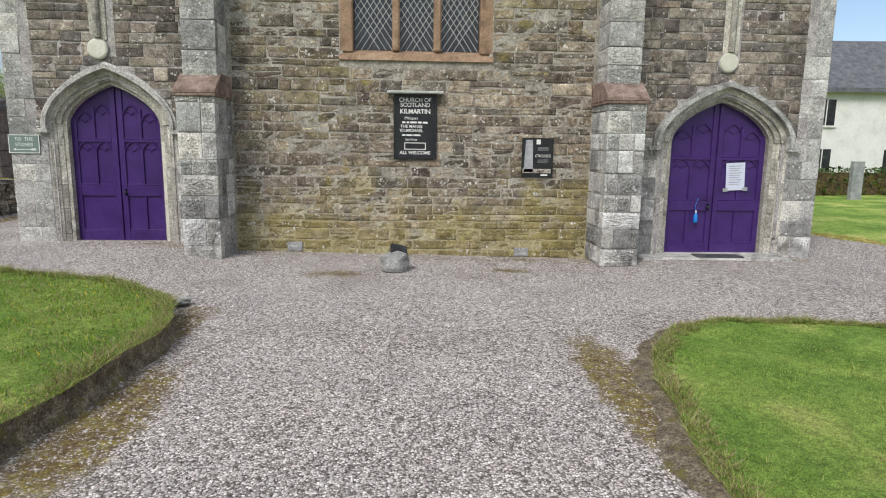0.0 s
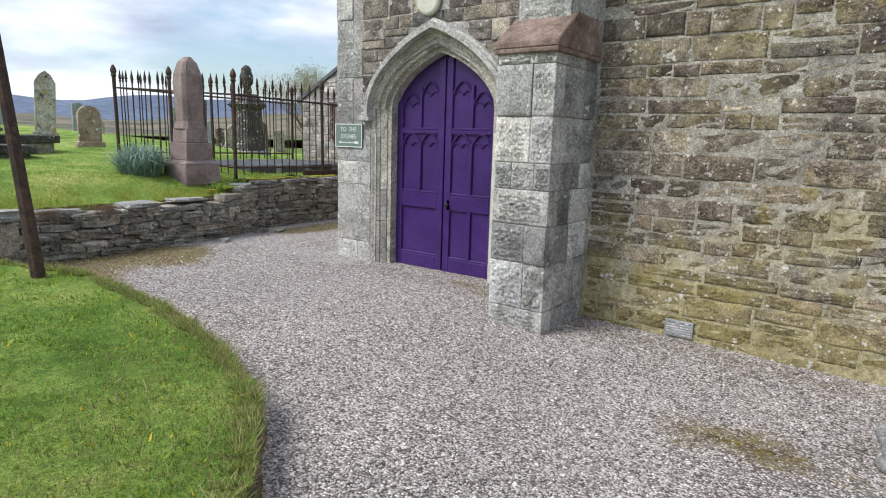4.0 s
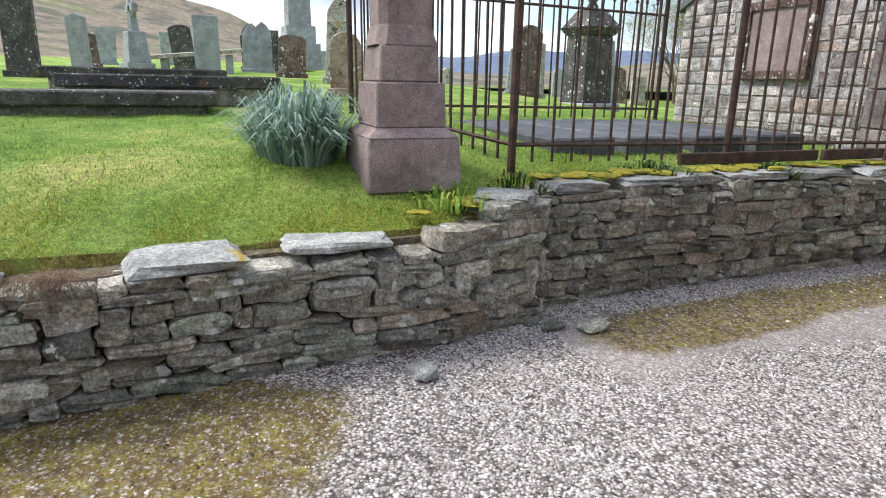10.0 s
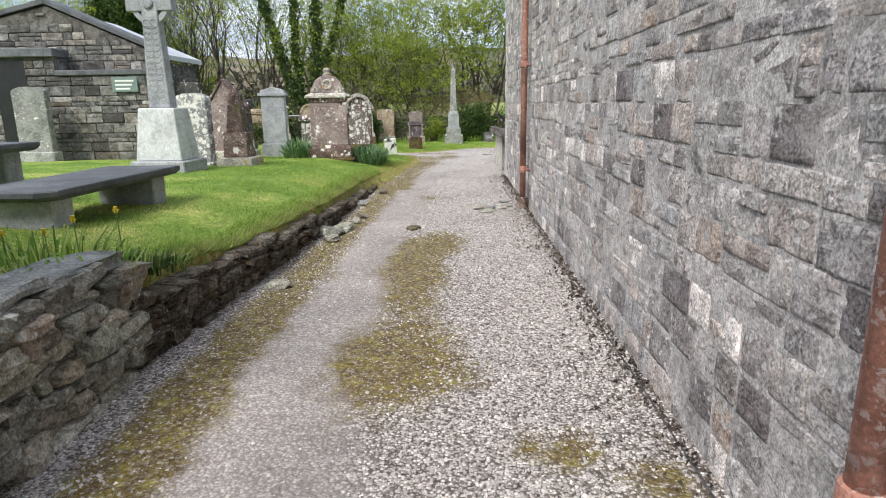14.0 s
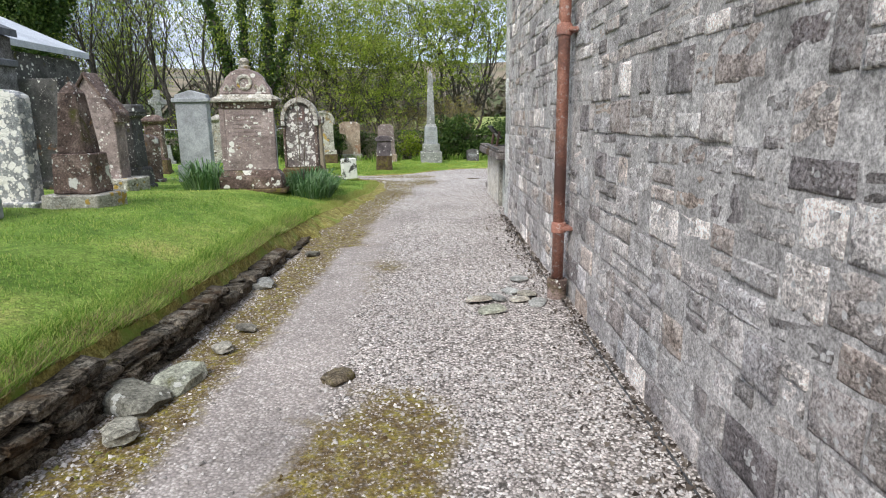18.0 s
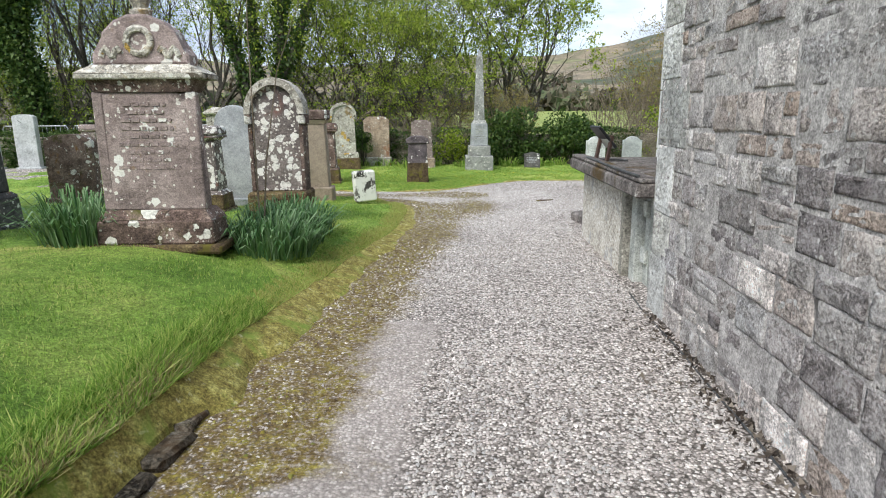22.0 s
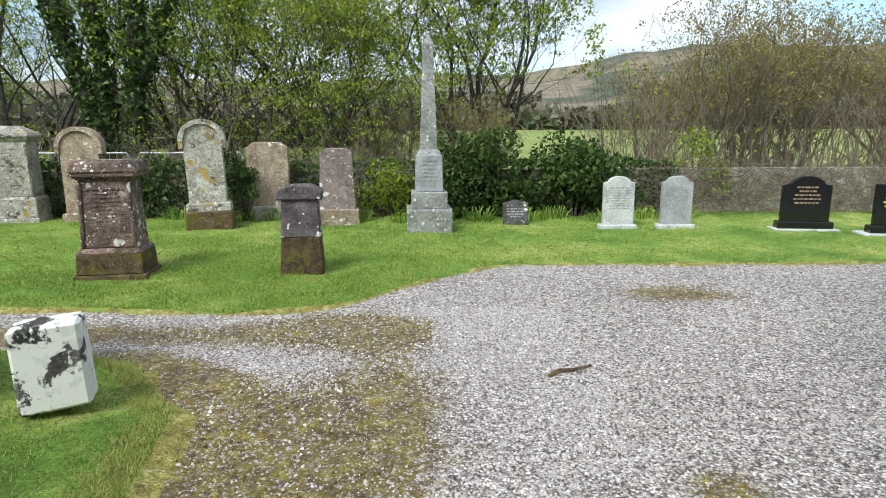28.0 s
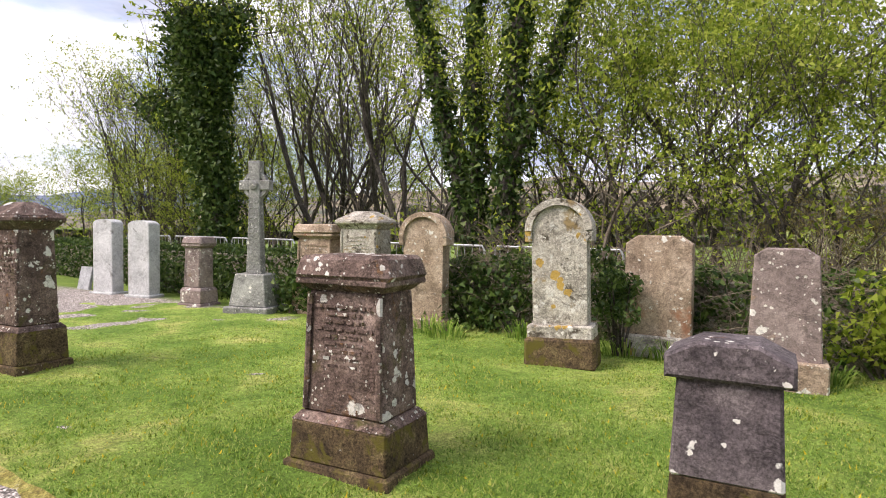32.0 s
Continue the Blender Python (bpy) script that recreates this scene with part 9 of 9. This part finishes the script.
shrub("dark ivy bush beside the obelisk", -6.6, 31.9, -0.05, 1.7, 1.9, 5200, 5)
shrub("rounded ivy bush before the wall", -4.6, 31.8, -0.05, 1.9, 1.65, 5600, 6)
shrub("ivy growing round a pale gravestone", -11.0, 31.3, 0.0, 0.6, 1.9, 1800, 7, size=0.05)
shrub("light green bramble at the wall foot", -8.3, 31.9, -0.05, 1.2, 1.2, 1500, 8, M_LEAF, 0.06)
shrub("dark bramble clump along the wall", -12.8, 32.0, -0.05, 2.0, 1.0, 2600, 9)
shrub("tall pale leafed shrub over the wall", -1.9, 32.4, 0.0, 1.2, 1.9, 1200, 10, M_LEAF, 0.06)
shrub("ivy clump beside the cross", -16.6, 31.6, -0.05, 1.3, 1.1, 2200, 11)
shrub("low green plants along the wall foot", -20.8, 31.8, -0.05, 2.6, 0.9, 2400, 12)
twig_tangle("bramble_tangle", 5200, ((-3.2, 15), (31.7, 32.5), (-0.05, 1.05)), 6, "bare grey bramble stems over the wall", M_TWIG, 0.8)
twig_tangle("bramble_tangle", 1600, ((-14, -6), (31.8, 32.6), (0.1, 1.2)), 7, "bare brown bramble stems among the ivy", M_TWIG, 0.7)
def thicket(label, box, n_twig, n_leaf, mat, seed, h):
    t = thing("thicket", label, "thicket", 0, 0, 0, kind="stuff")
    r = np.random.RandomState(seed)
    (x0, x1), (y0, y1) = box
    b = bmesh.new()
    for k in range(n_twig):
        x, y, L = r.uniform(x0, x1), r.uniform(y0, y1), h * r.uniform(0.5, 1.1)
        dx, dy = r.normal(0, 0.35, 2) * L
        bm_tube([(x, y, -0.9), (x + dx * 0.4, y + dy * 0.4, -0.9 + (L + 0.6) * 0.6), (x + dx, y + dy, L)], [0.018, 0.012, 0.004], 3, b, caps=False)
        for q in range(3):
            f = r.uniform(0.4, 0.9)
            p = np.array([x + dx * f, y + dy * f, -0.9 + (L + 0.9) * f])
            e = p + r.normal(0, 0.3, 3) + [0, 0, 0.25]
            bm_tube([tuple(p), tuple(e)], [0.008, 0.003], 3, b, caps=False)
    tagged(part("stemwork", b, M_TWIG, t), kind="stuff")
    z = r.rand(n_leaf) ** 1.3 * h * 1.05
    p = np.stack([r.uniform(x0, x1, n_leaf), r.uniform(y0, y1, n_leaf), z - 0.5 * (1 - z / h)], -1)
    keep = np.array([noise.noise((q[0] * 0.7, q[1] * 0.7, q[2] * 0.9 + seed)) for q in p]) > -0.05
    leaf_cloud("foliage", p[keep], 0.075, mat, "", "", seed, t)
    return t


thicket("brown bramble and leafing scrub behind the wall", ((-34, -15), (33.4, 37.0)), 300, 9000, M_LEAF, 41, 1.7)
thicket("dark leafy scrub under the trees", ((-15, -8.5), (34.0, 38.0)), 170, 6000, M_LEAF, 42, 1.9)
thicket("brown willow scrub beyond the boundary", ((-3, 16), (34.0, 38.0)), 640, 3500, M_LEAF, 43, 3.1)
for i in range(16):
    x = -14 + i * 0.75 + rs.uniform(-0.2, 0.2)
    daffodils(x, rs.uniform(30.9, 31.6), -0.05, 90, 0.25, 0.28, M_GRASS, "tuft of long grass at the wall foot", 0, 100 + i)
for x, y in ((-10.2, 0.55), (-10.25, 1.9), (-10.3, 3.1), (-10.3, 4.5), (-10.3, 5.4), (-9.95, -0.1), (-10.25, 7.4)):
    daffodils(x, y, tz(x, y), 170, 0.34, 0.13, M_IVY if y > 0.5 else M_GRASS, "leafy weeds growing on the dyke top", 0, int(y * 10) + 50)
daffodils(-10.5, 6.9, tz(-10.5, 6.9), 160, 0.5, 0.3, M_GRASS, "long grass beside the table tomb", 4, 33)
def hanging(x, y0, y1, z, n, seed, label):
    r = np.random.RandomState(seed)
    p = np.stack([np.full(n, x) + r.uniform(-0.06, 0.04, n), r.uniform(y0, y1, n), z + r.uniform(-0.02, 0.03, n)], -1)
    o, L = r.uniform(0.02, 0.09, n), r.uniform(0.02, 1.0, n) ** 2 * 0.2 + 0.02
    side = r.normal(0, 0.09, n)
    q = p + np.stack([o, side, 0.015 - 0.3 * L], -1)
    e = q + np.stack([o * 0.2, side * 0.6 + r.normal(0, 0.05, n), -0.7 * L], -1)
    w = np.array([0.0, 0.0016, 0.0])
    V = np.stack([p - w, p + w, q + w, q - w, e], 1).reshape(-1, 3)
    i = np.arange(n)[:, None] * 5
    F = np.concatenate([i + [[0, 1, 2]], i + [[0, 2, 3]], i + [[3, 2, 4]]])
    return tri_stuff("withered_roots", V, F, M_ROOT, label, "roots")


rl = np.random.RandomState(61)
ly = rl.uniform(0.3, 17.3, 3800)
lx = -6.526 - (17.5 - ly) * 0.0225 - 0.03 - np.minimum(rl.exponential(0.09, 3800), 0.4)
leaf_cloud("leaf_litter", np.stack([lx, ly, rl.uniform(0.0, 0.02, 3800)], -1), 0.026, M_LITTER, "dark dead leaves gathered at the wall foot", "leaves", 62)
hanging(-9.2, -3.2, -2.92, 0.68, 420, 34, "reddish withered roots hanging over the dyke")
hanging(-9.22, -2.42, -2.18, 0.69, 360, 35, "brown withered roots hanging over the dyke")


# ---- trees ----
def grow(seed, height, stems=3, spread=0.35, levels=4, split=(2, 3), up=0.25, r0=0.12, shrink=0.72, wander=0.18):
    """Limbs of a tree as chains of points with radii, and the ends of its twigs."""
    r = random.Random(seed)
    chains, tips = [], []

    def limb(p, d, L, rad, lev):
        pts, rads = [p.copy()], [rad]
        k = 5 if lev < 2 else (3 if lev < levels else 2)
        for i in range(k):
            d = (d + Vector((r.gauss(0, wander), r.gauss(0, wander), r.gauss(0, wander * 0.6) + up * 0.12))).normalized()
            p = p + d * (L / k)
            pts.append(p.copy())
            rads.append(rad * (1 - 0.5 * (i + 1) / k))
        chains.append((pts, rads, lev))
        if lev >= levels:
            tips.append((pts[-1], d))
            tips.append((pts[-2], d))
            return
        for i in range(r.randint(*split) + (1 if lev == 0 else 0)):
            a = r.uniform(0.45, 1.0) if lev else r.uniform(0.35, 1.0)
            q = pts[min(k, max(1, round(a * k)))]
            side = Vector((r.gauss(0, 1), r.gauss(0, 1), r.gauss(0, 0.5))).normalized()
            nd = (d * (1 - spread) + side * spread * 1.5 + Vector((0, 0, up))).normalized()
            limb(q, nd, L * shrink * r.uniform(0.75, 1.1), max(rads[-1] * 0.62, 0.006), lev + 1)
        limb(pts[-1], d, L * shrink * 0.8, rads[-1], lev + 1)

    for s in range(stems):
        a = s * 2 * math.pi / stems + r.uniform(-0.4, 0.4)
        out = 0.0 if stems == 1 else r.uniform(0.12, 0.4)
        limb(Vector((0.15 * math.cos(a), 0.15 * math.sin(a), -0.2)) if stems > 1 else Vector((0, 0, -0.2)), Vector((out * math.cos(a), out * math.sin(a), 1)).normalized(), height * 0.42, r0 * r.uniform(0.7, 1.1), 0)
    return chains, tips


def tree(label, x, y, z, seed, height, leaves=5, leaf_mat=None, ivy=0, bark=None, leaf_size=0.09, limbs=None, coat=0.24, spray=0.2, thin=0.42, **kw):
    t = thing("tree", label, "tree", x, y, z, 0 if limbs else seed * 37 % 360, "trees behind the churchyard")
    chains, tips = grow(seed, height, **kw)
    if limbs:
        chains = [(pts, rads, 0) for pts, rads in limbs]
        tips = []
        r = random.Random(seed)
        for pts, rads in limbs:
            for k in range(9):
                i = r.randint(max(1, len(pts) - 3), len(pts) - 1)
                o = pts[i]
                d = Vector((r.gauss(0, 1), r.gauss(0, 1), r.uniform(0.2, 1.2))).normalized()
                L = r.uniform(0.8, 2.2)
                m = o + d * L * 0.5 + Vector((r.gauss(0, 0.1), r.gauss(0, 0.1), 0.05))
                e = o + d * L
                chains.append(([o, m, e], [0.03, 0.018, 0.006], 3))
                tips += [(m, d), (e, d)]
                for q in range(4):
                    f = m.lerp(e, r.random()) + Vector((r.gauss(0, 0.35), r.gauss(0, 0.35), r.gauss(0.15, 0.25)))
                    chains.append(([m.lerp(e, 0.4), f], [0.01, 0.004], 3))
                    tips.append((f, d))
    for nm, sel, sides in (("trunk", lambda l: l < 2, 6), ("limbwork", lambda l: l >= 2, 3)):
        b = bmesh.new()
        for pts, rads, lev in chains:
            if sel(lev):
                bm_tube(pts, rads, sides, b, caps=False)
        ob = part(nm, b, bark or M_BARK, t)
        if nm == "limbwork":
            tagged(ob, kind="stuff")
    r = np.random.RandomState(seed)
    if leaves:
        c = np.array([tuple(p) for p, d in tips])
        c = c[r.rand(len(c)) < thin]
        c = np.repeat(c, 2, 0) + r.normal(size=(len(c) * 2, 3)) * spray * 0.8
        p = np.repeat(c, leaves, 0) + r.normal(size=(len(c) * leaves, 3)) * np.array([spray, spray, spray * 0.6]) * 0.36
        leaf_cloud("crown", p, leaf_size, leaf_mat or M_LEAF, "", "", seed, t)
    if ivy:
        P = []
        for pts, rads, lev in chains:
            if lev < 2:
                for (a, c), (ra, rc) in zip(zip(pts, pts[1:]), zip(rads, rads[1:])):
                    m = int(ivy * (c - a).length)
                    f = r.rand(m)
                    d = r.normal(size=(m, 3))
                    d /= np.linalg.norm(d, axis=1, keepdims=True)
                    w = coat * (0.55 + 0.45 * np.sin(f * 9 + ra * 50))
                    P.append(np.array(a)[None] * (1 - f)[:, None] + np.array(c)[None] * f[:, None] + d * (ra + w * r.rand(m) ** 0.7)[:, None])
        leaf_cloud("ivy_coat", np.concatenate(P), 0.1, M_IVY, "", "", seed + 1, t)
    return t


def limb_line(pts, r0, r1):
    """A limb through rough places, smoothed, thinning from r0 to r1."""
    p = [Vector(q) for q in pts]
    out = []
    for a, c in zip(p, p[1:]):
        for k in range(3):
            w = a.lerp(c, k / 3)
            out.append(w + 0.06 * Vector((noise.noise(w * 1.3), noise.noise(w * 1.3 + Vector((5, 5, 5))), 0)))
    out.append(p[-1])
    n = len(out) - 1
    return out, [r0 + (r1 - r0) * i / n for i in range(n + 1)]


IVY_LIMBS = [limb_line([(0.15, 0, -1.2), (0.2, 0, 1.5), (0.35, 0.05, 4), (0.55, 0, 6.5), (0.5, 0, 9.5)], 0.24, 0.09),
             limb_line([(-0.3, 0.1, -1.2), (-0.55, 0.1, 1.6), (-1.2, 0.1, 4.0), (-1.9, 0, 6.5), (-2.6, 0, 9)], 0.2, 0.08),
             limb_line([(0.3, 0, 3.0), (0.95, 0.1, 4.4), (1.5, 0.2, 6.0), (2.2, 0.1, 8.5)], 0.14, 0.06),
             limb_line([(-0.4, 0.1, 1.5), (-0.55, 0.1, 4.0), (-0.65, 0.2, 6.5), (-0.3, 0.2, 9)], 0.13, 0.06)]
LUMP_LIMBS = [limb_line([(0.9, 0, -1.0), (0.6, 0, 2.0), (0.2, 0, 4.4), (-0.1, 0, 6.2), (0.1, 0, 7.7)], 0.24, 0.16),
              limb_line([(0.4, 0.1, 3.4), (-0.8, 0.1, 4.6), (-2.0, 0.1, 5.4), (-3.0, 0.1, 5.5)], 0.16, 0.07),
              limb_line([(0.1, 0, 4.8), (-0.9, 0, 6.2), (-1.2, 0.1, 7.4)], 0.2, 0.12),
              limb_line([(0.1, 0, 5.2), (0.9, 0, 6.4), (1.1, 0.1, 7.5)], 0.2, 0.12),
              limb_line([(0.0, 0.2, 5.6), (0.3, -0.6, 6.8), (-0.3, -0.4, 7.6)], 0.2, 0.12)]
TREES = [
    tree("sycamore with fresh green spring leaves", -5.6, 41.3, -1.4, 11, 12.0, 13, stems=7, spread=0.44, levels=4, r0=0.15, up=0.26, leaf_size=0.075, spray=0.27),
    tree("leafy green thicket tree behind the graves", -11.3, 37.6, -1.0, 12, 10.5, 12, stems=5, spread=0.42, levels=4, r0=0.12, up=0.3, leaf_size=0.07, spray=0.4),
    tree("tall ivy-clad forked tree", -14.6, 34.4, -0.4, 13, 9.5, 7, ivy=520, limbs=IVY_LIMBS, leaf_size=0.08),
    tree("slender spring tree with thin upright trunks", -18.6, 36.8, -0.8, 14, 12.5, 6, stems=5, spread=0.26, levels=4, r0=0.14, up=0.42, leaf_size=0.065, spray=0.32),
    tree("bare twiggy willow scrub", 3.0, 38.0, -1.3, 15, 7.0, 4, M_WILLOW, stems=8, spread=0.42, levels=4, r0=0.085, bark=M_TWIG, up=0.28, leaf_size=0.05, spray=0.2),
    tree("dark ivy-laden tree leaning over the wall", -23.0, 33.6, -0.6, 16, 8.5, 6, ivy=1700, limbs=LUMP_LIMBS, coat=0.62),
    tree("small bare apple tree with pale twisted twigs", -12.6, 33.6, -0.4, 17, 4.6, 1, stems=2, spread=0.5, levels=4, r0=0.07, bark=M_TWIG, up=0.1, leaf_size=0.05),
]
WOOD = [(3, -29, 34.4, 0.7), (1, -31.8, 35.8, 0.6), (3, -26.4, 35.2, 0.72), (1, -37.5, 34, 0.5), (1, -12.9, 36.4, 0.8), (1, -9.2, 36.8, 0.7), (3, -16.4, 39.5, 0.95), (3, -20.6, 37.6, 1.0), (3, -23.6, 38, 0.95), (1, -24.5, 43, 0.8),
        (4, 6.2, 37.0, 1.0), (4, 1.2, 36.8, 1.0), (4, 9.6, 39, 1.05), (4, 13.5, 37, 1.1), (4, 0.2, 40.5, 0.75), (3, -28.5, 36.5, 0.75), (1, -30, 41, 0.75), (3, -26.6, 40, 0.85),
        (4, -8.9, 36.6, 0.5),
        (4, -27, 16.5, 0.7), (6, -9.0, 34.2, 0.8), (6, -16.6, 33.8, 0.9), (1, -25.2, 34.5, 0.5), (4, -6.5, 36.2, 0.55)]
for k, x, y, s in WOOD:
    c = copy_thing(TREES[k], pose(x, y, -1.0 if y > 30 else 1.0, 0, 0, (x * 53 + y * 17) % 360))
    c.scale = (s, s, s)

# ---- house, hedge and grave beyond the right corner ----
hs = thing("white_house", "white rendered house with a slate roof", "house", 17.6, 15.5, 0, -4)
part("wall", bm_box(0, 0, -0.2, 9, 7, 4.6), M_HOUSE, hs)
part("roof", bm_box(-0.3, -0.3, 4.6, 9.3, 7.3, 4.75), M_SLATE, hs)
rb = bmesh.new()
rp = [(-0.35, 4.55), (3.5, 7.4), (7.35, 4.55)]
vv = [[rb.verts.new((x, y, z)) for y, z in rp] for x in (-0.35, 9.35)]
for i in (0, 1):
    rb.faces.new((vv[0][i], vv[1][i], vv[1][i + 1], vv[0][i + 1]))
rb.faces.new((vv[0][0], vv[0][1], vv[0][2]))
rb.faces.new((vv[1][2], vv[1][1], vv[1][0]))
part("slate_roof", rb, M_SLATE, hs, "blue-grey slate roof")
for x in (1.0, 4.2, 6.6):
    for z in (0.9, 3.1):
        wd = part("window", bm_box(x, -0.03, z, x + 0.8, 0.05, z + 1.15), M_GLASS, hs)
        part("sill", bm_box(x - 0.08, -0.08, z - 0.08, x + 0.88, 0.02, z), M_HOUSE, wd)
        part("frame", bm_box(x + 0.38, -0.05, z, x + 0.42, 0.0, z + 1.15), M_SIGNW, wd)
part("chimney", bm_box(0.1, 3.1, 6.8, 0.8, 3.9, 8.3), M_HOUSE, hs)
hedge_p = np.stack([ri.uniform(11, 30, 9000), ri.uniform(11.6, 12.5, 9000), ri.uniform(-0.1, 1.3, 9000)], -1)
leaf_cloud("hedge", hedge_p, 0.09, M_IVY, "dark clipped hedge before the white house", "hedge", 21)
tagged(part("hedge_bank", bm_box(11, 11.8, -0.2, 30, 12.3, 1.1), M_MOSSY), "earth and stems inside the hedge", "hedge", kind="structure")
headstone("plain grey gravestone on the far lawn", 16.6, 9.9, 0.0, 0.42, 1.6, 0.2, "flat", M_GGREY, 0, 0.12, step=0.15)


# ---- hills and fields ----
def ridge(name, label, az, el, r0, r1, mat, steps, seed, rough, zbase):
    A = np.arange(0, 361, 1.5)
    E = np.interp(A, az, el)
    rows = []
    for k in range(steps + 1):
        f = k / steps
        R = r0 + (r1 - r0) * f
        row = []
        for a, e in zip(A, E):
            p = noise.noise((math.cos(radians(a)) * 5 + seed, math.sin(radians(a)) * 5, f * 2.5)) * rough
            p += noise.noise((math.cos(radians(a)) * 18 + seed, math.sin(radians(a)) * 18, f * 6)) * rough * 0.4
            h = math.tan(radians(max(0.2, e * (1 + p * (0.3 + 0.7 * f))))) * r1 * f ** 1.3
            row.append((R * math.cos(radians(a)), R * math.sin(radians(a)), zbase + h))
        rows.append(row)
    n = len(A)
    f = [(k * n + i, k * n + i + 1, (k + 1) * n + i + 1, (k + 1) * n + i) for k in range(steps) for i in range(n - 1)]
    return tagged(mesh_ob(name, [v for row in rows for v in row], f, mat, smooth=True), label, "hill", kind="structure")


ridge("backdrop_hills", "brown moorland hill slopes with woods", [0, 40, 55, 66, 75, 85, 100, 120, 140, 155, 166, 172, 178, 185, 200, 230, 270, 320, 360],
      [5, 5.6, 6.4, 6.6, 5.6, 4.6, 4.6, 4, 2.2, 0.9, 1.3, 2.4, 4.6, 6.6, 8.6, 9, 7, 6, 5], 170, 430, M_HILL, 14, 3.0, 0.22, 0.6)
ridge("backdrop_mountains", "far hills in painted haze blue on the horizon", [0, 120, 140, 150, 165, 180, 360], [1.5, 2.2, 2.6, 2.9, 2.7, 2.4, 1.5], 1500, 2200, M_FARHILL, 5, 8.0, 0.5, -4)
rw = np.random.RandomState(77)
nw = 16000
aw, fw = radians(1) * rw.uniform(48, 126, nw), rw.rand(nw) ** 1.5 * 0.5
ew = np.interp(np.degrees(aw), [40, 55, 66, 75, 85, 100, 120], [5.6, 6.4, 6.6, 5.6, 4.6, 4.6, 4])
Rw = 168 + 262 * fw
keep = np.array([noise.noise((math.cos(a) * 7, math.sin(a) * 7, f * 5)) for a, f in zip(aw, fw)]) > np.where(fw < 0.12, -0.5, 0.0)
zw = 0.6 + np.tan(np.radians(ew)) * 430 * fw ** 1.3 + rw.uniform(0.2, 5.0, nw)
leaf_cloud("far_wood", np.stack([Rw * np.cos(aw), Rw * np.sin(aw), zw], -1)[keep], 2.2, M_FARWOOD, "bare grey-brown woods on the lower hill", "woods", 78)
fm = [(math.cos(radians(a)) * R + 0, math.sin(radians(a)) * R, -1.5 + (3.6 if R > 100 else 0.0)) for R in (46, 178) for a in range(52, 100, 2)]
nf = len(range(52, 100, 2))
tagged(mesh_ob("field", fm, [(i, i + 1, nf + i + 1, nf + i) for i in range(nf - 1)], M_FIELD), "pale green pasture beyond the wall", "field", kind="structure")

# ---- stones of the walls ----
for i, (parent, blocks, meshes, near, y0) in enumerate(LAST_STONES):
    lay(parent, blocks, meshes, near, 500 + i, y0=y0, limit=150 if i > 2 else 300)
